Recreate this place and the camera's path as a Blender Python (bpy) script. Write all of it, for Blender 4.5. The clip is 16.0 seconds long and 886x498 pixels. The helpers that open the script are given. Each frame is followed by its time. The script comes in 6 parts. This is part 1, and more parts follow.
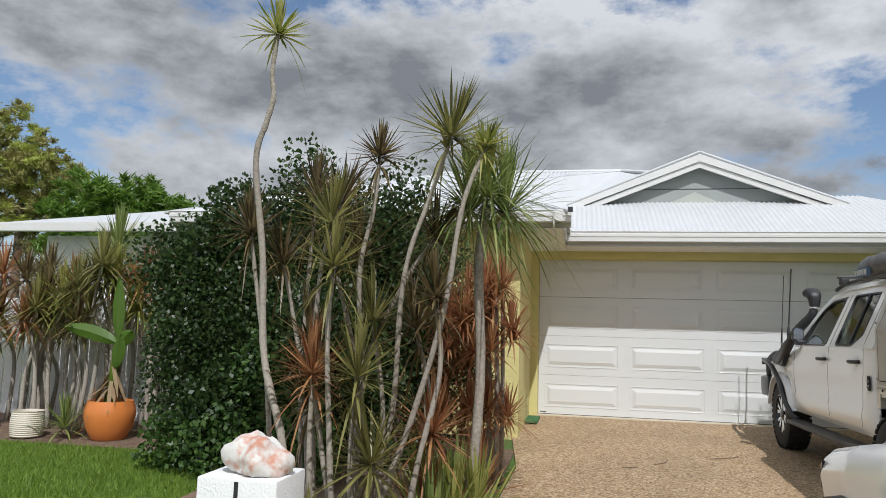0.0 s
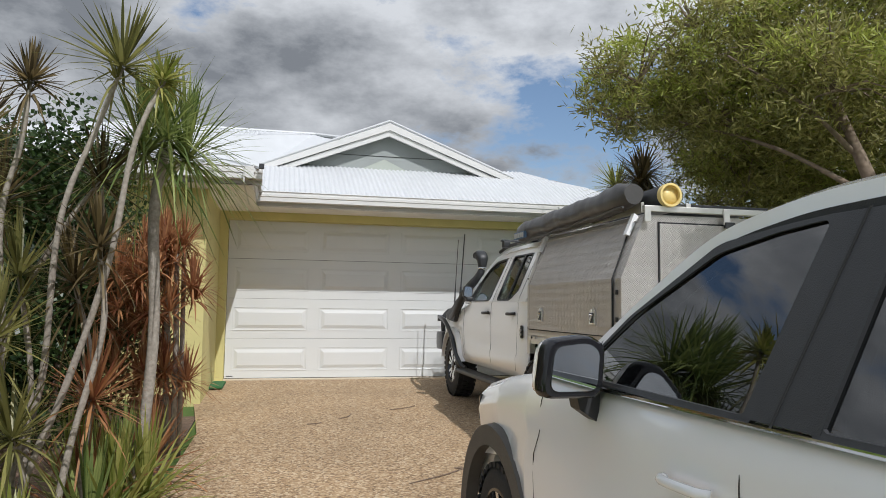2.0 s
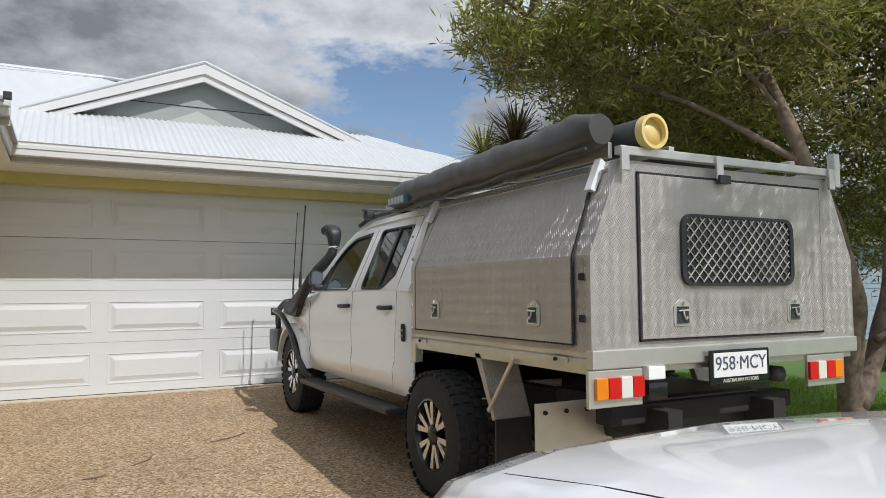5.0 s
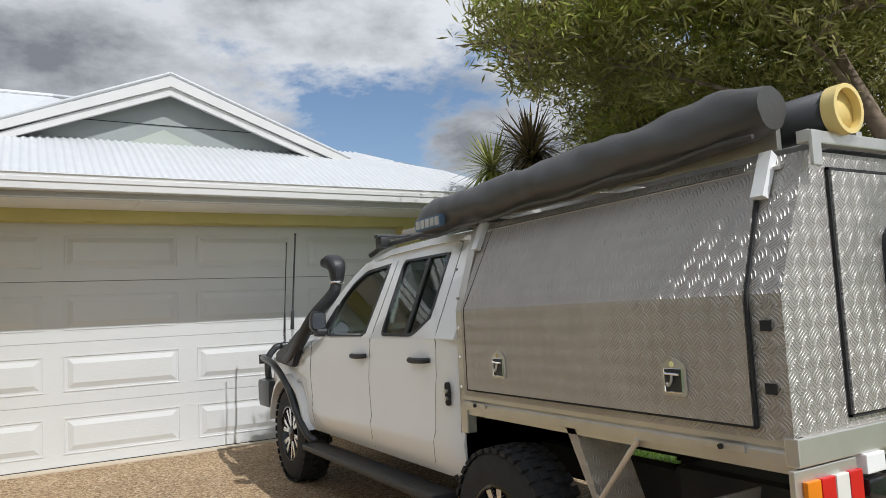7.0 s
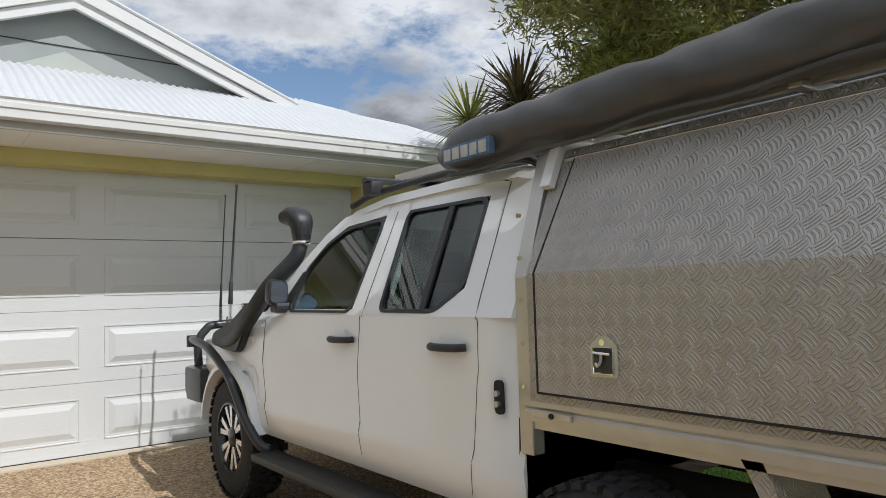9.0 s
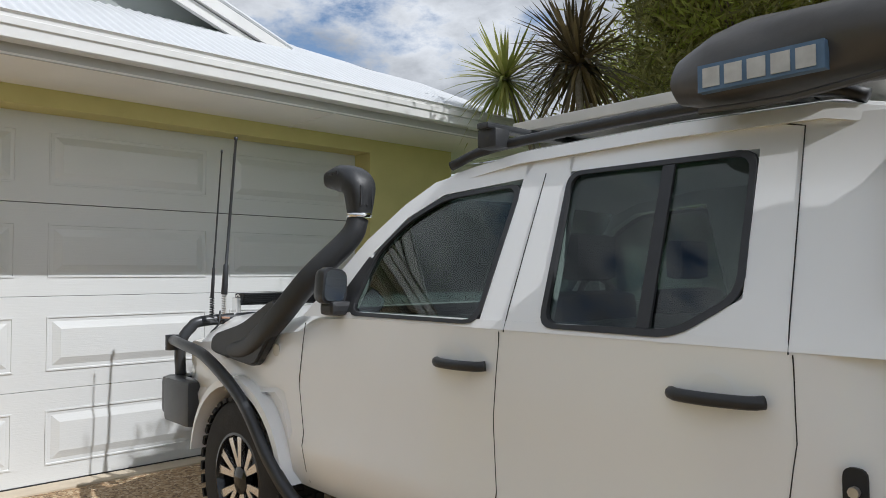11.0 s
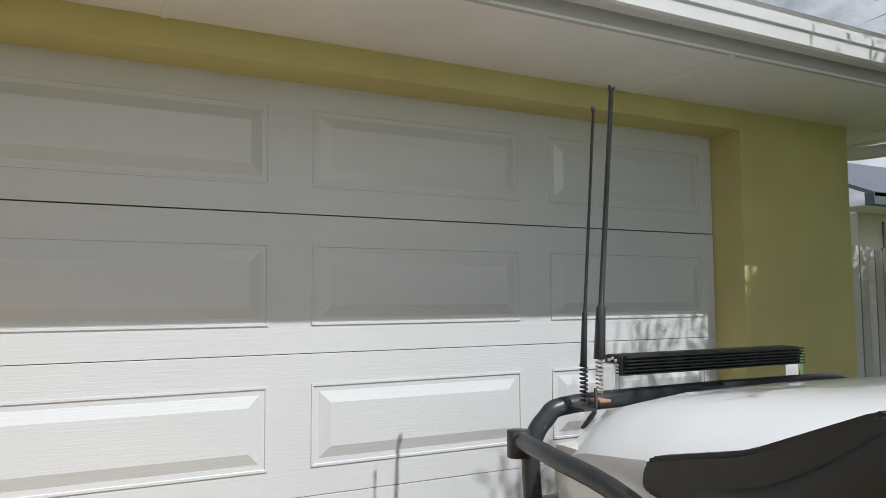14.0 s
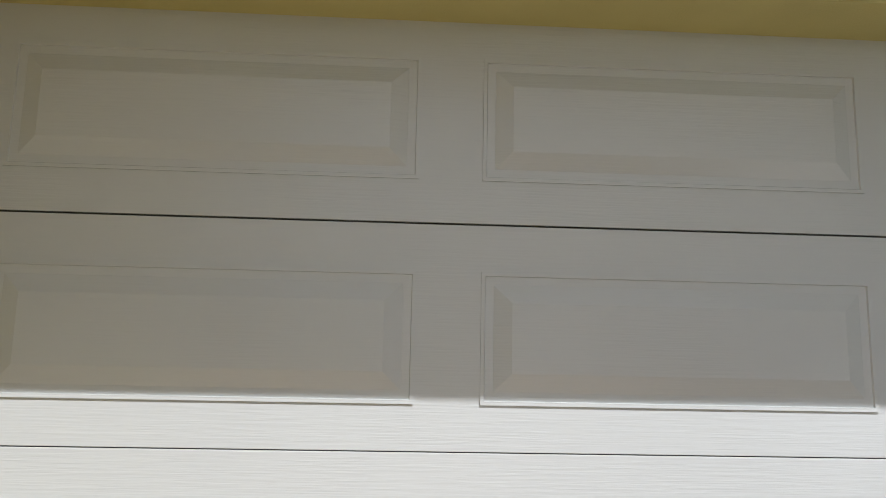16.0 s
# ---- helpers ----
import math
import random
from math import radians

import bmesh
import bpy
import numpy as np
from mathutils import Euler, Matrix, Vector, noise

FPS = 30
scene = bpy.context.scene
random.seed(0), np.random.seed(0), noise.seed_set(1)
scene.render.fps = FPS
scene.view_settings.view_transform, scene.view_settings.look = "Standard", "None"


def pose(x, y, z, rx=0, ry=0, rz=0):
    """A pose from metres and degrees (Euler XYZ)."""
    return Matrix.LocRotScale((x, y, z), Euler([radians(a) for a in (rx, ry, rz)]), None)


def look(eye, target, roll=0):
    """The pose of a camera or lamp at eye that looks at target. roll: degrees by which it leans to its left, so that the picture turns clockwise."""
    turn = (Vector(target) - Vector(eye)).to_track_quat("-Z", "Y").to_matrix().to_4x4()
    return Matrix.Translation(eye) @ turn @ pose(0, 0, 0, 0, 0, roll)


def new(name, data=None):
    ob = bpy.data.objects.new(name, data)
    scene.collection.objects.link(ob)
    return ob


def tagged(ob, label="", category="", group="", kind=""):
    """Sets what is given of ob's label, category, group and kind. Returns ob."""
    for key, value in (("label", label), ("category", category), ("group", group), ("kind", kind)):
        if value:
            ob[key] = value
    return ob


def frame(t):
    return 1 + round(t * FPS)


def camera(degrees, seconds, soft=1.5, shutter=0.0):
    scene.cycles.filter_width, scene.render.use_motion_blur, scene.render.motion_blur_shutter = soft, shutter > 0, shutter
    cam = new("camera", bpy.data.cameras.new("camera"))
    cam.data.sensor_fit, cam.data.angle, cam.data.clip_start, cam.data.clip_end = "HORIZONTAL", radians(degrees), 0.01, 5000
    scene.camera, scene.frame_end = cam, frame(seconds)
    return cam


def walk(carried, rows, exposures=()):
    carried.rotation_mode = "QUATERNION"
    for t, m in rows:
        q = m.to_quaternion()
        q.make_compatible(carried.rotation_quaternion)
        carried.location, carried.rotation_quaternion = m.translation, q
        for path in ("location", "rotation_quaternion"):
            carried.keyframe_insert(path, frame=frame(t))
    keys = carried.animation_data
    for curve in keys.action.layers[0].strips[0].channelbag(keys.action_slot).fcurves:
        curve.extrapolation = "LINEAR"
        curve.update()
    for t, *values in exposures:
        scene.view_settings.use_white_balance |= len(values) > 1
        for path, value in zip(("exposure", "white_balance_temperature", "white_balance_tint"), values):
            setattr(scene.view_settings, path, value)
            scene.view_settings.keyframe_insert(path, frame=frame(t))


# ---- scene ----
cam = camera(63.7, 16.0, 0.9)
PATH = [
    (0, (0.668, 0.404, 1.239), (0.286, 2.354, 1.471), 1.7),
    (0.5, (0.631, 0.378, 1.229), (0.336, 2.34, 1.478), 1.1),
    (1, (0.638, 0.39, 1.226), (0.489, 2.369, 1.47), 0.7),
    (1.5, (0.646, 0.4, 1.211), (0.732, 2.387, 1.423), 0.6),
    (2, (0.727, 0.516, 1.148), (1.182, 2.457, 1.309), 0.7),
    (2.5, (0.918, 0.845, 1.111), (1.745, 2.662, 1.228), 1.8),
    (3, (0.973, 1.125, 1.097), (1.989, 2.846, 1.187), 2.4),
    (3.5, (0.956, 1.441, 1.151), (2.053, 3.112, 1.225), 2.3),
    (4, (0.972, 1.806, 1.139), (2.056, 3.485, 1.225), 2.3),
    (4.5, (0.924, 2.199, 1.132), (1.932, 3.923, 1.234), 1.4),
    (5, (0.977, 2.582, 1.203), (1.908, 4.348, 1.321), -0.4),
    (5.2, (0.98, 2.718, 1.261), (1.895, 4.491, 1.392), -1.0),
    (7.3, (1.135, 3.997, 1.366), (2.163, 5.703, 1.543), -2.9),
    (7.5, (1.152, 4.117, 1.338), (2.205, 5.808, 1.514), -2.5),
    (8, (1.247, 4.467, 1.3), (2.359, 6.122, 1.456), -2.1),
    (8.5, (1.265, 4.87, 1.313), (2.424, 6.495, 1.448), -1.9),
    (8.7, (1.291, 5.019, 1.31), (2.468, 6.631, 1.439), -1.8),
    (11, (1.431, 6.775, 1.391), (2.789, 8.242, 1.458), -0.1),
    (11.5, (1.589, 7.173, 1.377), (2.972, 8.615, 1.466), 0.7),
    (12, (1.652, 7.571, 1.407), (3.044, 9.005, 1.493), 0.6),
    (12.5, (1.76, 7.928, 1.433), (3.124, 9.387, 1.528), 0.4),
    (13, (1.777, 8.313, 1.442), (3.052, 9.851, 1.539), -0.2),
    (13.5, (1.786, 8.658, 1.455), (2.907, 10.31, 1.575), -0.4),
    (14, (1.804, 8.938, 1.472), (2.707, 10.717, 1.615), -0.4),
    (14.5, (1.676, 9.201, 1.456), (2.347, 11.074, 1.66), -0.6),
    (15, (1.593, 9.45, 1.46), (2.05, 11.378, 1.733), -0.6),
    (15.5, (1.482, 9.782, 1.511), (1.727, 11.747, 1.79), 0.2),
    (16, (1.218, 10.092, 1.499), (1.315, 12.069, 1.791), 1.2),
]
walk(cam, [(t, look(eye, target, roll)) for t, eye, target, roll in PATH],
     [(0.0, -0.03, 6150, 10), (5.2, -0.04, 6150, 10), (8.0, 0.02, 6150, 10), (11.0, 0.05, 6050, 10), (12.5, 0.1, 6050, 10), (16.0, 0.04, 6000, 10)])

# ---- light ----
SUN_TO = Vector((0.37, -1.15, 1.46)).normalized()
sun = new("sun", bpy.data.lights.new("sun", "SUN"))
sun.data.energy, sun.data.angle, sun.data.color = 3.55, radians(0.53), (1.0, 0.97, 0.935)
sun.matrix_basis = Matrix.Translation((4, -8, 14)) @ (-SUN_TO).to_track_quat("-Z", "Y").to_matrix().to_4x4()
world = bpy.data.worlds.new("sky")
scene.world = world
world.use_nodes = True
wn, wl = world.node_tree.nodes, world.node_tree.links
sky = wn.new("ShaderNodeTexSky")
sky.sky_type, sky.sun_disc = "NISHITA", False
sky.sun_elevation, sky.sun_rotation = radians(49), math.atan2(SUN_TO.x, SUN_TO.y)
wc = wn.new("ShaderNodeTexCoord")
wmap = wn.new("ShaderNodeMapping")
wmap.inputs["Scale"].default_value = (1.0, 1.0, 2.0)
wmap.inputs["Location"].default_value = (1.7, 3.1, 0.4)
wl.new(wc.outputs["Generated"], wmap.inputs["Vector"])
cover = wn.new("ShaderNodeTexNoise")
cover.inputs["Scale"].default_value, cover.inputs["Detail"].default_value, cover.inputs["Roughness"].default_value = 3.4, 11, 0.62
shade = wn.new("ShaderNodeTexNoise")
shade.inputs["Scale"].default_value, shade.inputs["Detail"].default_value, shade.inputs["Roughness"].default_value = 4.2, 8, 0.55
for n in (cover, shade):
    wl.new(wmap.outputs["Vector"], n.inputs["Vector"])
cr = wn.new("ShaderNodeValToRGB")
cr.color_ramp.elements[0].position, cr.color_ramp.elements[1].position = 0.39, 0.485
wl.new(cover.outputs["Fac"], cr.inputs["Fac"])
# thick cloud is grey beneath, thin cloud white
thick = wn.new("ShaderNodeMath")
thick.operation = "ADD"
wl.new(cover.outputs["Fac"], thick.inputs[0])
wl.new(shade.outputs["Fac"], thick.inputs[1])
sr = wn.new("ShaderNodeValToRGB")
sr.color_ramp.elements[0].position, sr.color_ramp.elements[1].position = 0.44, 0.60
sr.color_ramp.elements[0].color, sr.color_ramp.elements[1].color = (5.9, 5.95, 6.0, 1), (2.0, 2.1, 2.25, 1)
half = wn.new("ShaderNodeMath")
half.operation = "MULTIPLY"
half.inputs[1].default_value = 0.5
wl.new(thick.outputs[0], half.inputs[0])
wl.new(half.outputs[0], sr.inputs["Fac"])
# cloud brightens towards the sun
toward = wn.new("ShaderNodeVectorMath")
toward.operation = "DOT_PRODUCT"
toward.inputs[1].default_value = SUN_TO
wl.new(wc.outputs["Generated"], toward.inputs[0])
glow = wn.new("ShaderNodeMapRange")
glow.inputs["From Min"].default_value, glow.inputs["From Max"].default_value = -0.32, 0.5
glow.inputs["To Min"].default_value, glow.inputs["To Max"].default_value = 1.0, 1.6
wl.new(toward.outputs["Value"], glow.inputs["Value"])
lit = wn.new("ShaderNodeVectorMath")
lit.operation = "SCALE"
wl.new(sr.outputs["Color"], lit.inputs[0])
wl.new(glow.outputs["Result"], lit.inputs["Scale"])
wmix = wn.new("ShaderNodeMix")
wmix.data_type = "RGBA"
wl.new(cr.outputs["Color"], wmix.inputs["Factor"])
wl.new(sky.outputs["Color"], wmix.inputs["A"])
wl.new(lit.outputs["Vector"], wmix.inputs["B"])
bg = wn["Background"]
wl.new(wmix.outputs["Result"], bg.inputs["Color"])
bg.inputs["Strength"].default_value = 0.112


# ---- materials ----
def mat(name, col, rough=0.6, metal=0.0, var=0.15, scale=6.0, bump=0.0, bscale=80.0, coat=0.0, col2=None, spec=0.5, big=0.6, island=False, objrand=False):
    """Base colour broken up at two scales, with fine relief."""
    m = bpy.data.materials.new(name)
    m.use_nodes = True
    n, l = m.node_tree.nodes, m.node_tree.links
    b = n["Principled BSDF"]
    b.inputs["Roughness"].default_value, b.inputs["Metallic"].default_value = rough, metal
    b.inputs["Coat Weight"].default_value, b.inputs["Coat Roughness"].default_value = coat, 0.04
    b.inputs["Specular IOR Level"].default_value = spec
    tc = n.new("ShaderNodeTexCoord")
    big_n, fine = n.new("ShaderNodeTexNoise"), n.new("ShaderNodeTexNoise")
    big_n.inputs["Scale"].default_value, big_n.inputs["Detail"].default_value = big, 4
    fine.inputs["Scale"].default_value, fine.inputs["Detail"].default_value = scale, 6
    for q in (big_n, fine):
        l.new(tc.outputs["Object"], q.inputs["Vector"])
    add = n.new("ShaderNodeMath")
    add.operation = "ADD"
    l.new(big_n.outputs["Fac"], add.inputs[0])
    l.new(fine.outputs["Fac"], add.inputs[1])
    src = add.outputs[0]
    rng = n.new("ShaderNodeMapRange")
    rng.inputs["From Min"].default_value, rng.inputs["From Max"].default_value = 0.65, 1.35
    if island or objrand:
        g = n.new("ShaderNodeNewGeometry" if island else "ShaderNodeObjectInfo")
        l.new(g.outputs["Random Per Island" if island else "Random"], rng.inputs["Value"])
        rng.inputs["From Min"].default_value, rng.inputs["From Max"].default_value = 0.0, 1.0
    else:
        l.new(src, rng.inputs["Value"])
    ramp = n.new("ShaderNodeValToRGB")
    c2 = col2 or tuple(min(1, c * (1 + var)) for c in col)
    c1 = col if col2 else tuple(c * (1 - var) for c in col)
    ramp.color_ramp.elements[0].color, ramp.color_ramp.elements[1].color = (*c1, 1), (*c2, 1)
    l.new(rng.outputs["Result"], ramp.inputs["Fac"])
    l.new(ramp.outputs["Color"], b.inputs["Base Color"])
    if bump:
        bn, bp = n.new("ShaderNodeTexNoise"), n.new("ShaderNodeBump")
        bn.inputs["Scale"].default_value, bn.inputs["Detail"].default_value = bscale, 4
        bp.inputs["Strength"].default_value, bp.inputs["Distance"].default_value = bump, 0.004
        l.new(tc.outputs["Object"], bn.inputs["Vector"])
        l.new(bn.outputs["Fac"], bp.inputs["Height"])
        l.new(bp.outputs["Normal"], b.inputs["Normal"])
    return m


def math_node(m, op, a, b=None):
    q = m.node_tree.nodes.new("ShaderNodeMath")
    q.operation = op
    for i, v in enumerate((a, b)):
        if v is None:
            continue
        if isinstance(v, (int, float)):
            q.inputs[i].default_value = v
        else:
            m.node_tree.links.new(v, q.inputs[i])
    return q.outputs[0]


def chequer_plate():
    """Aluminium tread plate: groups of five raised bars, laid crosswise in turn, under a film of dust."""
    m = mat("tread_plate", (0.45, 0.425, 0.395), 0.42, 0.75, 0.10, 7, 0, col2=(0.57, 0.54, 0.505))
    n, l = m.node_tree.nodes, m.node_tree.links
    tc, sep = n.new("ShaderNodeTexCoord"), n.new("ShaderNodeSeparateXYZ")
    l.new(tc.outputs["Object"], sep.inputs[0])
    xy = math_node(m, "ADD", sep.outputs[0], sep.outputs[1])
    u = math_node(m, "MULTIPLY", math_node(m, "ADD", xy, sep.outputs[2]), 15.0)
    v = math_node(m, "MULTIPLY", math_node(m, "SUBTRACT", xy, sep.outputs[2]), 15.0)
    chk = math_node(m, "MODULO", math_node(m, "ADD", math_node(m, "ADD", math_node(m, "FLOOR", u), math_node(m, "FLOOR", v)), 1000), 2.0)
    chk = math_node(m, "GREATER_THAN", chk, 0.5)
    fu, fv = math_node(m, "FRACT", u), math_node(m, "FRACT", v)
    bars = []
    for across, along in ((fu, fv), (fv, fu)):
        bow = math_node(m, "MULTIPLY", math_node(m, "SINE", math_node(m, "MULTIPLY", along, math.pi)), 0.09)
        wave = math_node(m, "SINE", math_node(m, "MULTIPLY", math_node(m, "ADD", across, bow), 2 * math.pi * 4.0))
        ends = math_node(m, "SINE", math_node(m, "MULTIPLY", along, math.pi))
        ends = math_node(m, "MINIMUM", math_node(m, "MULTIPLY", math_node(m, "MAXIMUM", math_node(m, "SUBTRACT", ends, 0.12), 0.0), 4.0), 1.0)
        bars.append(math_node(m, "MULTIPLY", math_node(m, "MAXIMUM", math_node(m, "SUBTRACT", wave, 0.1), 0.0), ends))
    mx = n.new("ShaderNodeMix")
    l.new(chk, mx.inputs["Factor"])
    l.new(bars[0], mx.inputs["A"])
    l.new(bars[1], mx.inputs["B"])
    bp = n.new("ShaderNodeBump")
    bp.inputs["Strength"].default_value, bp.inputs["Distance"].default_value = 1.0, 0.0042
    l.new(mx.outputs["Result"], bp.inputs["Height"])
    b = n["Principled BSDF"]
    l.new(bp.outputs["Normal"], b.inputs["Normal"])
    # worn bright on the bars, dusty between
    l.new(math_node(m, "SUBTRACT", 0.50, math_node(m, "MULTIPLY", mx.outputs["Result"], 0.2)), b.inputs["Roughness"])
    return m


def glass(name, tint, rough=0.0, base=0.06):
    m = bpy.data.materials.new(name)
    m.use_nodes = True
    n, l = m.node_tree.nodes, m.node_tree.links
    n.remove(n["Principled BSDF"])
    tr, gl, mx, lw = n.new("ShaderNodeBsdfTransparent"), n.new("ShaderNodeBsdfGlossy"), n.new("ShaderNodeMixShader"), n.new("ShaderNodeLayerWeight")
    tr.inputs["Color"].default_value = (*tint, 1)
    gl.inputs["Roughness"].default_value = rough
    lw.inputs["Blend"].default_value = 0.5
    fac = math_node(m, "ADD", math_node(m, "MULTIPLY", math_node(m, "POWER", lw.outputs["Facing"], 4.0), 0.85), base)
    l.new(fac, mx.inputs["Fac"])
    l.new(tr.outputs[0], mx.inputs[1])
    l.new(gl.outputs[0], mx.inputs[2])
    l.new(mx.outputs[0], n["Material Output"].inputs["Surface"])
    return m


def pebble():
    """Exposed-aggregate concrete: tan pebbles in a pale matrix."""
    m = bpy.data.materials.new("exposed_aggregate")
    m.use_nodes = True
    n, l = m.node_tree.nodes, m.node_tree.links
    b = n["Principled BSDF"]
    b.inputs["Roughness"].default_value = 0.75
    tc, vo, ns = n.new("ShaderNodeTexCoord"), n.new("ShaderNodeTexVoronoi"), n.new("ShaderNodeTexNoise")
    vo.inputs["Scale"].default_value, ns.inputs["Scale"].default_value, ns.inputs["Detail"].default_value = 62, 0.9, 7
    l.new(tc.outputs["Object"], vo.inputs["Vector"])
    l.new(tc.outputs["Object"], ns.inputs["Vector"])
    sp = n.new("ShaderNodeSeparateColor")
    l.new(vo.outputs["Color"], sp.inputs[0])
    ramp = n.new("ShaderNodeValToRGB")
    els = ramp.color_ramp.elements
    els[0].color, els[1].color = (0.16, 0.10, 0.055, 1), (0.62, 0.50, 0.34, 1)
    for p, c in ((0.3, (0.34, 0.22, 0.115)), (0.65, (0.44, 0.30, 0.165))):
        els.new(p).color = (*c, 1)
    l.new(sp.outputs[0], ramp.inputs["Fac"])
    mx, mr = n.new("ShaderNodeMix"), n.new("ShaderNodeMapRange")
    mx.data_type, mx.blend_type = "RGBA", "MULTIPLY"
    mr.inputs["From Min"].default_value, mr.inputs["From Max"].default_value, mr.inputs["To Min"].default_value = 0.3, 0.7, 0.78
    l.new(ns.outputs["Fac"], mr.inputs["Value"])
    mx.inputs["Factor"].default_value = 1.0
    l.new(ramp.outputs["Color"], mx.inputs["A"])
    l.new(mr.outputs["Result"], mx.inputs["B"])
    l.new(mx.outputs["Result"], b.inputs["Base Color"])
    bp = n.new("ShaderNodeBump")
    bp.inputs["Strength"].default_value, bp.inputs["Distance"].default_value = 0.6, 0.006
    bp.invert = True
    l.new(vo.outputs["Distance"], bp.inputs["Height"])
    l.new(bp.outputs["Normal"], b.inputs["Normal"])
    return m


M_ROOF = mat("white_roof_steel", (0.54, 0.55, 0.56), 0.5, 0.0, 0.05, 5)
M_GUTTER = mat("white_gutter", (0.66, 0.65, 0.63), 0.4, 0, 0.05, 5)
M_FASCIA = mat("grey_fascia", (0.50, 0.49, 0.47), 0.5, 0, 0.06, 5)
M_SOFFIT = mat("soffit_paint", (0.83, 0.81, 0.77), 0.7, 0, 0.05, 3)
M_YELLOW = mat("yellow_render", (0.60, 0.54, 0.23), 0.8, 0, 0.08, 4, 0.25, 160)
M_DOOR = mat("garage_door_enamel", (0.66, 0.67, 0.66), 0.2, 0, 0.02, 3, 0.12, 60)
# embossed grain along the door
_n, _l = M_DOOR.node_tree.nodes, M_DOOR.node_tree.links
_grain, _map = _n["Bump"].inputs["Height"].links[0].from_node, _n.new("ShaderNodeMapping")
_map.inputs["Scale"].default_value = (0.12, 0.12, 3.0)
_l.new(_n["Texture Coordinate"].outputs["Object"], _map.inputs["Vector"])
_l.new(_map.outputs["Vector"], _grain.inputs["Vector"])
_n["Bump"].inputs["Strength"].default_value = 0.22
M_DARK = mat("dark_gap", (0.02, 0.02, 0.02), 0.8, 0, 0.1)
M_GABLE = mat("gable_grey", (0.30, 0.32, 0.31), 0.7, 0, 0.06, 3)
M_DRIVE = pebble()
M_CONC = mat("pale_concrete", (0.55, 0.47, 0.36), 0.85, 0, 0.12, 12, 0.4, 120)
M_LAWNBASE = mat("lawn_soil", (0.055, 0.10, 0.017), 0.95, 0, 0.3, 14, 0.8, 60, col2=(0.095, 0.165, 0.03))
M_MULCH = mat("bark_mulch", (0.07, 0.045, 0.03), 0.95, 0, 0.4, 30, 1.0, 70, col2=(0.24, 0.16, 0.11))
M_CARWHITE = mat("white_car_paint", (0.88, 0.88, 0.885), 0.25, 0, 0.012, 2, 0, 80, 1.0)
M_UTEWHITE = mat("white_ute_paint", (0.86, 0.86, 0.85), 0.3, 0, 0.02, 2.5, 0, 80, 0.7)
M_PLASTIC = mat("black_plastic", (0.025, 0.026, 0.028), 0.48, 0, 0.2, 20, 0.2, 300)
M_GLOSSBLK = mat("gloss_black", (0.012, 0.012, 0.014), 0.12, 0, 0.1, 4)
M_RUBBER = mat("tyre_rubber", (0.022, 0.022, 0.023), 0.8, 0, 0.25, 20, 0.4, 90)
M_ALLOY = mat("machined_alloy", (0.72, 0.72, 0.72), 0.25, 0.9, 0.05)
M_ALU = mat("bare_aluminium", (0.62, 0.60, 0.56), 0.42, 0.8, 0.12, 7, 0.15, 60)
M_TREAD = chequer_plate()
M_BAR = mat("satin_black_steel", (0.045, 0.047, 0.05), 0.35, 0.2, 0.25, 12, 0.15, 200)
M_VINYL = mat("black_vinyl", (0.070, 0.066, 0.063), 0.42, 0, 0.3, 5, 0.8, 11)
M_CHROME = mat("chrome", (0.8, 0.8, 0.8), 0.08, 1.0, 0.02)
M_MIRROR = mat("mirror_glass", (0.75, 0.77, 0.8), 0.02, 1.0, 0.01)
M_SEAT = mat("dark_cloth", (0.03, 0.03, 0.034), 0.85, 0, 0.3, 20)
M_GLASS = glass("side_glass", (0.42, 0.48, 0.46))
M_PRIVACY = glass("privacy_glass", (0.22, 0.24, 0.24), 0.0, 0.17)
M_RED = mat("red_lens", (0.55, 0.012, 0.012), 0.15, 0, 0.1)
M_AMBER = mat("amber_lens", (0.75, 0.22, 0.01), 0.15, 0, 0.1)
M_CLEAR = mat("clear_lens", (0.7, 0.68, 0.62), 0.15, 0, 0.05)
M_PVC = mat("yellow_pvc", (0.75, 0.58, 0.22), 0.4, 0, 0.08)
M_WHITE = mat("white_masonry_paint", (0.76, 0.76, 0.75), 0.8, 0, 0.04, 6, 0.9, 70)
M_CREAM = mat("cream_render", (0.62, 0.56, 0.47), 0.85, 0, 0.05, 4, 0.3, 100)
M_BLUEGREY = mat("blue_grey_door", (0.30, 0.36, 0.43), 0.5, 0, 0.04)
M_DKROOF = mat("dark_grey_roof", (0.09, 0.10, 0.12), 0.5, 0, 0.1)
M_TIMBER = mat("weathered_paling", (0.42, 0.39, 0.35), 0.9, 0, 0.2, 12, 0.5, 60, objrand=True, col2=(0.66, 0.63, 0.58))
M_TERRA = mat("orange_glaze", (0.62, 0.20, 0.045), 0.45, 0, 0.06, 8)
M_POTCREAM = mat("cream_ceramic", (0.62, 0.56, 0.46), 0.5, 0, 0.06, 8)
M_POTBROWN = mat("worn_terracotta", (0.40, 0.23, 0.15), 0.85, 0, 0.2, 9, 0.4, 60)
M_ROCK = mat("pink_white_rock", (0.50, 0.24, 0.16), 0.85, 0, 0.2, 26, 1.0, 40, col2=(0.60, 0.58, 0.54), big=7)
M_ROCK.node_tree.nodes["Color Ramp"].color_ramp.elements[0].position = 0.12
M_ROCK.node_tree.nodes["Color Ramp"].color_ramp.elements[1].position = 0.55
M_CLAD = mat("dusty_arch_plastic", (0.085, 0.078, 0.07), 0.6, 0, 0.15, 12, 0.2, 300)
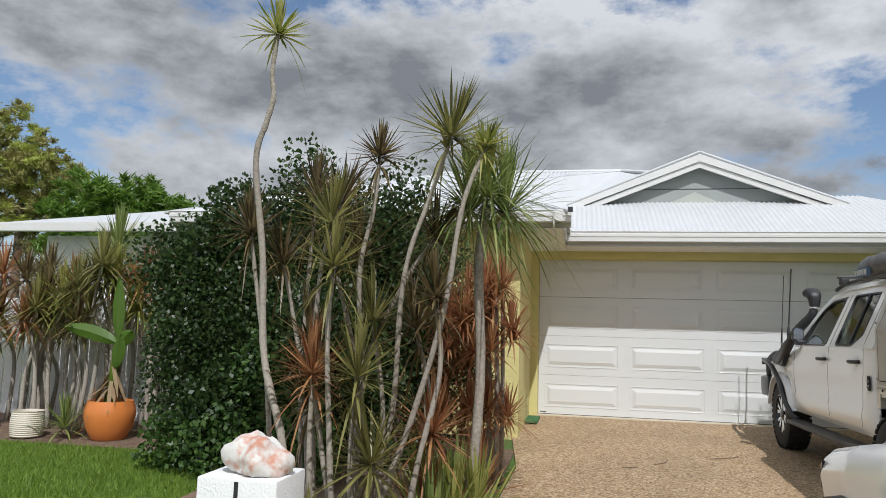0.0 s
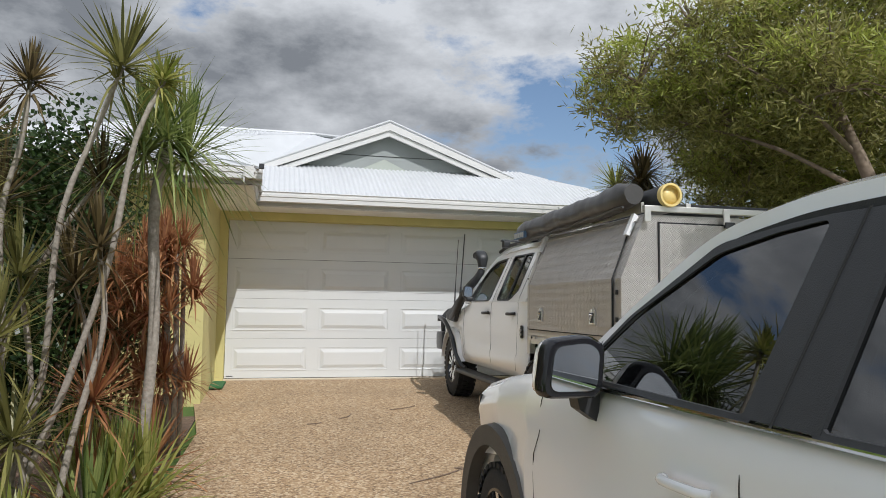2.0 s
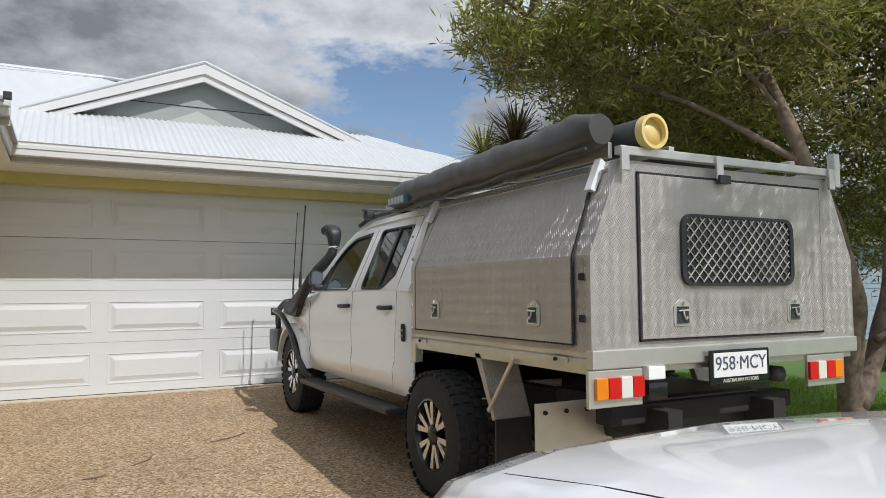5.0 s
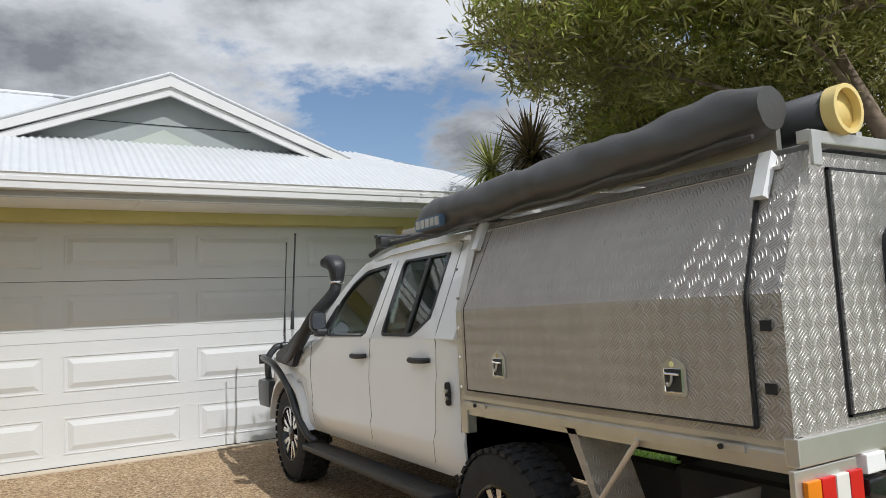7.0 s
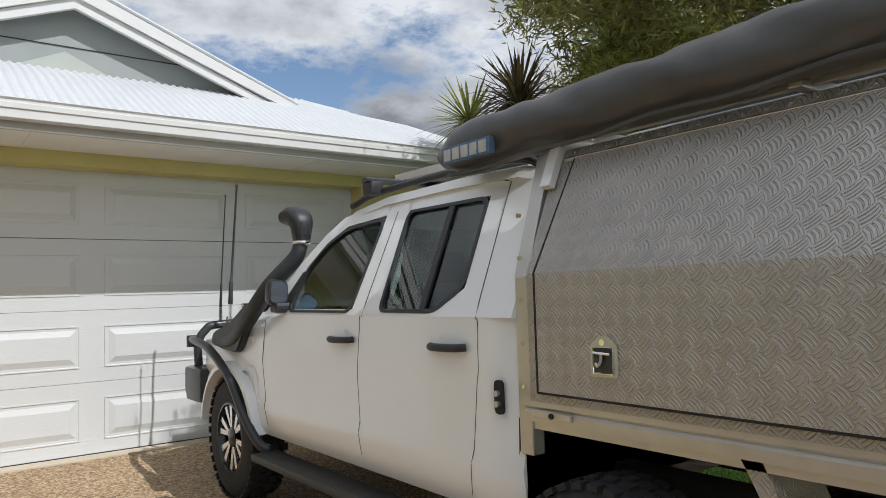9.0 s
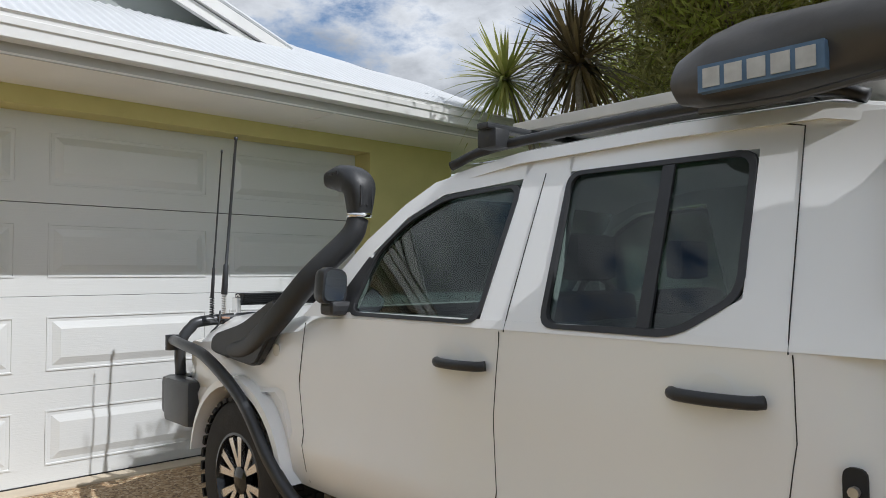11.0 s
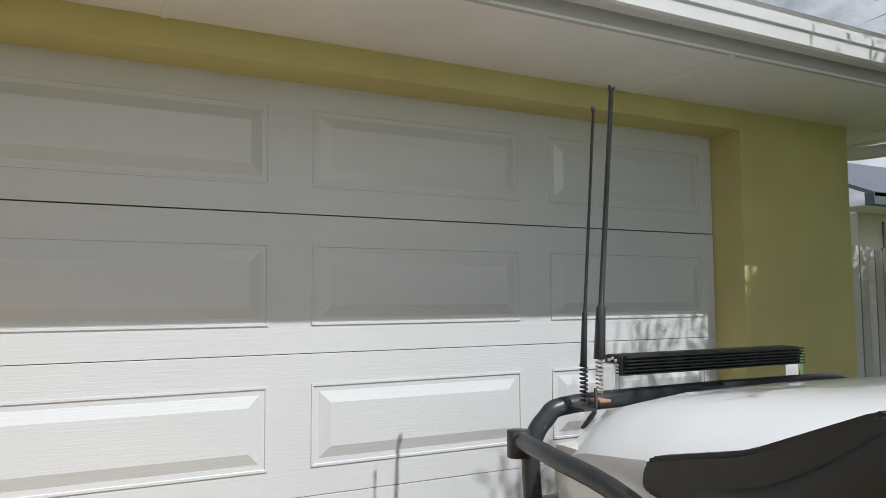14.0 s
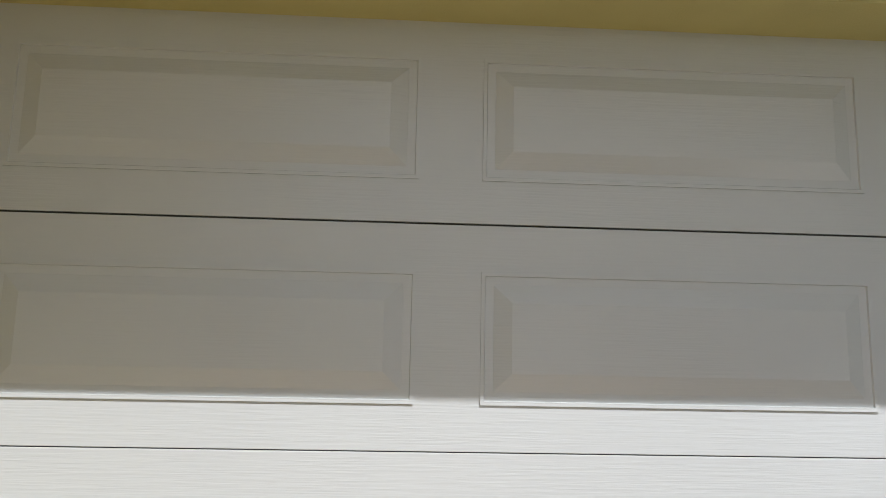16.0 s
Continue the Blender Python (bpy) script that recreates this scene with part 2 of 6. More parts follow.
M_GABLE_SUN = mat("pale_green_sun_patch", (0.42, 0.45, 0.40), 0.7, 0, 0.06, 3)
M_TURF = mat("artificial_turf", (0.02, 0.09, 0.03), 0.9, 0, 0.3, 60, 1.0, 220, col2=(0.05, 0.17, 0.06))
M_STEM = mat("ringed_stem", (0.18, 0.15, 0.12), 0.9, 0, 0.3, 45, 0.9, 60, col2=(0.42, 0.38, 0.32))
M_BARK = mat("papery_bark", (0.08, 0.055, 0.04), 0.95, 0, 0.4, 14, 1.0, 30, col2=(0.29, 0.22, 0.165))


def leafmat(name, a, b, rough=0.5):
    m = mat(name, a, rough, 0, 0.2, 6, island=True, col2=b)
    n, l = m.node_tree.nodes, m.node_tree.links
    tl, mx, ramp = n.new("ShaderNodeBsdfTranslucent"), n.new("ShaderNodeMixShader"), n["Color Ramp"]
    l.new(ramp.outputs["Color"], tl.inputs["Color"])
    mx.inputs["Fac"].default_value = 0.42
    l.new(n["Principled BSDF"].outputs[0], mx.inputs[1])
    l.new(tl.outputs[0], mx.inputs[2])
    l.new(mx.outputs[0], n["Material Output"].inputs["Surface"])
    return m


M_LEAF_HEDGE = leafmat("hedge_leaf", (0.014, 0.034, 0.010), (0.075, 0.125, 0.035), 0.4)
M_LEAF_SHRUB = leafmat("shrub_leaf", (0.03, 0.075, 0.015), (0.11, 0.19, 0.045), 0.45)
M_LEAF_LIME = leafmat("lime_leaf", (0.06, 0.14, 0.015), (0.19, 0.30, 0.04))
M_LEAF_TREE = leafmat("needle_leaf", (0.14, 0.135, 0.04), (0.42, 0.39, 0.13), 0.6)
# paler needle colour, standing in for sun on the crown tops
M_LEAF_SUNLIT = leafmat("sunlit_needle_leaf", (0.27, 0.32, 0.05), (0.50, 0.53, 0.12), 0.6)
M_LEAF_CORD = leafmat("cordyline_leaf", (0.09, 0.095, 0.03), (0.32, 0.30, 0.10), 0.4)
M_LEAF_YELLOW = leafmat("yellow_green_blade", (0.16, 0.20, 0.03), (0.44, 0.42, 0.13), 0.4)
M_LEAF_RED = leafmat("russet_blade", (0.20, 0.065, 0.03), (0.52, 0.27, 0.12), 0.5)
M_LEAF_DARK = leafmat("bronze_blade", (0.045, 0.035, 0.02), (0.23, 0.17, 0.075), 0.4)
M_LEAF_PONY = leafmat("ponytail_blade", (0.08, 0.13, 0.03), (0.33, 0.38, 0.12), 0.4)
M_GRASS = leafmat("lawn_blade", (0.11, 0.20, 0.02), (0.26, 0.38, 0.055), 0.6)
M_DRY = leafmat("dry_leaf", (0.22, 0.14, 0.07), (0.46, 0.34, 0.2), 0.8)


# ---- builders ----
def part(name, bm, material, parent=None, label="", smooth=None):
    """One mesh, built in world place, under its thing."""
    if smooth is not None:
        for f in bm.faces:
            f.smooth = True
        for e in bm.edges:
            if len(e.link_faces) == 2 and e.calc_face_angle(0) > radians(smooth):
                e.smooth = False
    me = bpy.data.meshes.new(name)
    bm.to_mesh(me)
    bm.free()
    if material:
        me.materials.append(material)
    ob = new(name, me)
    if parent:
        ob.parent = parent
        if parent.type == "EMPTY":
            ob.matrix_parent_inverse = parent.matrix_basis.inverted()
    if label:
        ob["label"] = label
    return ob


def thing(name, at, label, category, group="", kind=""):
    e = new(name)
    e.empty_display_size = 0.1
    e.matrix_basis = Matrix.Translation(at)
    return tagged(e, label, category, group, kind)


def B():
    return bmesh.new()


def box(bm, x0, x1, y0, y1, z0, z1, bev=0.0):
    vs = [bm.verts.new(p) for p in ((x0, y0, z0), (x1, y0, z0), (x1, y1, z0), (x0, y1, z0), (x0, y0, z1), (x1, y0, z1), (x1, y1, z1), (x0, y1, z1))]
    fs = [bm.faces.new([vs[i] for i in q]) for q in ((3, 2, 1, 0), (4, 5, 6, 7), (0, 1, 5, 4), (1, 2, 6, 5), (2, 3, 7, 6), (3, 0, 4, 7))]
    if bev:
        bmesh.ops.bevel(bm, geom=list({e for f in fs for e in f.edges}), offset=bev, segments=2, affect="EDGES", profile=0.6)
    return bm


def prism(bm, pts, d):
    """A flat outline of 3D points, thickened by the vector d."""
    d = Vector(d)
    a = [bm.verts.new(p) for p in pts]
    b = [bm.verts.new(Vector(p) + d) for p in pts]
    n = len(a)
    bm.faces.new(a)
    bm.faces.new(b[::-1])
    for i in range(n):
        bm.faces.new((a[i], b[i], b[(i + 1) % n], a[(i + 1) % n]))
    bmesh.ops.recalc_face_normals(bm, faces=bm.faces[:])
    return bm


def tube(bm, pts, r, seg=10, closed=True):
    """A round bar along points; r may be a list."""
    pts = [Vector(p) for p in pts]
    rs = r if isinstance(r, (list, tuple)) else [r] * len(pts)
    rings, side = [], None
    for i, p in enumerate(pts):
        t = (pts[min(i + 1, len(pts) - 1)] - pts[max(i - 1, 0)]).normalized()
        if side is None:
            side = t.orthogonal().normalized()
        side = (side - t * side.dot(t)).normalized()
        up = t.cross(side)
        rings.append([bm.verts.new(p + rs[i] * (side * math.cos(a) + up * math.sin(a))) for a in (2 * math.pi * k / seg for k in range(seg))])
    for a, b in zip(rings, rings[1:]):
        for k in range(seg):
            bm.faces.new((a[k], a[(k + 1) % seg], b[(k + 1) % seg], b[k]))
    if closed:
        bm.faces.new(rings[0][::-1])
        bm.faces.new(rings[-1])
    return bm


def bend(pts, n=4):
    """A smooth curve through points."""
    P = [Vector(p) for p in pts]
    P = [2 * P[0] - P[1]] + P + [2 * P[-1] - P[-2]]
    out = []
    for i in range(1, len(P) - 2):
        for k in range(n):
            t = k / n
            a, b, c, d = P[i - 1:i + 3]
            out.append(0.5 * (2 * b + (c - a) * t + (2 * a - 5 * b + 4 * c - d) * t * t + (3 * b - a - 3 * c + d) * t ** 3))
    return out + [P[-2]]


def loft(bm, rings, cap=True):
    R = [[bm.verts.new(p) for p in ring] for ring in rings]
    n = len(R[0])
    for a, b in zip(R, R[1:]):
        for k in range(n):
            bm.faces.new((a[k], a[(k + 1) % n], b[(k + 1) % n], b[k]))
    if cap:
        bm.faces.new(R[0][::-1])
        bm.faces.new(R[-1])
    bmesh.ops.recalc_face_normals(bm, faces=bm.faces[:])
    return bm


def lathe(bm, profile, centre, axis="z", seg=32, cap=True):
    """Turned shape: profile of (radius, height) about an axis."""
    cx, cy, cz = centre
    rings = []
    for r, h in profile:
        ring = []
        for k in range(seg):
            a = 2 * math.pi * k / seg
            u, v = r * math.cos(a), r * math.sin(a)
            ring.append((cx + u, cy + v, cz + h) if axis == "z" else (cx + h, cy + u, cz + v))
        rings.append(ring)
    return loft(bm, rings, cap)


def lettering(name, text, size, m, material, parent, label=""):
    cu = bpy.data.curves.new(name, "FONT")
    cu.body, cu.size, cu.extrude, cu.align_x, cu.align_y = text, size, 0.0008, "CENTER", "CENTER"
    tmp = bpy.data.objects.new("tmp", cu)
    me = bpy.data.meshes.new_from_object(tmp)
    bpy.data.objects.remove(tmp)
    me.transform(m)
    me.materials.clear()
    me.materials.append(material)
    ob = new(name, me)
    if parent:
        ob.parent = parent
        if parent.type == "EMPTY":
            ob.matrix_parent_inverse = parent.matrix_basis.inverted()
    if label:
        ob["label"] = label
    return ob


SLOPE = 0.03


def ground_z(y):
    return SLOPE * (min(max(y, -12), 12.05) - 12.05)


# ---- ground ----
bm = B()
ys = [-1500, -60, -12, 0, 4, 8, 12.05, 16, 60, 1500]
rows_v = [[bm.verts.new((x, y, ground_z(y) - 0.03)) for x in (-1500, -60, -12, 0, 12, 60, 1500)] for y in ys]
for a, b in zip(rows_v, rows_v[1:]):
    for i in range(len(a) - 1):
        bm.faces.new((a[i], a[i + 1], b[i + 1], b[i]))
tagged(part("ground", bm, M_LAWNBASE), "green lawn and garden soil around the house", "ground", kind="structure")


def sheet(name, outline, material, label, lift, category):
    bm = B()
    prism(bm, [(x, y, ground_z(y) - 0.06) for x, y in outline], (0, 0, 0.06 + lift))
    return tagged(part(name, bm, material), label, category, kind="structure")


drive = B()
dys = [-12, -6, -2, 2, 5, 8, 10, 12.05]
edge = {-12: -0.6, -6: -0.5, -2: -0.25, 2: -0.12, 5: -0.06, 8: 0.02, 10: -0.22, 12.05: -0.3}
L = [drive.verts.new((edge[y], y, ground_z(y))) for y in dys]
R = [drive.verts.new((5.95, y, ground_z(y))) for y in dys]
for i in range(len(dys) - 1):
    drive.faces.new((L[i], R[i], R[i + 1], L[i + 1]))
ext = bmesh.ops.extrude_face_region(drive, geom=drive.faces[:])
bmesh.ops.translate(drive, verts=[v for v in ext["geom"] if isinstance(v, bmesh.types.BMVert)], vec=(0, 0, -0.1))
bmesh.ops.recalc_face_normals(drive, faces=drive.faces[:])
tagged(part("driveway", drive, M_DRIVE), "tan exposed-aggregate concrete driveway with dry twigs", "driveway", kind="structure")
bm = box(B(), -0.02, 5.25, 11.86, 12.04, -0.03, 0.006, 0.002)
tagged(part("garage_threshold", bm, M_CONC), "pale smooth concrete strip under the garage door", "threshold", kind="structure")
bm = B()
for x0, x1, y0, y1 in ((-2.6, -0.08, 3.2, 9.0), (-9.5, -2.2, 7.7, 10.2), (-2.6, -0.36, 9.0, 11.8)):
    vs = [bm.verts.new((x, y, ground_z(y) - 0.012)) for x, y in ((x0, y0), (x1, y0), (x1, y1), (x0, y1))]
    bm.faces.new(vs)
ext = bmesh.ops.extrude_face_region(bm, geom=bm.faces[:])
bmesh.ops.translate(bm, verts=[v for v in ext["geom"] if isinstance(v, bmesh.types.BMVert)], vec=(0, 0, -0.05))
bmesh.ops.recalc_face_normals(bm, faces=bm.faces[:])
tagged(part("garden_bed", bm, M_MULCH), "dark brown bark mulch garden bed", "garden bed", kind="structure")

# ---- house ----
DY, WY, EY = 12.05, 11.83, 11.06


def corrugated(outline_fn, x0, x1, rows, pitch=0.076):
    """Wavy steel laid up the slope: rows of (y, z); outline_fn clips x at a row."""
    bm = B()
    n = int((x1 - x0) / pitch * 6)
    grid = []
    for y, z in rows:
        a, b = outline_fn(y)
        line = []
        for i in range(n + 1):
            x = x0 + (x1 - x0) * i / n
            xc = min(max(x, a), b)
            line.append(bm.verts.new((xc, y, z + 0.010 * math.cos(2 * math.pi * xc / pitch))))
        grid.append(line)
    for a, b in zip(grid, grid[1:]):
        for i in range(n):
            if (a[i].co - a[i + 1].co).length > 1e-5 or (b[i].co - b[i + 1].co).length > 1e-5:
                bm.faces.new((a[i], a[i + 1], b[i + 1], b[i]))
    bmesh.ops.remove_doubles(bm, verts=bm.verts[:], dist=1e-5)
    return bm


house = thing("house", (2.6, 13.5, 0), "single-storey yellow house with white corrugated roof", "house")
# walls with the garage opening
bm = box(B(), -0.35, 0.0, WY, WY + 0.24, -0.3, 2.66)
part("wall_left_pier", bm, M_YELLOW, house, "yellow rendered pier beside the garage door")
bm = box(B(), 5.23, 6.22, WY, WY + 0.24, -0.3, 2.66)
part("wall_right_pier", bm, M_YELLOW, house, "yellow rendered pier beside the garage door")
bm = box(B(), 0.0, 5.23, WY, WY + 0.24, 2.457, 2.66, 0.004)
part("lintel", bm, M_YELLOW, house, "yellow rendered beam over the garage door")
bm = box(B(), 5.98, 6.22, WY + 0.242, 20, -0.3, 2.66)
part("side_wall", bm, M_YELLOW, house)
bm = box(B(), -0.36, -0.12, 9.75, WY - 0.002, -0.4, 2.66)
part("wing_side_wall", bm, M_YELLOW, house)
bm = box(B(), -4.5, -0.362, 9.75, 9.99, -0.4, 2.66)
part("wing_front_wall", bm, M_YELLOW, house)
bm = box(B(), -0.1, 5.3, 12.25, 12.3, -0.3, 2.66)
part("garage_backing", bm, M_DARK, house)
# garage door: four sections, each pressed with four panels
gd = thing("garage_door", (2.6, DY, 0), "white sectional garage door with pressed rectangular panels", "garage door")
COLS = ((0.104, 1.242), (1.422, 2.532), (2.725, 3.827), (4.02, 5.125))
for r in range(4):
    z0, z1 = r * 0.62 + (0.012, 0.0015, 0.0015, 0.0025)[r], r * 0.62 + (0.6185, 0.6185, 0.6172, 0.6185)[r]
    bm = box(B(), 0.004, 5.226, DY, DY + 0.045, z0, z1, 0.002)
    sec = part("door_section", bm, M_DOOR, gd)
    for a, b in COLS:
        za, zb = r * 0.62 + 0.125, r * 0.62 + 0.486
        pb = B()
        lev = ((0.0, 0.003), (0.010, 0.003), (0.014, -0.0065), (0.03, -0.0065), (0.036, -0.002), (0.085, 0.014))
        rings = []
        for ins, d in lev:
            rings.append([(a + ins, DY + 0.0035 - 0.006 - d, za + ins), (b - ins, DY + 0.0035 - 0.006 - d, za + ins), (b - ins, DY + 0.0035 - 0.006 - d, zb - ins), (a + ins, DY + 0.0035 - 0.006 - d, zb - ins)])
        rings = [[(x, DY + 0.002, z) for x, y, z in rings[0]]] + rings
        loft(pb, rings, True)
        part("pressed_panel", pb, M_DOOR, sec)
bm = box(B(), 0.0, 5.23, DY - 0.004, DY + 0.03, -0.004, 0.012)
part("bottom_seal", bm, M_PLASTIC, gd, "black rubber seal")
bm = box(B(), 0.03, 0.13, DY - 0.004, DY + 0.001, 0.035, 0.047)
part("maker_tag", bm, M_DARK, gd)
# eaves
bm = B()
prism(bm, [(0.43, EY + 0.1, 2.575), (6.9, EY + 0.1, 2.575), (6.9, 20, 2.575), (6.22, 20, 2.575), (6.22, WY - 0.002, 2.575), (0.43, WY - 0.002, 2.575)], (0, 0, 0.012))
part("garage_soffit", bm, M_SOFFIT, house, "cream painted soffit")
bm = box(B(), -0.12, 0.43, 9.3, WY, 2.575, 2.587)
part("wing_soffit", bm, M_SOFFIT, house)
bm = box(B(), -4.9, -0.122, 9.3, 9.749, 2.575, 2.587)
part("wing_soffit", bm, M_SOFFIT, house)
bm = box(B(), 0.43, 0.45, EY + 0.1, WY, 2.64, 2.68)
part("cover_strip", bm, M_SOFFIT, house)
for x in (2.05, 4.4, 6.5):
    part("cover_strip", box(B(), x, x + 0.03, EY + 0.105, WY - 0.004, 2.569, 2.5748), M_SOFFIT, house)


def gutter(a, b, out):
    """Quad gutter with a stepped face between a and b; out points away from the house."""
    a, b, o = Vector(a), Vector(b), Vector(out)
    prof = ((0.0, -0.02), (0.035, -0.04), (0.095, -0.04), (0.105, -0.03), (0.105, 0.03), (0.115, 0.038), (0.115, 0.075), (0.105, 0.08), (0.105, 0.10), (0.118, 0.112), (0.1, 0.12), (0.095, 0.10), (0.0, 0.09))
    bm = B()
    loft(bm, [[p + o * (d - 0.1) + Vector((0, 0, z)) for d, z in prof] for p in (a, b)])
    g = part("gutter", bm, M_GUTTER, house, "white steel gutter")
    bm = B()
    prism(bm, [a + o * -0.1 + Vector((0, 0, -0.097)), b + o * -0.1 + Vector((0, 0, -0.097)), b + o * -0.1 + Vector((0, 0, 0.07)), a + o * -0.1 + Vector((0, 0, 0.07))], o * -0.02)
    part("fascia_board", bm, M_FASCIA, house, "grey fascia board")
    return g


gutter((0.44, EY, 2.67), (7.0, EY, 2.67), (0, -1, 0))
gutter((6.9, EY - 0.1, 2.67), (6.9, 20, 2.67), (1, 0, 0))
gutter((-4.9, 9.2, 2.67), (0.54, 9.2, 2.67), (0, -1, 0))
gutter((0.44, 9.1, 2.67), (0.44, EY + 0.02, 2.67), (1, 0, 0))
# roofs
bm = corrugated(lambda y: (0.44, 7.0 - (y - EY) * 1.0), 0.44, 7.0, [(EY + 0.03, 2.765), (EY + 0.5, 3.0), (EY + 1.0, 3.26), (12.55, 3.47), (12.95, 3.655)])
part("front_roof", bm, M_ROOF, house, "white corrugated steel roof", 40)
bm = B()
prism(bm, [(4.7, 12.6, 3.45), (5.6, 12.5, 3.45), (7.0, EY, 2.775), (7.0, 20, 2.775), (2.56, 20, 4.24), (2.56, 12.6, 4.24)], (0, 0, -0.03))
part("side_roof", bm, M_ROOF, house)
bm = B()
prism(bm, [(2.56, 12.45, 4.24), (2.56, 20, 4.24), (0.5, 20, 3.42), (0.5, 12.45, 3.42)], (0, 0, -0.03))
part("gable_roof", bm, M_ROOF, house)
bm = B()
prism(bm, [(2.56, 12.45, 4.24), (2.56, 13.2, 4.24), (4.72, 13.2, 3.42), (4.72, 12.45, 3.42)], (0, 0, -0.03))
part("gable_roof", bm, M_ROOF, house)
for s, x1 in ((-1, 0.42), (1, 4.80)):
    for k, (zo, th, yy) in enumerate(((0.02, 0.12, 12.42), (-0.10, 0.10, 12.45))):
        bm = B()
        z_ap, z_lo = 4.25 + zo, 3.43 + zo - 0.035
        prism(bm, [(2.56, yy, z_ap), (x1, yy, z_lo), (x1, yy, z_lo - th * 0.8), (2.56, yy, z_ap - th)], (0, 0.05, 0))
        part("barge_board", bm, M_GUTTER, house, "white stepped barge board")
    bm = B()
    tube(bm, [(2.56, 12.44, 4.31), (x1, 12.44, 3.44)], 0.022, 8)
    part("barge_cap", bm, M_ROOF, house)
bm = B()
prism(bm, [(2.56, 12.62, 4.2), (0.6, 12.62, 3.42), (4.6, 12.62, 3.42)], (0, 0.05, 0))
part("gable_infill", bm, M_GABLE, house, "grey sheeted gable infill")
part("gable_batten", box(B(), 1.3, 3.8, 12.612, 12.618, 3.72, 3.728), M_DARK, house)
# sun on the foot of the gable infill, added as a paler triangle
part("gable_sun_patch", prism(B(), [(2.0, 12.6, 3.44), (3.0, 12.6, 3.44), (2.5, 12.6, 3.67)], (0, 0.015, 0)), M_GABLE_SUN, house, "pale green-grey triangle for the sunlit foot of the gable")
# wing roof, front slope and hip
bm = corrugated(lambda y: (-4.95 + (y - 9.14) * 0.9, 0.5 - max(0, (y - 9.14)) * 0.98), -4.95, 0.5, [(9.22, 2.765), (9.8, 3.0), (10.6, 3.31), (11.06, 3.47)])
part("wing_roof", bm, M_ROOF, house, "white corrugated steel roof", 40)
bm = B()
prism(bm, [(0.5, 9.14, 2.775), (0.5, 11.06, 2.775), (-1.4, 11.06, 3.47)], (0, 0, -0.03))
part("wing_hip", bm, M_ROOF, house)
bm = B()
for tri in (((0.5, 11.06, 2.775), (0.5, 12.6, 3.46), (-1.4, 11.06, 3.47)), ((0.5, 12.6, 3.46), (1.36, 14.1, 4.38), (-1.4, 11.06, 3.47)), ((0.5, 12.6, 3.46), (2.2, 12.9, 3.9), (1.36, 14.1, 4.38))):
    prism(bm, tri, (0, 0, -0.03))
part("valley_roof", bm, M_ROOF, house)
bm = corrugated(lambda y: (-3.2 + (y - 11.06) * 0.35, -1.38 + (y - 11.06) * 0.9), -3.2, 1.4, [(11.06, 3.47), (12.0, 3.75), (13.0, 4.05), (14.1, 4.38)])
part("main_roof", bm, M_ROOF, house, "white corrugated steel roof", 40)
part("ridge_cap", tube(B(), [(-2.15, 14.12, 4.39), (1.4, 14.12, 4.39)], 0.04, 8), M_ROOF, house)
part("ridge_cap", tube(B(), [(1.4, 14.12, 4.39), (2.5, 13.2, 4.1)], 0.04, 8), M_ROOF, house)
bm = B()
prism(bm, [(-2.1, 14.1, 4.36), (1.36, 14.1, 4.36), (3, 20, 2.8), (-4.9, 20, 2.8)], (0, 0, -0.03))
part("rear_roof", bm, M_ROOF, house)
bm = B()
for tri in (((-4.95, 9.14, 2.775), (-3.2, 11.06, 3.47), (-4.95, 20, 2.775)), ((-3.2, 11.06, 3.47), (-2.1, 14.1, 4.36), (-4.95, 20, 2.775))):
    prism(bm, tri, (0, 0, -0.03))
part("wing_hip", bm, M_ROOF, house)
part("downpipe", tube(B(), bend([(6.82, EY + 0.35, 2.6), (6.8, EY + 0.5, 2.5), (6.6, 11.9, 2.46), (6.27, 11.95, 2.42)], 3), 0.045, 12), M_SOFFIT, house, "cream plastic downpipe elbow", 40)
part("gutter_cap", box(B(), 0.5, 0.56, 9.07, 9.12, 2.74, 2.8, 0.005), M_PLASTIC, house)

# second wing behind the hedge, its lower eave
wing = thing("house_wing", (-7.5, 11, 0), "white-roofed wing of the house behind the garden", "house")
bm = B()
prism(bm, [(-8.4, 9.95, 2.74), (-4.9, 9.95, 2.74), (-4.9, 12, 3.3), (-6.4, 12, 3.3)], (0, 0, -0.03))
part("roof", bm, M_ROOF, wing)
part("gutter", box(B(), -8.4, -5.0, 9.85, 9.95, 2.6, 2.74, 0.01), M_GUTTER, wing)
part("wall", box(B(), -7.8, -5.2, 10.4, 12, -0.4, 2.6), M_WHITE, wing)
# white garden fence
fence = thing("garden_fence", (-6.5, 9.4, ground_z(9.4)), "white painted garden fence behind the planting", "fence")
for i in range(44):
    x = -9.4 + i * 0.15
    part("paling", box(B(), x, x + 0.13, 9.38, 9.4, ground_z(9.4), 1.55, 0.003), M_WHITE, fence)
for z in (0.2, 1.2):
    part("rail", box(B(), -9.4, -2.8, 9.402, 9.44, z, z + 0.07), M_WHITE, fence)

# ---- boundary fence and the neighbour ----
pal = thing("paling_fence", (7.5, 12.5, 0), "weathered pale timber paling fence", "fence")
for i in range(15):
    x = 6.24 + i * 0.098
    part("paling", box(B(), x, x + 0.088, 12.42 + random.uniform(-.004, .004), 12.435, -0.05, 1.86 + random.uniform(-0.02, 0.02)), M_TIMBER, pal)
for i in range(60):
    x = 7.72 + i * 0.104
    part("paling", box(B(), x, x + 0.094, 13.6 + random.uniform(-.004, .004), 13.615, -0.05, 1.85 + random.uniform(-0.02, 0.02)), M_TIMBER, pal)
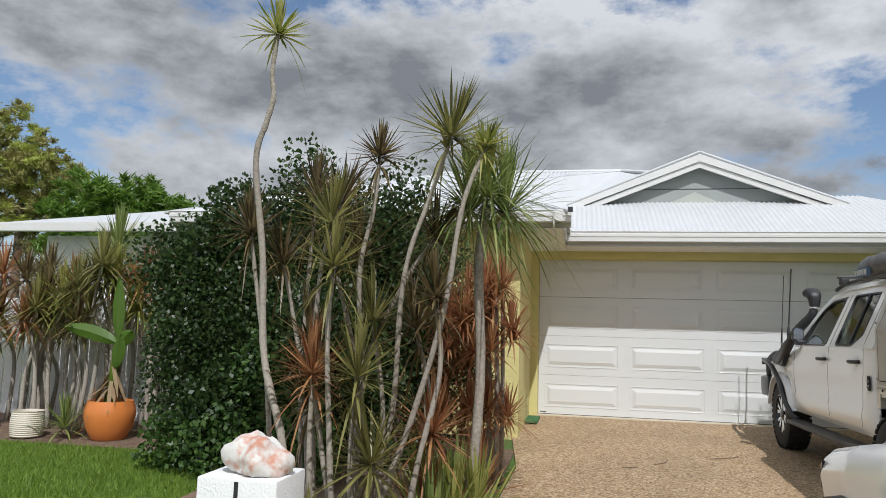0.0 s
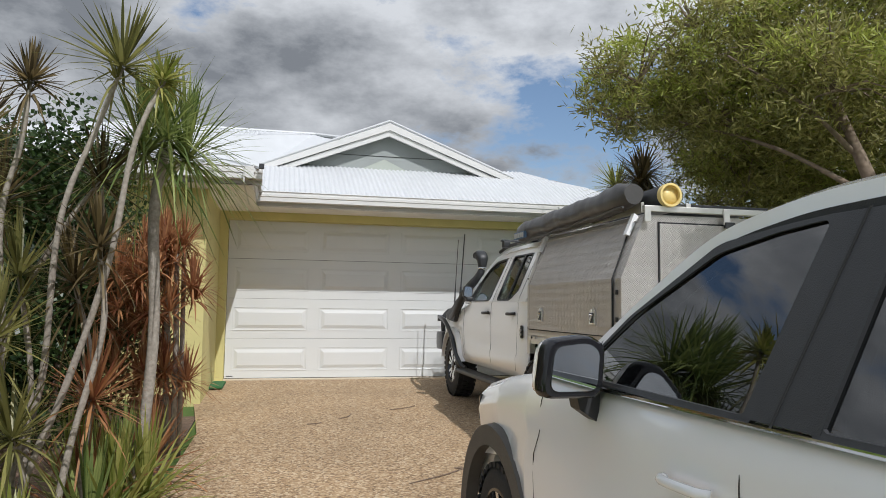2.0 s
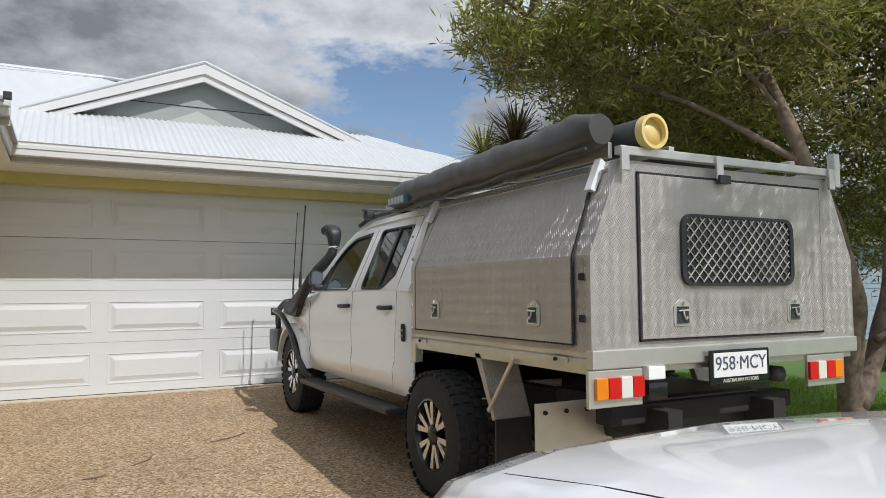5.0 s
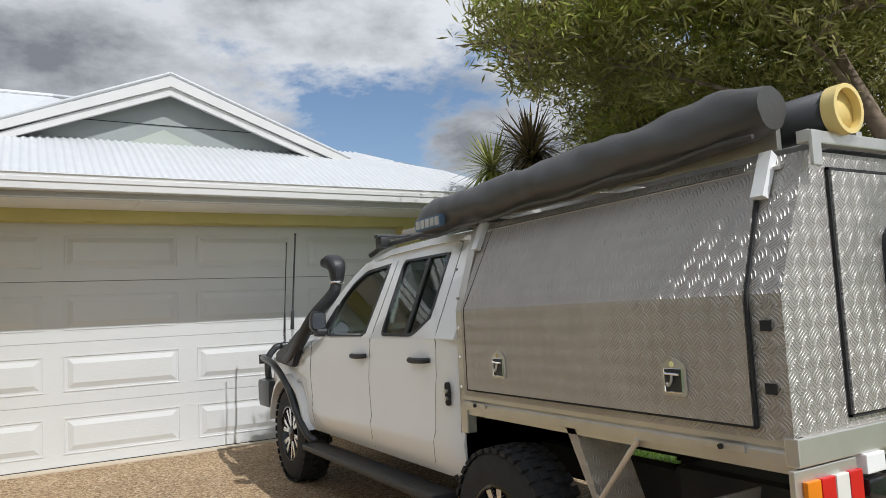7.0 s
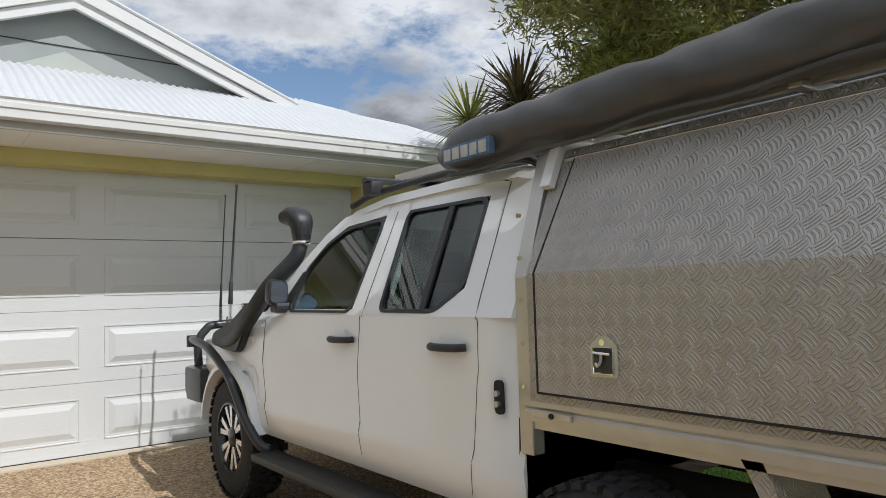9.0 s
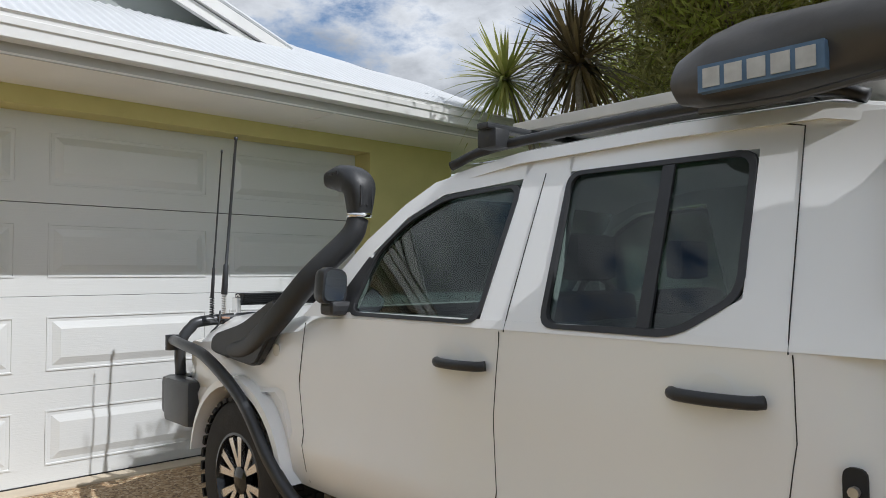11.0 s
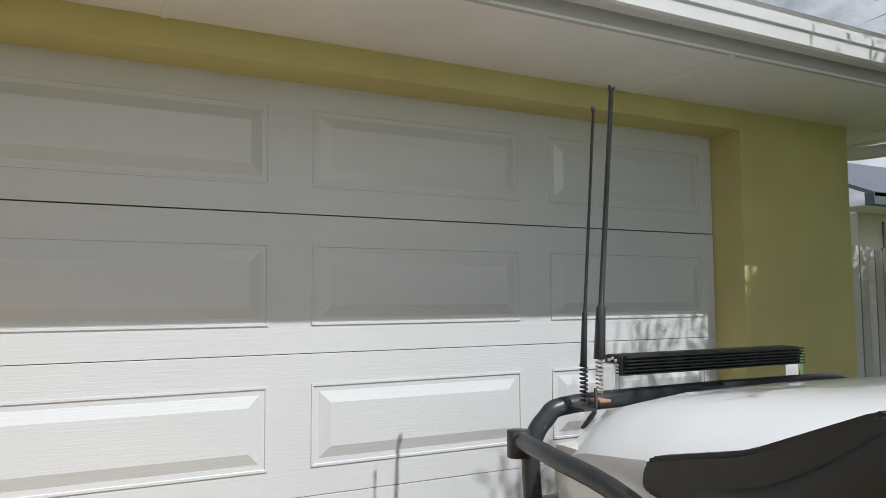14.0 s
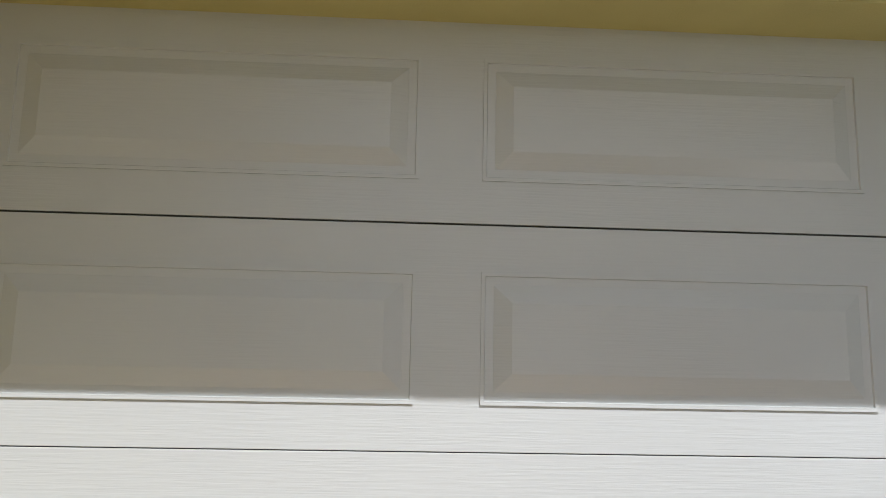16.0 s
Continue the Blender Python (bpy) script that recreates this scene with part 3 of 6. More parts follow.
part("rail", box(B(), 6.24, 7.72, 12.437, 12.48, 1.4, 1.47), M_TIMBER, pal)
part("rail", box(B(), 7.72, 14.0, 13.617, 13.66, 1.4, 1.47), M_TIMBER, pal)
part("return_panel", box(B(), 7.7, 7.72, 12.44, 13.6, -0.05, 1.84), M_TIMBER, pal)
nb = thing("neighbour_house", (16, 16, 0), "cream rendered house with dark grey roof", "house")
part("wall", box(B(), 10.6, 16.6, 14.6, 20, -0.3, 2.55), M_CREAM, nb)
part("wall", box(B(), 16.6, 17.0, 13.0, 20, -0.5, 2.9), M_WHITE, nb)
part("wall", box(B(), 17.0, 24.0, 13.3, 20, -0.5, 2.9), M_CREAM, nb)
w = part("window", box(B(), 11.1, 11.7, 14.57, 14.6, 1.35, 2.45, 0.01), M_BLUEGREY, nb)
part("pane", box(B(), 11.15, 11.65, 14.56, 14.57, 1.4, 2.4), M_GLOSSBLK, w)
part("gutter", box(B(), 10.0, 16.7, 14.0, 14.12, 2.55, 2.7, 0.01), M_DKROOF, nb)
part("soffit", box(B(), 10.0, 16.6, 14.12, 14.6, 2.55, 2.57), M_SOFFIT, nb)
bm = B()
prism(bm, [(10.0, 14.0, 2.7), (24.5, 14.0, 2.7), (24.5, 18, 4.2), (12, 18, 4.2)], (0, 0, -0.05))
part("roof", bm, M_DKROOF, nb)
bm = B()
prism(bm, [(16.4, 12.4, 3.0), (24.5, 12.4, 3.0), (24.5, 16, 4.4), (18, 16, 4.4)], (0, 0, -0.05))
part("roof", bm, M_DKROOF, nb)
part("gutter", box(B(), 16.4, 24.5, 12.3, 12.42, 2.86, 3.0, 0.01), M_DKROOF, nb)
for r in range(5):
    d = part("garage_section", box(B(), 17.2, 22.0, 13.24, 13.3, -0.45 + r * 0.55, 0.09 + r * 0.55, 0.004), M_BLUEGREY, nb, "blue-grey garage door section")
    for c in range(4):
        part("pressed_panel", box(B(), 17.35 + c * 1.17, 18.4 + c * 1.17, 13.23, 13.24, -0.33 + r * 0.55, -0.02 + r * 0.55, 0.004), M_BLUEGREY, d)

# ---- ute ----
UX, UW, UB = 4.1, 0.955, 1.21


def ute_hw(z):
    return UW if z <= UB else UW - 0.47 * (z - UB)


def side_plate(bm, poly, cx, hwf, side, thick, out=0.0):
    """An outline in (y, z) laid on a car's leaning flank; side -1 is the flank towards -x."""
    pts = [(cx + side * (hwf(z) + out), y, z) for y, z in poly]
    return prism(bm, pts, (-side * thick, 0, 0))


def rounded(poly, r, n=4):
    """Corners of a flat outline rounded."""
    out, N = [], len(poly)
    for i in range(N):
        p, a, b = Vector(poly[i]), Vector(poly[i - 1]), Vector(poly[(i + 1) % N])
        u, v = (a - p), (b - p)
        k = min(r, u.length * 0.45, v.length * 0.45)
        s, e = p + u.normalized() * k, p + v.normalized() * k
        for j in range(n + 1):
            t = j / n
            out.append(tuple((1 - t) ** 2 * s + 2 * t * (1 - t) * p + t * t * e))
    return out


def ring_frame(bm, poly, width, cx, hwf, side, thick, out):
    """A frame just outside a window's outline."""
    c = sum((Vector(p) for p in poly), Vector((0, 0))) / len(poly)
    outer = []
    for p in poly:
        d = Vector(p) - c
        outer.append(tuple(Vector(p) + d.normalized() * width))
    R = []
    for src, o in ((poly, out), (outer, out), (outer, out - thick), (poly, out - thick)):
        R.append([(cx + side * (hwf(z) + o), y, z) for y, z in src])
    n = len(poly)
    vs = [[bm.verts.new(p) for p in r] for r in R]
    for k in range(4):
        a, b = vs[k], vs[(k + 1) % 4]
        for i in range(n):
            bm.faces.new((a[i], a[(i + 1) % n], b[(i + 1) % n], b[i]))
    bmesh.ops.recalc_face_normals(bm, faces=bm.faces[:])
    return bm


def table(z, tab):
    for a, b in zip(tab, tab[1:]):
        if a[0] <= z <= b[0]:
            return a[1] + (b[1] - a[1]) * (z - a[0]) / (b[0] - a[0])
    return tab[0][1] if z < tab[0][0] else tab[-1][1]


def ute_body_hw(z):
    return ute_hw(z) + 0.001 if z > 1.19 else table(z, ((0.44, UW * 0.97), (0.5, UW + 0.003), (0.63, UW + 0.020), (0.675, UW + 0.006), (0.935, UW + 0.012), (1.075, UW + 0.006), (1.165, UW - 0.001), (1.21, UW)))


def seam(path, cx, hwf, side, owner, rad=0.0018):
    """A shut line lying in a painted flank."""
    pts = []
    for a, b in zip(path, path[1:]):
        for k in range(9):
            y, z = a[0] + (b[0] - a[0]) * k / 8, a[1] + (b[1] - a[1]) * k / 8
            pts.append((cx + side * hwf(z), y, z))
    return part("shut_line", tube(B(), [p for i, p in enumerate(pts) if i == 0 or (Vector(p) - Vector(pts[i - 1])).length > 1e-4], rad, 5), M_DARK, owner)


ute = thing("ute", (UX, 8.2, ground_z(8.2)), "white dual-cab four-wheel-drive ute with aluminium tray canopy", "ute")
HF, HR, RW = (10.12, 0.35), (6.85, 0.25), 0.41


def arch(y, base, hub, rad):
    d = rad * rad - (y - hub[0]) ** 2
    return max(base, hub[1] + math.sqrt(d)) if d > 0 else base


def body_ring(cx, y, zb, zt, w, crown, cap=None):
    half = [(w * 0.97, zb), (w + 0.003, zb + 0.06), (w + 0.020, min(zb + 0.19, zt - 0.32)), (w + 0.006, min(zb + 0.235, zt - 0.30)), (w + 0.012, zt - 0.28), (w + 0.006, zt - 0.14), (w - (0.015 if crown else 0.001), zt - 0.05), (w - (0.06 if crown else 0.002), zt - 0.005), (w * 0.86, zt + crown * 0.3), (w * 0.76, zt + crown * 0.75), (w * 0.5, zt + crown * 0.95)]
    left = [(cx - a, y, z) for a, z in half]
    right = [(cx + a, y, z) for a, z in half[::-1]]
    return left + [(cx, y, zt + crown)] + right


bm = B()
rings = []
prof = ((11.0, 0.94, 0.78), (10.92, 1.0, 0.86), (10.75, 1.045, 0.905), (10.4, 1.09, 0.935), (9.9, 1.14, 0.95), (9.5, 1.19, 0.955), (9.2, 1.21, 0.955), (7.4, 1.215, 0.955), (7.28, 1.215, 0.93), (7.24, 1.2, 0.90))


def interp(y, tab):
    for a, b in zip(tab, tab[1:]):
        if b[0] <= y <= a[0]:
            t = (a[0] - y) / (a[0] - b[0])
            return [p + (q - p) * t for p, q in zip(a[1:], b[1:])]
    return list(tab[-1][1:])


yy = sorted({p[0] for p in prof} | {HF[0] + 0.5 * math.cos(math.pi * k / 16) for k in range(17)} | {7.5 + 0.15 * k for k in range(13)}, reverse=True)
for y in yy:
    zt, w = interp(y, prof)
    base = 0.44 if y < 10 else 0.52
    rings.append(body_ring(UX, y, arch(y, base, HF, 0.49), zt, w, 0.115 * min(1.0, (y - 9.3) / 0.35) if y > 9.3 else 0.0))
loft(bm, rings)
body = part("body", bm, M_UTEWHITE, ute, "white painted steel body", 28)
# flare round the front wheel, sill and step
for s in (-1, 1):
    bm = B()
    arc = [(HF[0] + 0.53 * math.cos(a), HF[1] + 0.53 * math.sin(a)) for a in (math.pi * k / 18 for k in range(1, 18))]
    loft(bm, [[(UX + s * (UW - 0.03), y, z), (UX + s * (UW + 0.055), y + (y - HF[0]) * -0.05, z - 0.01), (UX + s * (UW + 0.06), HF[0] + (y - HF[0]) * 0.9, HF[1] + (z - HF[1]) * 0.9), (UX + s * (UW - 0.05), HF[0] + (y - HF[0]) * 0.89, HF[1] + (z - HF[1]) * 0.89)] for y, z in arc])
    part("wheel_flare", bm, M_UTEWHITE, body, "", 40)
    part("side_step", box(B(), UX + s * 0.99 - 0.09, UX + s * 0.99 + 0.09, 7.35, 9.5, 0.31, 0.36, 0.02), M_PLASTIC, ute, "black side step")
# cab: roof, pillars, glass, seats
bm = B()
roof_prof = ((8.98, 1.765, 0.66), (8.85, 1.81, 0.665), (8.5, 1.85, 0.67), (7.9, 1.86, 0.67), (7.45, 1.85, 0.67), (7.27, 1.81, 0.65))
loft(bm, [[(UX - w - 0.03, y, z - 0.06), (UX - w - 0.01, y, z - 0.015), (UX - w + 0.06, y, z + 0.005), (UX, y, z + 0.025), (UX + w - 0.06, y, z + 0.005), (UX + w + 0.01, y, z - 0.015), (UX + w + 0.03, y, z - 0.06), (UX, y, z - 0.045)] for y, z, w in roof_prof])
part("roof", bm, M_UTEWHITE, ute, "", 35)
WF = rounded([(9.2, 1.232), (8.48, 1.23), (8.475, 1.705), (8.85, 1.682), (9.03, 1.60), (9.165, 1.47)], 0.06)
WR = rounded([(8.18, 1.235), (7.75, 1.24), (7.6, 1.335), (7.63, 1.715), (8.24, 1.72)], 0.05)
for s in (-1, 1):
    pil = [("a_pillar", [(9.55, 1.2), (9.24, 1.206), (9.195, 1.475), (9.05, 1.62), (8.865, 1.705), (8.46, 1.73), (8.42, 1.81), (8.72, 1.80), (8.95, 1.765), (9.1, 1.68), (9.28, 1.53)]),
           ("b_pillar", [(8.46, 1.206), (8.19, 1.206), (8.25, 1.735), (8.25, 1.815), (8.46, 1.815), (8.46, 1.73)]),
           ("c_pillar", [(7.77, 1.206), (7.24, 1.206), (7.27, 1.79), (7.6, 1.815), (8.27, 1.815), (8.26, 1.735), (7.61, 1.73), (7.58, 1.325), (7.73, 1.235)]),
           ("belt_rail", [(9.25, 1.206), (7.7, 1.206), (7.7, 1.238), (9.22, 1.232)])]
    for nm, poly in pil:
        part(nm, side_plate(B(), poly, UX, ute_hw, s, 0.06), M_UTEWHITE, ute)
    for poly in (WF, WR):
        part("side_window", side_plate(B(), poly, UX, ute_hw, s, 0.006, -0.012), M_GLASS, ute, "dusty tinted side glass").visible_shadow = False
        part("window_seal", ring_frame(B(), poly, 0.022, UX, ute_hw, s, 0.02, 0.004), M_PLASTIC, ute, "black rubber seal")
    part("division_bar", side_plate(B(), [(7.86, 1.24), (7.82, 1.24), (7.86, 1.715), (7.90, 1.715)], UX, ute_hw, s, 0.012, 0.002), M_PLASTIC, ute)
    for path in (((9.53, 1.17), (9.56, 0.9), (9.5, 0.47)), ((8.36, 1.2), (8.375, 0.9), (8.36, 0.47)), ((7.44, 1.2), (7.43, 1.0), (7.5, 0.5)), ((8.34, 1.2), (8.36, 1.74)), ((7.45, 1.2), (7.5, 1.78), (7.62, 1.81), (8.6, 1.80))):
        seam(path, UX, ute_body_hw, s, body)
    for hy in (8.535, 7.63):
        bm = B()
        lathe(bm, [(0.02, 0.006), (0.055, 0.003), (0.062, 0.0)], (UX + s * (UW + 0.012), hy, 1.08), "x", 24)
        part("handle_cup", bm, M_UTEWHITE, body, "", 50)
        bm = B()
        xh = UX + s * (UW + 0.035)
        tube(bm, bend([(xh - s * 0.02, hy - 0.13, 1.085), (xh, hy - 0.1, 1.082), (xh + s * 0.008, hy, 1.08), (xh, hy + 0.08, 1.08), (xh - s * 0.02, hy + 0.11, 1.08)], 3), 0.017, 10)
        part("door_handle", bm, M_PLASTIC, body, "black door handle", 40)
    hole = rounded([(7.335, 0.84), (7.285, 0.84), (7.285, 0.97), (7.335, 0.97)], 0.025, 4)
    hl = part("body_opening", side_plate(B(), hole, UX, ute_body_hw, s, 0.01, 0.004), M_DARK, body, "black oval opening in the cab corner")
    for z in (0.88, 0.92):
        part("mount_bolt", tube(B(), [(UX + s * (UW + 0.01), 7.31, z), (UX + s * (UW + 0.03), 7.31, z)], 0.012, 8), M_ALU, hl)
    # door mirror
    mx = UX + s * 0.995
    mo = rounded([(-0.066, -0.078), (0.062, -0.078), (0.066, 0.06), (-0.05, 0.078)], 0.038, 4)
    bm = loft(B(), [[(mx - s * a * k2, y, 1.342 + z * k2) for a, z in mo] for y, k2 in ((9.243, 0.97), (9.25, 1.0), (9.285, 1.0), (9.315, 0.88), (9.338, 0.6))])
    mir = part("door_mirror", bm, M_BAR, ute, "dark grey door mirror", 50)
    part("mirror_glass", loft(B(), [[(mx - s * a * 0.84, y, 1.342 + z * 0.84) for a, z in mo] for y in (9.237, 9.2425)]), M_MIRROR, mir)
    part("mirror_arm", box(B(), UX + s * 0.96 - 0.06, UX + s * 0.96 + 0.06, 9.22, 9.32, 1.215, 1.275, 0.02), M_PLASTIC, mir)
    part("quarter_panel", side_plate(B(), [(9.36, 1.215), (9.2, 1.23), (9.175, 1.45), (9.21, 1.46)], UX, ute_hw, s, 0.01, 0.004), M_PLASTIC, ute)
    bm = B()
    lathe(bm, [(0.03, 0.0), (0.027, 0.012), (0.012, 0.016)], (UX + s * (UW + 0.004), 9.78, 1.03), "x", 16)
    part("side_marker", bm, M_CLEAR, body, "clear amber side marker", 50)
bm = B()
prism(bm, [(UX - 0.86, 9.48, 1.21), (UX + 0.86, 9.48, 1.21), (UX + 0.66, 8.96, 1.75), (UX - 0.66, 8.96, 1.75)], (0, 0.006, 0.006))
part("windscreen", bm, M_GLASS, ute).visible_shadow = False
part("rear_window", box(B(), UX - 0.7, UX + 0.7, 7.25, 7.256, 1.25, 1.7), M_PRIVACY, ute)
part("cab_back", box(B(), UX - 0.9, UX + 0.9, 7.24, 7.262, 0.5, 1.24), M_UTEWHITE, ute)
part("dashboard", box(B(), UX - 0.85, UX + 0.85, 9.0, 9.4, 1.0, 1.24, 0.05), M_SEAT, ute)
bm = B()
tube(bm, [(UX + 0.38 + 0.18 * math.cos(a), 8.88 + 0.05 * math.sin(a), 1.2 + 0.17 * math.sin(a)) for a in (2 * math.pi * k / 20 for k in range(21))], 0.016, 8, False)
part("steering_wheel", bm, M_PLASTIC, ute, "", 40)
part("door_trim", box(B(), UX - 0.9, UX - 0.86, 7.4, 9.3, 0.6, 1.19), M_SEAT, ute)
part("door_trim", box(B(), UX + 0.86, UX + 0.9, 7.4, 9.3, 0.6, 1.19), M_SEAT, ute)
for sx in (-0.38, 0.38):
    for sy in (8.35, 7.45):
        st = part("seat", box(B(), UX + sx - 0.25, UX + sx + 0.25, sy, sy + 0.14, 0.7, 1.32, 0.05), M_SEAT, ute, "dark cloth seat", 50)
        part("headrest", box(B(), UX + sx - 0.13, UX + sx + 0.13, sy + 0.02, sy + 0.11, 1.36, 1.54, 0.035), M_SEAT, st, "", 50)


def wheel(name, x, hub, rad, side, owner, rimr, spokes=6, width=0.24):
    """A tyre with blocky tread, a dark rim and machined spokes."""
    y, z = hub
    prof = [(rimr, -0.5), (rad * 0.86, -0.52), (rad * 0.95, -0.46), (rad * 0.99, -0.36), (rad, -0.2), (rad, 0.2), (rad * 0.99, 0.36), (rad * 0.95, 0.46), (rad * 0.86, 0.52), (rimr, 0.5)]
    bm = lathe(B(), [(r, h * width) for r, h in prof], (x, y, z), "x", 48, False)
    w = part(name, bm, None, owner, "", 40)
    w.data.materials.append(M_RUBBER)
    w["label"] = "black all-terrain tyre on alloy rim"
    bm = B()
    for k in range(36):
        a = 2 * math.pi * k / 36
        for o, wd in ((-0.42, 0.18), (0.42, 0.18), (-0.12, 0.2), (0.14, 0.2)):
            aa = a + (0.08 if o > 0 else 0)
            c, s2 = math.cos(aa), math.sin(aa)
            q = []
            for dr in (-0.01, 0.012):
                for da, dx in ((-0.055, -0.5), (0.055, -0.5), (0.055, 0.5), (-0.055, 0.5)):
                    r = rad * (0.985 if abs(o) > 0.3 else 1.0) + dr
                    q.append((x + (o + dx * wd) * width, y + r * math.cos(aa + da), z + r * math.sin(aa + da)))
            vs = [bm.verts.new(p) for p in q]
            for f in ((4, 5, 6, 7), (0, 1, 5, 4), (1, 2, 6, 5), (2, 3, 7, 6), (3, 0, 4, 7)):
                bm.faces.new([vs[i] for i in f])
    part("tread", bm, M_RUBBER, w)["kind"] = "stuff"
    xo = x + side * width * 0.36
    bm = lathe(B(), [(rimr * 1.02, side * width * 0.14), (rimr * 0.96, side * width * 0.15), (rimr * 0.9, side * width * 0.0), (rimr * 0.85, -side * width * 0.25), (0.05, -side * width * 0.2)], (xo, y, z), "x", 40, False)
    part("rim", bm, M_GLOSSBLK, w, "gloss black alloy rim", 35)
    for k in range(spokes):
        a = 2 * math.pi * k / spokes + 0.3
        for da in (-0.16, 0.16):
            bm = B()
            d1 = Vector((0, math.cos(a + da * 0.5), math.sin(a + da * 0.5)))
            d2 = Vector((0, math.cos(a + da * 1.4), math.sin(a + da * 1.4)))
            n1 = Vector((0, -d1.z, d1.y))
            c = Vector((xo, y, z))
            ox = Vector((side * width * 0.06, 0, 0))
            prism(bm, [c + ox + d1 * 0.06 - n1 * 0.012, c + ox + d1 * 0.06 + n1 * 0.012, c + ox * 1.6 + d2 * rimr * 0.93 + n1 * 0.024, c + ox * 1.6 + d2 * rimr * 0.93 - n1 * 0.02], (-side * 0.02, 0, 0))
            part("spoke", bm, M_ALLOY, w, "machined alloy spoke")
    bm = lathe(B(), [(0.07, -side * 0.02), (0.068, side * 0.018), (0.04, side * 0.03), (0.012, side * 0.032)], (xo, y, z), "x", 20)
    part("hub_cap", bm, M_GLOSSBLK, w, "", 40)
    return w


for s in (-1, 1):
    wheel("front_wheel", UX + s * 0.86, (HF[0], ground_z(HF[0]) + RW), RW, s, ute, 0.235)
    wheel("rear_wheel", UX + s * 0.86, (HR[0], ground_z(HR[0]) + RW), RW, s, ute, 0.235)
TX = 4.15
# chassis, underside and mudguards
part("chassis", box(B(), TX - 0.45, TX - 0.35, 5.3, 10.6, 0.42, 0.58), M_DARK, ute)
part("chassis", box(B(), TX + 0.35, TX + 0.45, 5.3, 10.6, 0.42, 0.58), M_DARK, ute)
part("rear_axle", tube(B(), [(TX - 0.75, HR[0], 0.24), (TX + 0.75, HR[0], 0.24)], 0.07, 10), M_DARK, ute)
part("diff_housing", box(B(), TX - 0.18, TX + 0.18, 6.7, 7.0, 0.1, 0.4, 0.08), M_DARK, ute)
part("spare_tank", box(B(), TX - 0.5, TX + 0.5, 5.5, 6.2, 0.38, 0.62, 0.05), M_PLASTIC, ute)
part("floor_pan", box(B(), TX - 0.8, TX + 0.8, 7.26, 10.6, 0.44, 0.5), M_DARK, ute)
part("engine_bay", box(B(), TX - 0.55, TX + 0.55, 9.6, 10.8, 0.42, 0.9), M_DARK, ute)
for s in (-1, 1):
    bm = B()
    xs = TX + s * 0.97
    xi = TX + s * 0.72
    pts = [(6.36, 0.83), (6.16, 0.45), (6.13, 0.46), (6.3, 0.84)]
    prism(bm, [(xs, y, z) for y, z in pts], (xi - xs, 0, 0))
    part("mudguard", bm, M_TREAD, ute, "aluminium tread-plate mudguard")
    part("mud_flap", box(B(), min(xs, xi), max(xs, xi), 6.12, 6.135, 0.02, 0.46), M_PLASTIC, ute, "black rubber mud flap")
    part("guard_stay", tube(B(), [(xs, 6.2, 0.5), (xs + s * 0.02, 5.9, 0.83)], 0.012, 8), M_ALU, ute)
    bm = B()
    prism(bm, [(xs, y, z) for y, z in [(7.28, 0.83), (7.36, 0.42), (7.33, 0.42), (7.22, 0.83)]], (xi - xs, 0, 0))
    part("mudguard", bm, M_DARK, ute)
fl1 = part("rear_mud_flap", box(B(), TX - 0.96, TX - 0.44, 5.74, 5.75, 0.12, 0.6), M_ALU, ute, "grey aluminium flap")
for k in range(4):
    part("bolt", tube(B(), [(TX - 0.9 + k * 0.14, 5.74, 0.55), (TX - 0.9 + k * 0.14, 5.73, 0.55)], 0.013, 8), M_DARK, fl1)
part("rear_mud_flap", box(B(), TX - 0.43, TX + 0.9, 5.75, 5.765, 0.12, 0.6), M_PLASTIC, ute, "black rubber flap")
# tray
for s in (-1, 1):
    xs = TX + s * 0.98
    bm = B()
    prof2 = ((0, 0), (0.03, 0), (0.03, 0.035), (0.02, 0.045), (0.03, 0.055), (0.03, 0.09), (0, 0.09))
    loft(bm, [[(xs + s * (a - 0.02), y, 0.83 + b) for a, b in prof2] for y in (5.22, 7.2)])
    part("tray_rail", bm, M_ALU, ute, "dull aluminium tray side rail")
    for y in (7.05, 5.5):
        r = part("rail_latch", box(B(), xs + s * 0.012, xs + s * 0.022, y - 0.09, y + 0.09, 0.85, 0.875, 0.003), M_ALU, ute)
        part("bolt", tube(B(), [(xs, y, 0.862), (xs + s * 0.03, y, 0.862)], 0.01, 8), M_DARK, r)
part("tray_floor", box(B(), TX - 0.97, TX + 0.97, 5.24, 7.2, 0.8, 0.9), M_ALU, ute)
part("tray_rear_rail", box(B(), TX - 1.0, TX + 1.0, 5.215, 5.265, 0.83, 0.92, 0.006), M_ALU, ute, "aluminium rear rail")
for s in (-1, 1):
    for k in range(5):
        z = 0.95 + 0.16 * k
        part("hinge_bolt", tube(B(), [(TX + s * 0.975, 7.205, z), (TX + s * 0.987, 7.205, z)], 0.009, 8), M_CHROME, ute)
    part("headboard_post", box(B(), TX + s * 0.95 - 0.03, TX + s * 0.95 + 0.03, 7.17, 7.24, 0.7, 1.36, 0.006), M_ALU, ute, "aluminium corner post")
    bm = B()
    prism(bm, [(TX + s * 0.98, 7.17, 1.36), (TX + s * 0.92, 7.17, 1.36), (TX + s * 0.77, 7.17, 1.84), (TX + s * 0.83, 7.17, 1.84)], (0, 0.07, 0))
    part("headboard_post", bm, M_ALU, ute, "aluminium corner post")
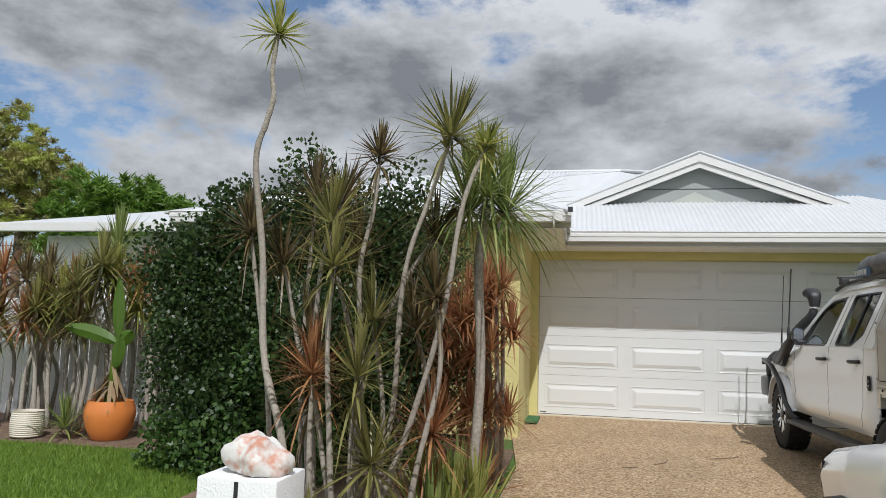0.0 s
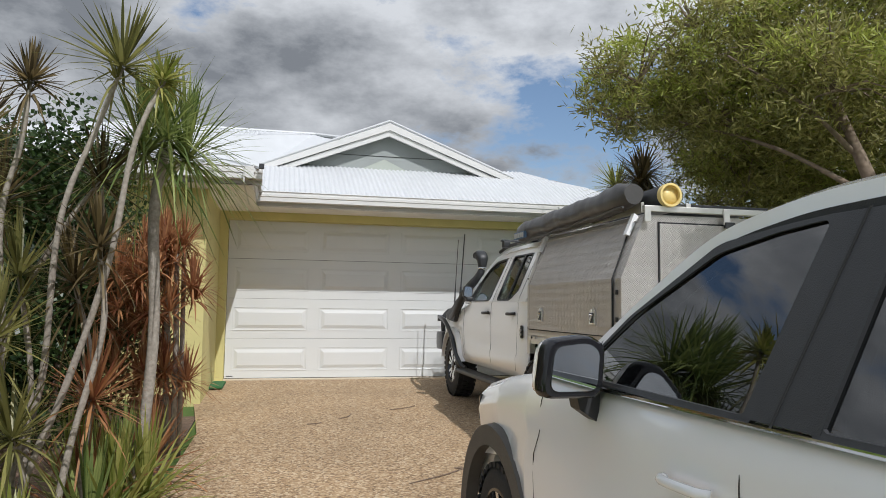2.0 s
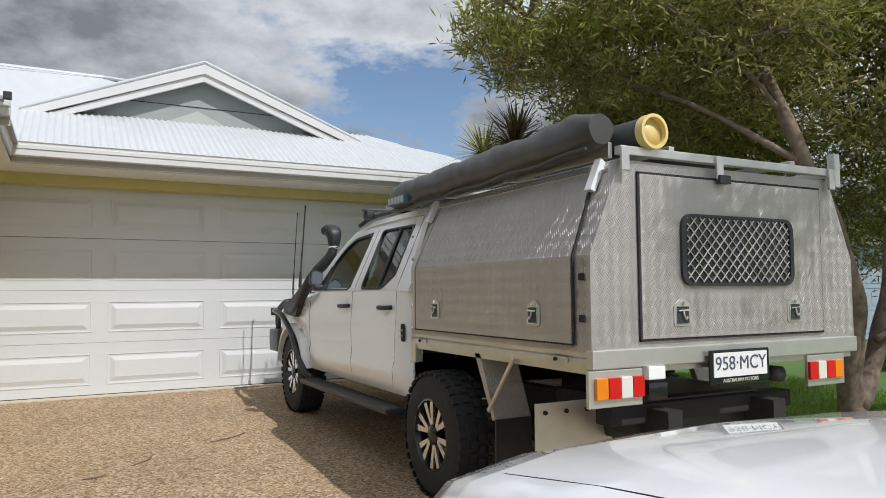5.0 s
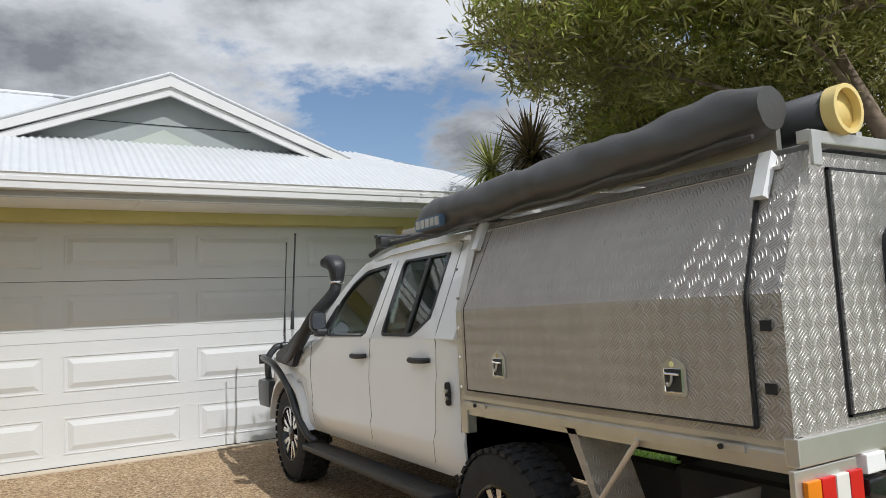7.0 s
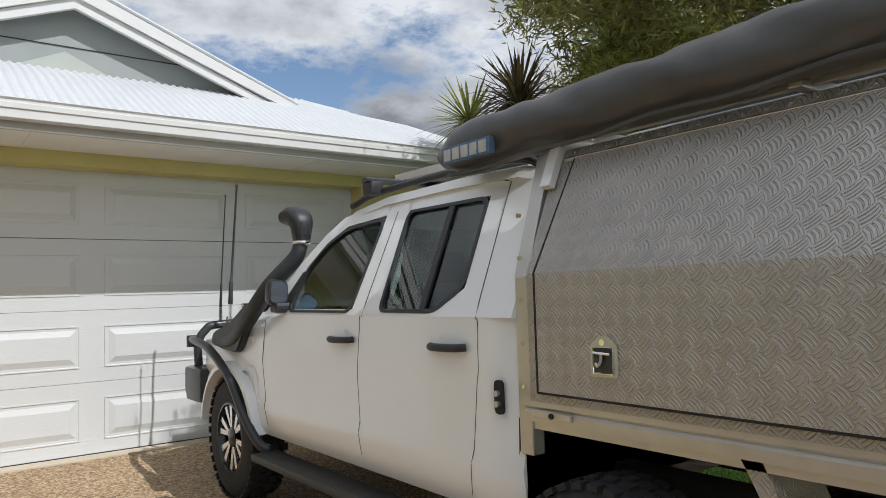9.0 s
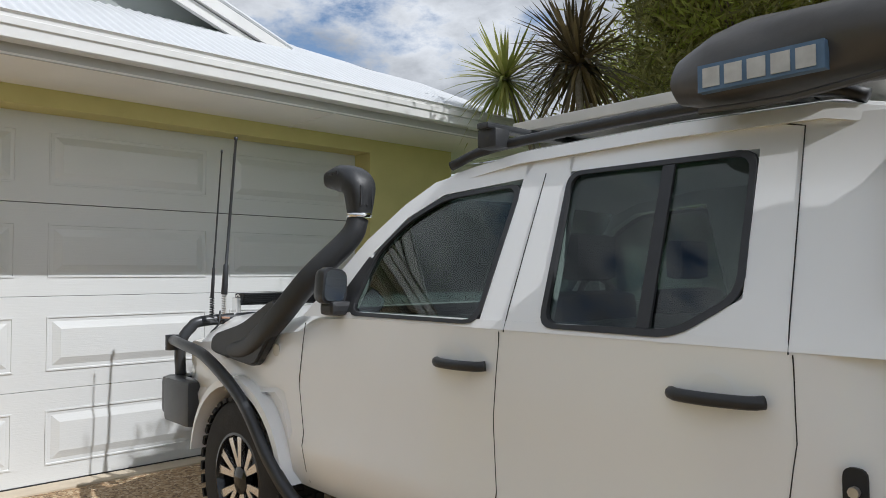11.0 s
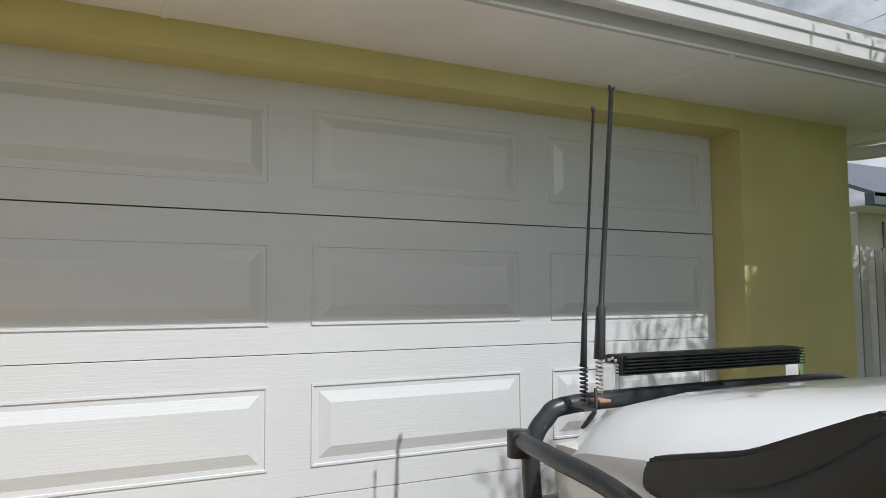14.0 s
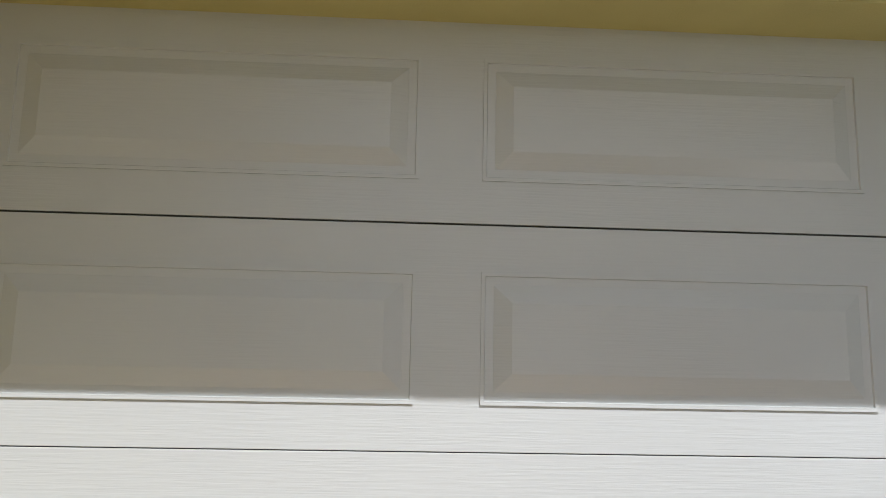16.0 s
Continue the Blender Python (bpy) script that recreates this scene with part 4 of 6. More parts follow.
# canopy: tread-plate shell with side and rear doors
CW, CT, CZ0, CZ1, CZ2 = 0.995, 0.80, 0.905, 1.37, 1.84
bm = B()
hexa = [(-CW, CZ0), (CW, CZ0), (CW, CZ1), (CT, CZ2), (-CT, CZ2), (-CW, CZ1)]
prism(bm, [(TX + a, 5.23, z) for a, z in hexa], (0, 1.93, 0))
canopy = part("canopy", bm, M_TREAD, ute, "aluminium tread-plate canopy")


def can_hw(z):
    return CW if z <= CZ1 else CW - (z - CZ1) * (CW - CT) / (CZ2 - CZ1)


def paddle_latch(owner, place):
    """A pentagon plate with a framed well, a folding T-handle and a key lock; place maps (along, up, out)."""
    def slab(name, poly, o0, o1, material, under, label=""):
        return part(name, loft(B(), [[place(a, z, o) for a, z in poly] for o in (o0, o1)]), material, under, label)

    plate = slab("paddle_latch", rounded([(-0.056, -0.065), (0.056, -0.065), (0.056, 0.04), (0.018, 0.068), (-0.018, 0.068), (-0.056, 0.04)], 0.012, 2), 0.0, 0.005, M_ALU, owner, "steel paddle latch with key lock")
    slab("latch_well", rounded([(-0.04, -0.052), (0.04, -0.052), (0.04, 0.03), (-0.04, 0.03)], 0.01, 2), 0.005, 0.0065, M_BAR, plate)
    ring = [(-0.041, -0.053), (0.041, -0.053), (0.041, 0.031), (-0.041, 0.031), (-0.041, -0.053)]
    part("well_rim", tube(B(), [place(a, z, 0.008) for a, z in ring], 0.0035, 6), M_CHROME, plate, "bright rim")
    part("latch_handle", tube(B(), [place(-0.034, 0.012, 0.014), place(0.034, 0.014, 0.014)], 0.0055, 8), M_CHROME, plate, "bright T-handle")
    part("handle_stem", tube(B(), bend([place(0.004, 0.012, 0.012), place(0.004, -0.014, 0.016), place(0.02, -0.03, 0.014), place(0.028, -0.02, 0.012)], 3), 0.005, 6), M_ALU, plate)
    part("key_lock", tube(B(), [place(0, 0.048, 0.004), place(0, 0.048, 0.012)], 0.011, 12), M_CHROME, plate)


for s in (-1, 1):
    for za, zb, nm in ((0.945, CZ1, "side_door"), (CZ1, 1.80, "side_door")):
        bm = side_plate(B(), [(5.36, za), (7.1, za), (7.1 - (0.06 if zb > 1.5 else 0), zb), (5.36 - (-0.03 if zb > 1.5 else 0), zb)], TX, can_hw, s, 0.02, 0.016)
        sd = part(nm, bm, M_TREAD, canopy, "dusty tread-plate lift-up door")
    for a, b in (([(5.355, 0.94), (5.345, 0.94), (5.345, 1.37), (5.375, 1.8), (5.385, 1.8), (5.355, 1.37)], 0), ([(5.35, 0.944), (7.11, 0.944), (7.11, 0.936), (5.35, 0.936)], 0), ([(7.105, 0.94), (7.113, 0.94), (7.113, 1.37), (7.05, 1.8), (7.042, 1.8), (7.105, 1.37)], 0)):
        part("door_seal", side_plate(B(), a, TX, can_hw, s, 0.01, 0.014), M_DARK, canopy)
    bm = B()
    prism(bm, [(TX + s * (CT - 0.06), 5.3, 1.845), (TX + s * (CT + 0.035), 5.3, 1.80), (TX + s * (CT + 0.028), 5.3, 1.79), (TX + s * (CT - 0.07), 5.3, 1.835)], (0, 1.8, 0))
    hg = part("piano_hinge", bm, M_ALU, canopy, "riveted aluminium hinge strip")
    for k in range(24):
        yk = 5.34 + k * 0.075
        part("rivet", tube(B(), [(TX + s * (CT + 0.0), yk, 1.812), (TX + s * (CT + 0.006), yk, 1.826)], 0.006, 6), M_ALU, hg)
    for ly in (6.79, 5.67):
        xx = TX + s * (CW + 0.018)
        paddle_latch(canopy, lambda a, z, o, ly=ly, xx=xx, s=s: (xx + s * o, ly + a, 1.085 + z))
    for y in (5.33, 7.12):
        bm = B()
        prism(bm, [(TX + s * (CT + 0.10), y, 1.7), (TX + s * (CT + 0.07), y, 1.69), (TX + s * (CT + 0.0), y, 1.84), (TX + s * (CT + 0.03), y, 1.86)], (0, 0.05, 0))
        part("hinge_bracket", bm, M_UTEWHITE, canopy, "white painted hinge bracket")
    for z in (1.05, 1.25):
        xs = TX + s * 1.0
        part("striker", box(B(), min(xs, xs + s * 0.003), max(xs, xs + s * 0.003), 5.27, 5.31, z, z + 0.035), M_DARK, canopy)
# rear door with barred window
YR = 5.23
rd = part("rear_door", box(B(), TX - 0.69, TX + 0.69, YR - 0.018, YR, 0.962, 1.775, 0.003), M_TREAD, canopy, "tread-plate rear lift door")
for x0, x1, z0, z1 in ((-0.70, -0.692, 0.952, 1.785), (0.692, 0.70, 0.952, 1.785), (-0.70, 0.70, 0.95, 0.96), (-0.70, 0.70, 1.777, 1.787)):
    part("door_seal", box(B(), TX + x0, TX + x1, YR - 0.012, YR - 0.002, z0, z1), M_DARK, canopy)
win = rounded([(TX - 0.40, 1.235), (TX + 0.40, 1.235), (TX + 0.40, 1.575), (TX - 0.40, 1.575)], 0.07, 5)
rw = part("rear_window", prism(B(), [(x, YR - 0.026, z) for x, z in win], (0, 0.01, 0)), M_GLOSSBLK, rd, "dark rear window")
bm = B()
c = Vector((TX, 1.405))
for rr in (1,):
    outer = [tuple(Vector(p) + (Vector(p) - c).normalized() * 0.03) for p in win]
    vs = [[bm.verts.new((x, yv, z)) for x, z in src] for src, yv in ((win, YR - 0.034), (outer, YR - 0.034), (outer, YR - 0.018), (win, YR - 0.018))]
    for k in range(4):
        for i in range(len(win)):
            j = (i + 1) % len(win)
            bm.faces.new((vs[k][i], vs[k][j], vs[(k + 1) % 4][j], vs[(k + 1) % 4][i]))
bmesh.ops.recalc_face_normals(bm, faces=bm.faces[:])
part("window_seal", bm, M_PLASTIC, rw, "black rubber seal")
bm = B()
k = -0.40
while k < 0.75:
    for sg in (1, -1):
        za, zb = 1.24, 1.57
        xa, xb = k, k - 0.33
        lo, hi = max(xb, -0.39), min(xa, 0.39)
        if lo < hi:
            p1 = (TX + sg * hi, YR - 0.031, za + (xa - hi)) 
            p2 = (TX + sg * lo, YR - 0.031, za + (xa - lo))
            tube(bm, [p1, p2], 0.0035, 5)
    k += 0.062
part("mesh_grille", bm, M_ALU, rw, "diamond aluminium security mesh")
for lx in (-0.43, 0.43):
    cx = TX + lx
    paddle_latch(rd, lambda a, z, o, cx=cx: (cx + a, YR - 0.018 - o, 1.085 + z))
# roof rack, solar panel, tube, awning
rack = thing("roof_rack", (TX, 6.2, 1.85), "aluminium rack bars on the canopy roof", "roof rack")
part("rear_bar", box(B(), TX - 0.82, TX + 0.82, 5.2, 5.245, 1.86, 1.905, 0.005), M_ALU, rack)
for x in (-0.8, -0.15, 0.78):
    part("rack_foot", box(B(), TX + x - 0.025, TX + x + 0.025, 5.185, 5.2, 1.78, 1.9, 0.004), M_ALU, rack)
part("cross_bar", box(B(), TX - 0.82, TX + 0.86, 6.2, 6.24, 1.86, 1.9, 0.005), M_ALU, rack)
part("cross_bar", box(B(), TX - 0.82, TX + 0.86, 7.0, 7.04, 1.86, 1.9, 0.005), M_ALU, rack)
part("side_bar", box(B(), TX + 0.8, TX + 0.84, 5.2, 7.1, 1.86, 1.9, 0.005), M_ALU, rack)
part("side_bar", box(B(), TX - 0.45, TX - 0.41, 5.25, 7.1, 1.905, 1.94, 0.005), M_ALU, rack)
part("side_bar", box(B(), TX + 0.5, TX + 0.54, 5.25, 5.7, 1.905, 1.94, 0.005), M_ALU, rack)
part("end_post", box(B(), TX + 0.83, TX + 0.88, 5.2, 5.25, 1.8, 2.0, 0.005), M_ALU, rack)
part("number_light", box(B(), TX - 0.17, TX - 0.09, 5.17, 5.2, 1.755, 1.8, 0.004), M_PLASTIC, rack)
part("dark_panel", box(B(), TX - 0.35, TX + 0.45, 5.5, 7.0, 1.945, 1.975, 0.006), M_PLASTIC, rack, "black folded panel on the rack")
aw = thing("rolled_awning", (3.3, 6.5, 1.9), "rolled awning in a dusty black vinyl bag", "awning")
bm = B()
rings = []
N = 90
for i in range(N + 1):
    t = i / N
    y = 5.3 + (7.79 - 5.3) * t
    sag = 0.96 + 0.025 * math.sin(t * 17) + 0.02 * math.sin(t * 41 + 1) + 0.012 * math.sin(t * 90)
    ends = min(1.0, 0.72 + 4.5 * t, 0.62 + 9 * (1 - t))
    ring = []
    for k in range(20):
        a = 2 * math.pi * k / 20
        rr = 0.114 * ends * (sag + 0.05 * math.sin(3 * a + t * 23) + 0.03 * math.sin(5 * a + t * 61))
        ring.append((3.30 + rr * 0.95 * math.cos(a), y, 1.99 - 0.075 * t + rr * (1.1 if math.sin(a) > 0 else 0.82) * math.sin(a) - 0.006 * math.sin(t * 6)))
    rings.append(ring)
loft(bm, rings)
bag = part("bag", bm, M_VINYL, aw, "creased black vinyl bag", 60)
part("bag_seam", tube(B(), [(3.30 - 0.075, 5.33 + (7.7 - 5.33) * k / 20, 1.90 - 0.0042 * k + 0.008 * math.sin(k * 1.3)) for k in range(21)], 0.009, 6), M_VINYL, aw)
part("back_plate", box(B(), 3.385, 3.41, 5.35, 7.1, 1.87, 1.95, 0.003), M_ALU, aw)
M_SIGN = mat("faded_blue_print", (0.10, 0.17, 0.27), 0.6, 0, 0.2, 30)
M_SIGNW = mat("faded_white_print", (0.5, 0.5, 0.48), 0.6, 0, 0.2, 30)
bm = B()
prism(bm, [(3.178, y, z) for y, z in ((7.68, 1.86), (7.37, 1.862), (7.37, 1.93), (7.68, 1.93))], (0.03, 0, 0))
lg = part("printed_mark", bm, M_SIGN, aw, "faded blue and white printed mark")
for k in range(5):
    y0 = 7.665 - k * 0.058
    part("mark_bar", box(B(), 3.1745, 3.1778, y0 - 0.045, y0, 1.87, 1.92), M_SIGNW, lg)
pv = thing("pipe_tube", (3.52, 5.9, 1.98), "black storage tube with pale yellow open end", "tube")
part("outer_pipe", tube(B(), [(3.53, 5.22, 1.985), (3.53, 6.9, 1.985)], 0.082, 24), M_PLASTIC, pv, "", 40)
bm = B()
lathe_pts = [(0.088, 0.0), (0.088, 0.05), (0.074, 0.05), (0.072, 0.0)]
rings = [[(3.53 + r * math.cos(2 * math.pi * k / 24), 5.17 + h, 1.985 + r * math.sin(2 * math.pi * k / 24)) for k in range(24)] for r, h in lathe_pts + [lathe_pts[0]]]
loft(bm, rings, False)
part("pipe_lip", bm, M_PVC, pv, "pale yellow plastic lip", 40)
part("pipe_cap", tube(B(), [(3.53, 5.2, 1.985), (3.53, 5.218, 1.985)], 0.075, 24), M_PVC, pv, "yellow inner pipe end", 40)
# cab roof rack with solar panel
cr2 = thing("cab_roof_rack", (UX, 8.0, 1.82), "black cab roof rails carrying a flat panel", "roof rack")
for s in (-1, 1):
    part("rail", tube(B(), bend([(UX + s * 0.70, 8.85, 1.82), (UX + s * 0.66, 8.65, 1.875), (UX + s * 0.66, 8.0, 1.89), (UX + s * 0.66, 7.5, 1.88), (UX + s * 0.65, 7.36, 1.84)], 4), 0.02, 8), M_PLASTIC, cr2, "black roof rail", 40)
    for y in (8.62, 7.66):
        part("rack_foot", box(B(), UX + s * 0.70 - 0.04, UX + s * 0.70 + 0.04, y - 0.05, y + 0.05, 1.86, 1.935, 0.015), M_PLASTIC, cr2, "", 50)
for y in (8.62, 7.66):
    part("cross_bar", box(B(), UX - 0.76, UX + 0.76, y - 0.03, y + 0.03, 1.93, 1.955, 0.008), M_BAR, cr2)
part("solar_panel", box(B(), UX - 0.5, UX + 0.62, 7.35, 8.7, 1.956, 1.998, 0.004), M_ALU, cr2, "aluminium-framed solar panel")
part("solar_glass", box(B(), UX - 0.47, UX + 0.59, 7.38, 8.67, 1.998, 2.003), M_GLOSSBLK, cr2)
# snorkel
def duct(bm, pts, wide, deep, seg=16):
    """A moulded duct of rounded-square section along points; wide is across the vehicle, deep across the run."""
    pts = [Vector(p) for p in pts]
    rings = []
    for i, p in enumerate(pts):
        t = (pts[min(i + 1, len(pts) - 1)] - pts[max(i - 1, 0)]).normalized()
        side = (Vector((1, 0, 0)) - t * t.x).normalized()
        up = t.cross(side)
        ring = []
        for k in range(seg):
            c, q = math.cos(2 * math.pi * k / seg), math.sin(2 * math.pi * k / seg)
            ring.append(p + side * wide[i] * math.copysign(abs(c) ** 0.7, c) + up * deep[i] * math.copysign(abs(q) ** 0.7, q))
        rings.append(ring)
    return loft(bm, rings)


bm = B()
sp = bend([(UX - 0.965, 10.22, 1.0), (UX - 0.985, 9.98, 1.035), (UX - 0.985, 9.74, 1.17), (UX - 0.93, 9.53, 1.37), (UX - 0.81, 9.40, 1.545), (UX - 0.775, 9.38, 1.64)], 5)
k = len(sp) - 1
duct(bm, sp, [0.042 + 0.004 * math.sin(math.pi * i / k) for i in range(k + 1)], [0.045 + 0.008 * math.sin(math.pi * i / k) for i in range(k + 1)])
sn = part("snorkel", bm, M_PLASTIC, ute, "black moulded plastic snorkel", 40)
bm = B()
prism(bm, [(UX - 0.955, y, z) for y, z in rounded([(10.38, 0.98), (10.36, 1.07), (10.05, 1.14), (9.72, 1.28), (9.66, 1.2), (9.9, 0.94)], 0.05)], (-0.055, 0, 0))
bmesh.ops.bevel(bm, geom=bm.edges[:], offset=0.012, segments=2, affect="EDGES")
part("snorkel_base", bm, M_PLASTIC, sn, "", 50)
SX = UX - 0.77
bm = B()
hd = bend([(SX, 9.38, 1.655), (SX, 9.378, 1.72), (SX, 9.385, 1.775), (SX, 9.425, 1.81), (SX, 9.49, 1.825), (SX - 0.005, 9.555, 1.822)], 4)
k = len(hd) - 1
duct(bm, hd, [0.05 + 0.026 * min(1, i / 9) for i in range(k + 1)], [0.05 + 0.014 * min(1, i / 8) - 0.02 * max(0, (i - k + 4) / 4) for i in range(k + 1)], 20)
head = part("snorkel_head", bm, M_PLASTIC, sn, "moulded snorkel ram head", 35)
part("head_mouth", box(B(), SX - 0.066, SX + 0.056, 9.553, 9.559, 1.792, 1.852, 0.0), M_DARK, sn)
for dx in (-0.03, 0.0, 0.03):
    part("head_rib", box(B(), SX + dx - 0.006, SX + dx + 0.006, 9.32, 9.338, 1.69, 1.78, 0.004), M_PLASTIC, sn)
for q in range(5):
    part("moulded_mark", box(B(), SX - 0.0795, SX - 0.0745, 9.44 + 0.02 * q, 9.454 + 0.02 * q, 1.835, 1.849), M_PLASTIC, sn)
part("hose_clamp", tube(B(), [(SX, 9.38, 1.64), (SX, 9.38, 1.658)], 0.058, 20), M_CHROME, sn, "steel hose clamp", 40)
# bull bar, brush bars, light bar, aerials
bb = part("bull_bar", box(B(), UX - 0.98, UX + 0.98, 10.98, 11.12, 0.55, 0.78, 0.04), M_BAR, ute, "black steel bull bar", 50)
for s in (-1, 1):
    part("bar_wing", box(B(), UX + s * 0.93 - 0.06, UX + s * 0.93 + 0.06, 10.7, 11.05, 0.52, 0.78, 0.03), M_BAR, bb, "", 50)
    part("hoop", tube(B(), bend([(UX + s * 0.88, 11.05, 0.75), (UX + s * 0.885, 11.05, 0.95), (UX + s * 0.83, 11.04, 1.055), (UX + s * 0.7, 11.03, 1.10), (UX, 11.02, 1.11)], 5), 0.033, 12), M_BAR, bb, "black tube hoop", 40)
    part("brush_bar", tube(B(), bend([(UX + s * 0.93, 11.06, 0.99), (UX + s * 1.0, 10.75, 0.99), (UX + s * 1.02, 10.4, 0.95), (UX + s * 1.03, 9.98, 0.78), (UX + s * 1.03, 9.72, 0.55), (UX + s * 1.0, 9.56, 0.4), (UX + s * 0.95, 9.5, 0.36)], 5), 0.03, 12), M_BAR, bb, "black tube brush bar", 40)
    part("tube_joint", tube(B(), [(UX + s * 0.93, 11.06, 0.93), (UX + s * 0.93, 11.06, 1.02)], 0.042, 12), M_BAR, bb, "", 40)
    part("headlight", box(B(), UX + s * 0.7 - 0.17, UX + s * 0.7 + 0.17, 10.78, 10.96, 0.82, 1.0, 0.05), M_CLEAR, ute, "hazed headlight", 50)
lb = part("light_bar", box(B(), UX - 0.5, UX + 0.5, 11.02, 11.12, 1.185, 1.262, 0.012), M_PLASTIC, bb, "black finned light bar")
for k in range(6):
    part("cooling_fin", box(B(), UX - 0.49, UX + 0.49, 10.995, 11.02, 1.19 + k * 0.0125, 1.195 + k * 0.0125), M_PLASTIC, lb)
for s in (-1, 1):
    bm = B()
    for k in range(8):
        a = 2 * math.pi * k / 8
        tube(bm, [(UX + s * 0.505, 11.06 + 0.026 * math.cos(a), 1.224 + 0.026 * math.sin(a)), (UX + s * 0.512, 11.06 + 0.026 * math.cos(a), 1.224 + 0.026 * math.sin(a))], 0.006, 6)
    part("end_screws", bm, M_ALU, lb, "bright screws round the end cap")
part("bar_bracket", box(B(), UX - 0.53, UX - 0.5, 11.03, 11.1, 1.11, 1.235, 0.005), M_CHROME, lb)
part("bar_bracket", box(B(), UX + 0.5, UX + 0.53, 11.03, 11.1, 1.11, 1.235, 0.005), M_CHROME, lb)
for x, y, zb, dx, zt, r, mt in ((3.362, 10.94, 1.12, 0.035, 2.15, 0.006, M_PLASTIC), (3.452, 10.965, 1.14, 0.05, 2.245, 0.0105, M_BAR)):
    an = part("aerial", tube(B(), [(x, y, zb + 0.12), (x + dx * 0.15, y - 0.006, zb + 0.3), (x + dx * 0.17, y - 0.007, zb + 0.31), (x + dx, y - 0.04, zt - 0.02), (x + dx, y - 0.04, zt - 0.018), (x + dx, y - 0.04, zt)], [r * 2.0, r * 1.6, r, r * 0.8, r * 1.2, r * 1.2], 8), mt, bb, "black whip aerial", 40)
    bm = B()
    tube(bm, [(x + 0.012 * math.cos(k * 0.9), y + 0.012 * math.sin(k * 0.9), zb + k * 0.0021) for k in range(60)], 0.004, 5)
    part("spring_base", bm, M_ALU if r > 0.01 else M_PLASTIC, an, "coil spring aerial base")
    part("aerial_foot", box(B(), x - 0.025, x + 0.025, y - 0.03, y + 0.09, zb - 0.03, zb - 0.02, 0.003), M_POTBROWN if r > 0.01 else M_BAR, an, "rusted aerial bracket")
part("aerial_cable", tube(B(), bend([(3.42, 10.95, 1.16), (3.40, 10.93, 1.08), (3.36, 10.95, 1.03), (3.45, 10.97, 1.1)], 4), 0.006, 6), M_PLASTIC, bb)
# tail lamps and plate
for s in (-1, 1):
    x0 = 3.29 if s < 0 else 4.86
    tp = part("lamp_plate", box(B(), x0 - 0.165, x0 + 0.165, 5.22, 5.24, 0.65, 0.825, 0.004), M_ALU, ute, "aluminium lamp plate")
    for k, mt in enumerate((M_AMBER, M_RED, M_CLEAR, M_RED)):
        a = x0 + s * (0.13 - k * 0.075)
        part("tail_lens", box(B(), min(a, a - s * 0.07), max(a, a - s * 0.07), 5.202, 5.22, 0.69, 0.79, 0.004), mt, tp)
NX = 4.105
plate = part("number_plate", box(B(), NX - 0.225, NX + 0.225, 5.185, 5.197, 0.715, 0.89, 0.008), M_GLOSSBLK, ute, "white number plate in black frame")
part("plate_face", box(B(), NX - 0.2, NX + 0.2, 5.181, 5.185, 0.752, 0.876, 0.0), M_WHITE, plate)
M_INK = mat("blue_grey_plate_ink", (0.07, 0.08, 0.11), 0.6)
lettering("plate_text", "958\u00b7MCY", 0.1, Matrix.Translation((NX, 5.1795, 0.818)) @ Matrix.Rotation(radians(90), 4, "X"), M_INK, plate)
lettering("dealer_text", "AUSTRALIAN MOTORS", 0.026, Matrix.Translation((NX, 5.1840, 0.732)) @ Matrix.Rotation(radians(90), 4, "X"), M_CLEAR, plate)
part("plate_bracket", box(B(), NX - 0.1, NX + 0.1, 5.197, 5.23, 0.78, 0.86), M_BAR, plate)
part("reverse_lamp", box(B(), TX - 0.68, TX - 0.55, 5.19, 5.25, 0.665, 0.755, 0.02), M_GLOSSBLK, ute, "black work lamp", 50)
part("step_block", box(B(), TX - 0.67, TX - 0.56, 5.2, 5.26, 0.765, 0.83, 0.006), M_UTEWHITE, ute)
part("tow_bar", box(B(), TX - 0.7, TX + 0.7, 5.45, 5.57, 0.5, 0.6, 0.01), M_DARK, ute)
part("trailer_socket", tube(B(), [(TX + 0.42, 5.3, 0.72), (TX + 0.42, 5.38, 0.72)], 0.045, 16), M_PLASTIC, ute, "round black trailer socket", 40)

# ---- white car ----
CX, CWD = 2.63, 0.93
car = thing("parked_car", (CX, 2.1, ground_z(2.1)), "white crossover car with black window pillars", "car")
KF, KR, KW = (3.62, 0.10), (0.95, 0.02), 0.35


def car_hw(z):
    return CWD if z <= 0.91 else CWD - 0.40 * (z - 0.91)


def car_body_hw(z):
    return table(z, ((-0.06, CWD * 0.95), (0.02, CWD - 0.005), (0.14, CWD + 0.002), (0.575, CWD + 0.012), (0.695, CWD - 0.006), (0.795, CWD + 0.008), (0.87, CWD - 0.012), (0.915, CWD - 0.05)))


def car_ring(y, zb, zt, w, crown):
    half = [(w * 0.95, zb), (w - 0.005, zb + 0.08), (w + 0.002, zb + 0.2 if zb < 0.1 else zb + 0.06), (w + 0.012, zt - 0.34), (w - 0.006, zt - 0.22), (w + 0.008, zt - 0.12), (w - 0.012, zt - 0.045), (w - 0.06, zt), (w * 0.62, zt + crown * 0.75)]
    return [(CX - a, y, z) for a, z in half] + [(CX, y, zt + crown)] + [(CX + a, y, z) for a, z in half[::-1]]


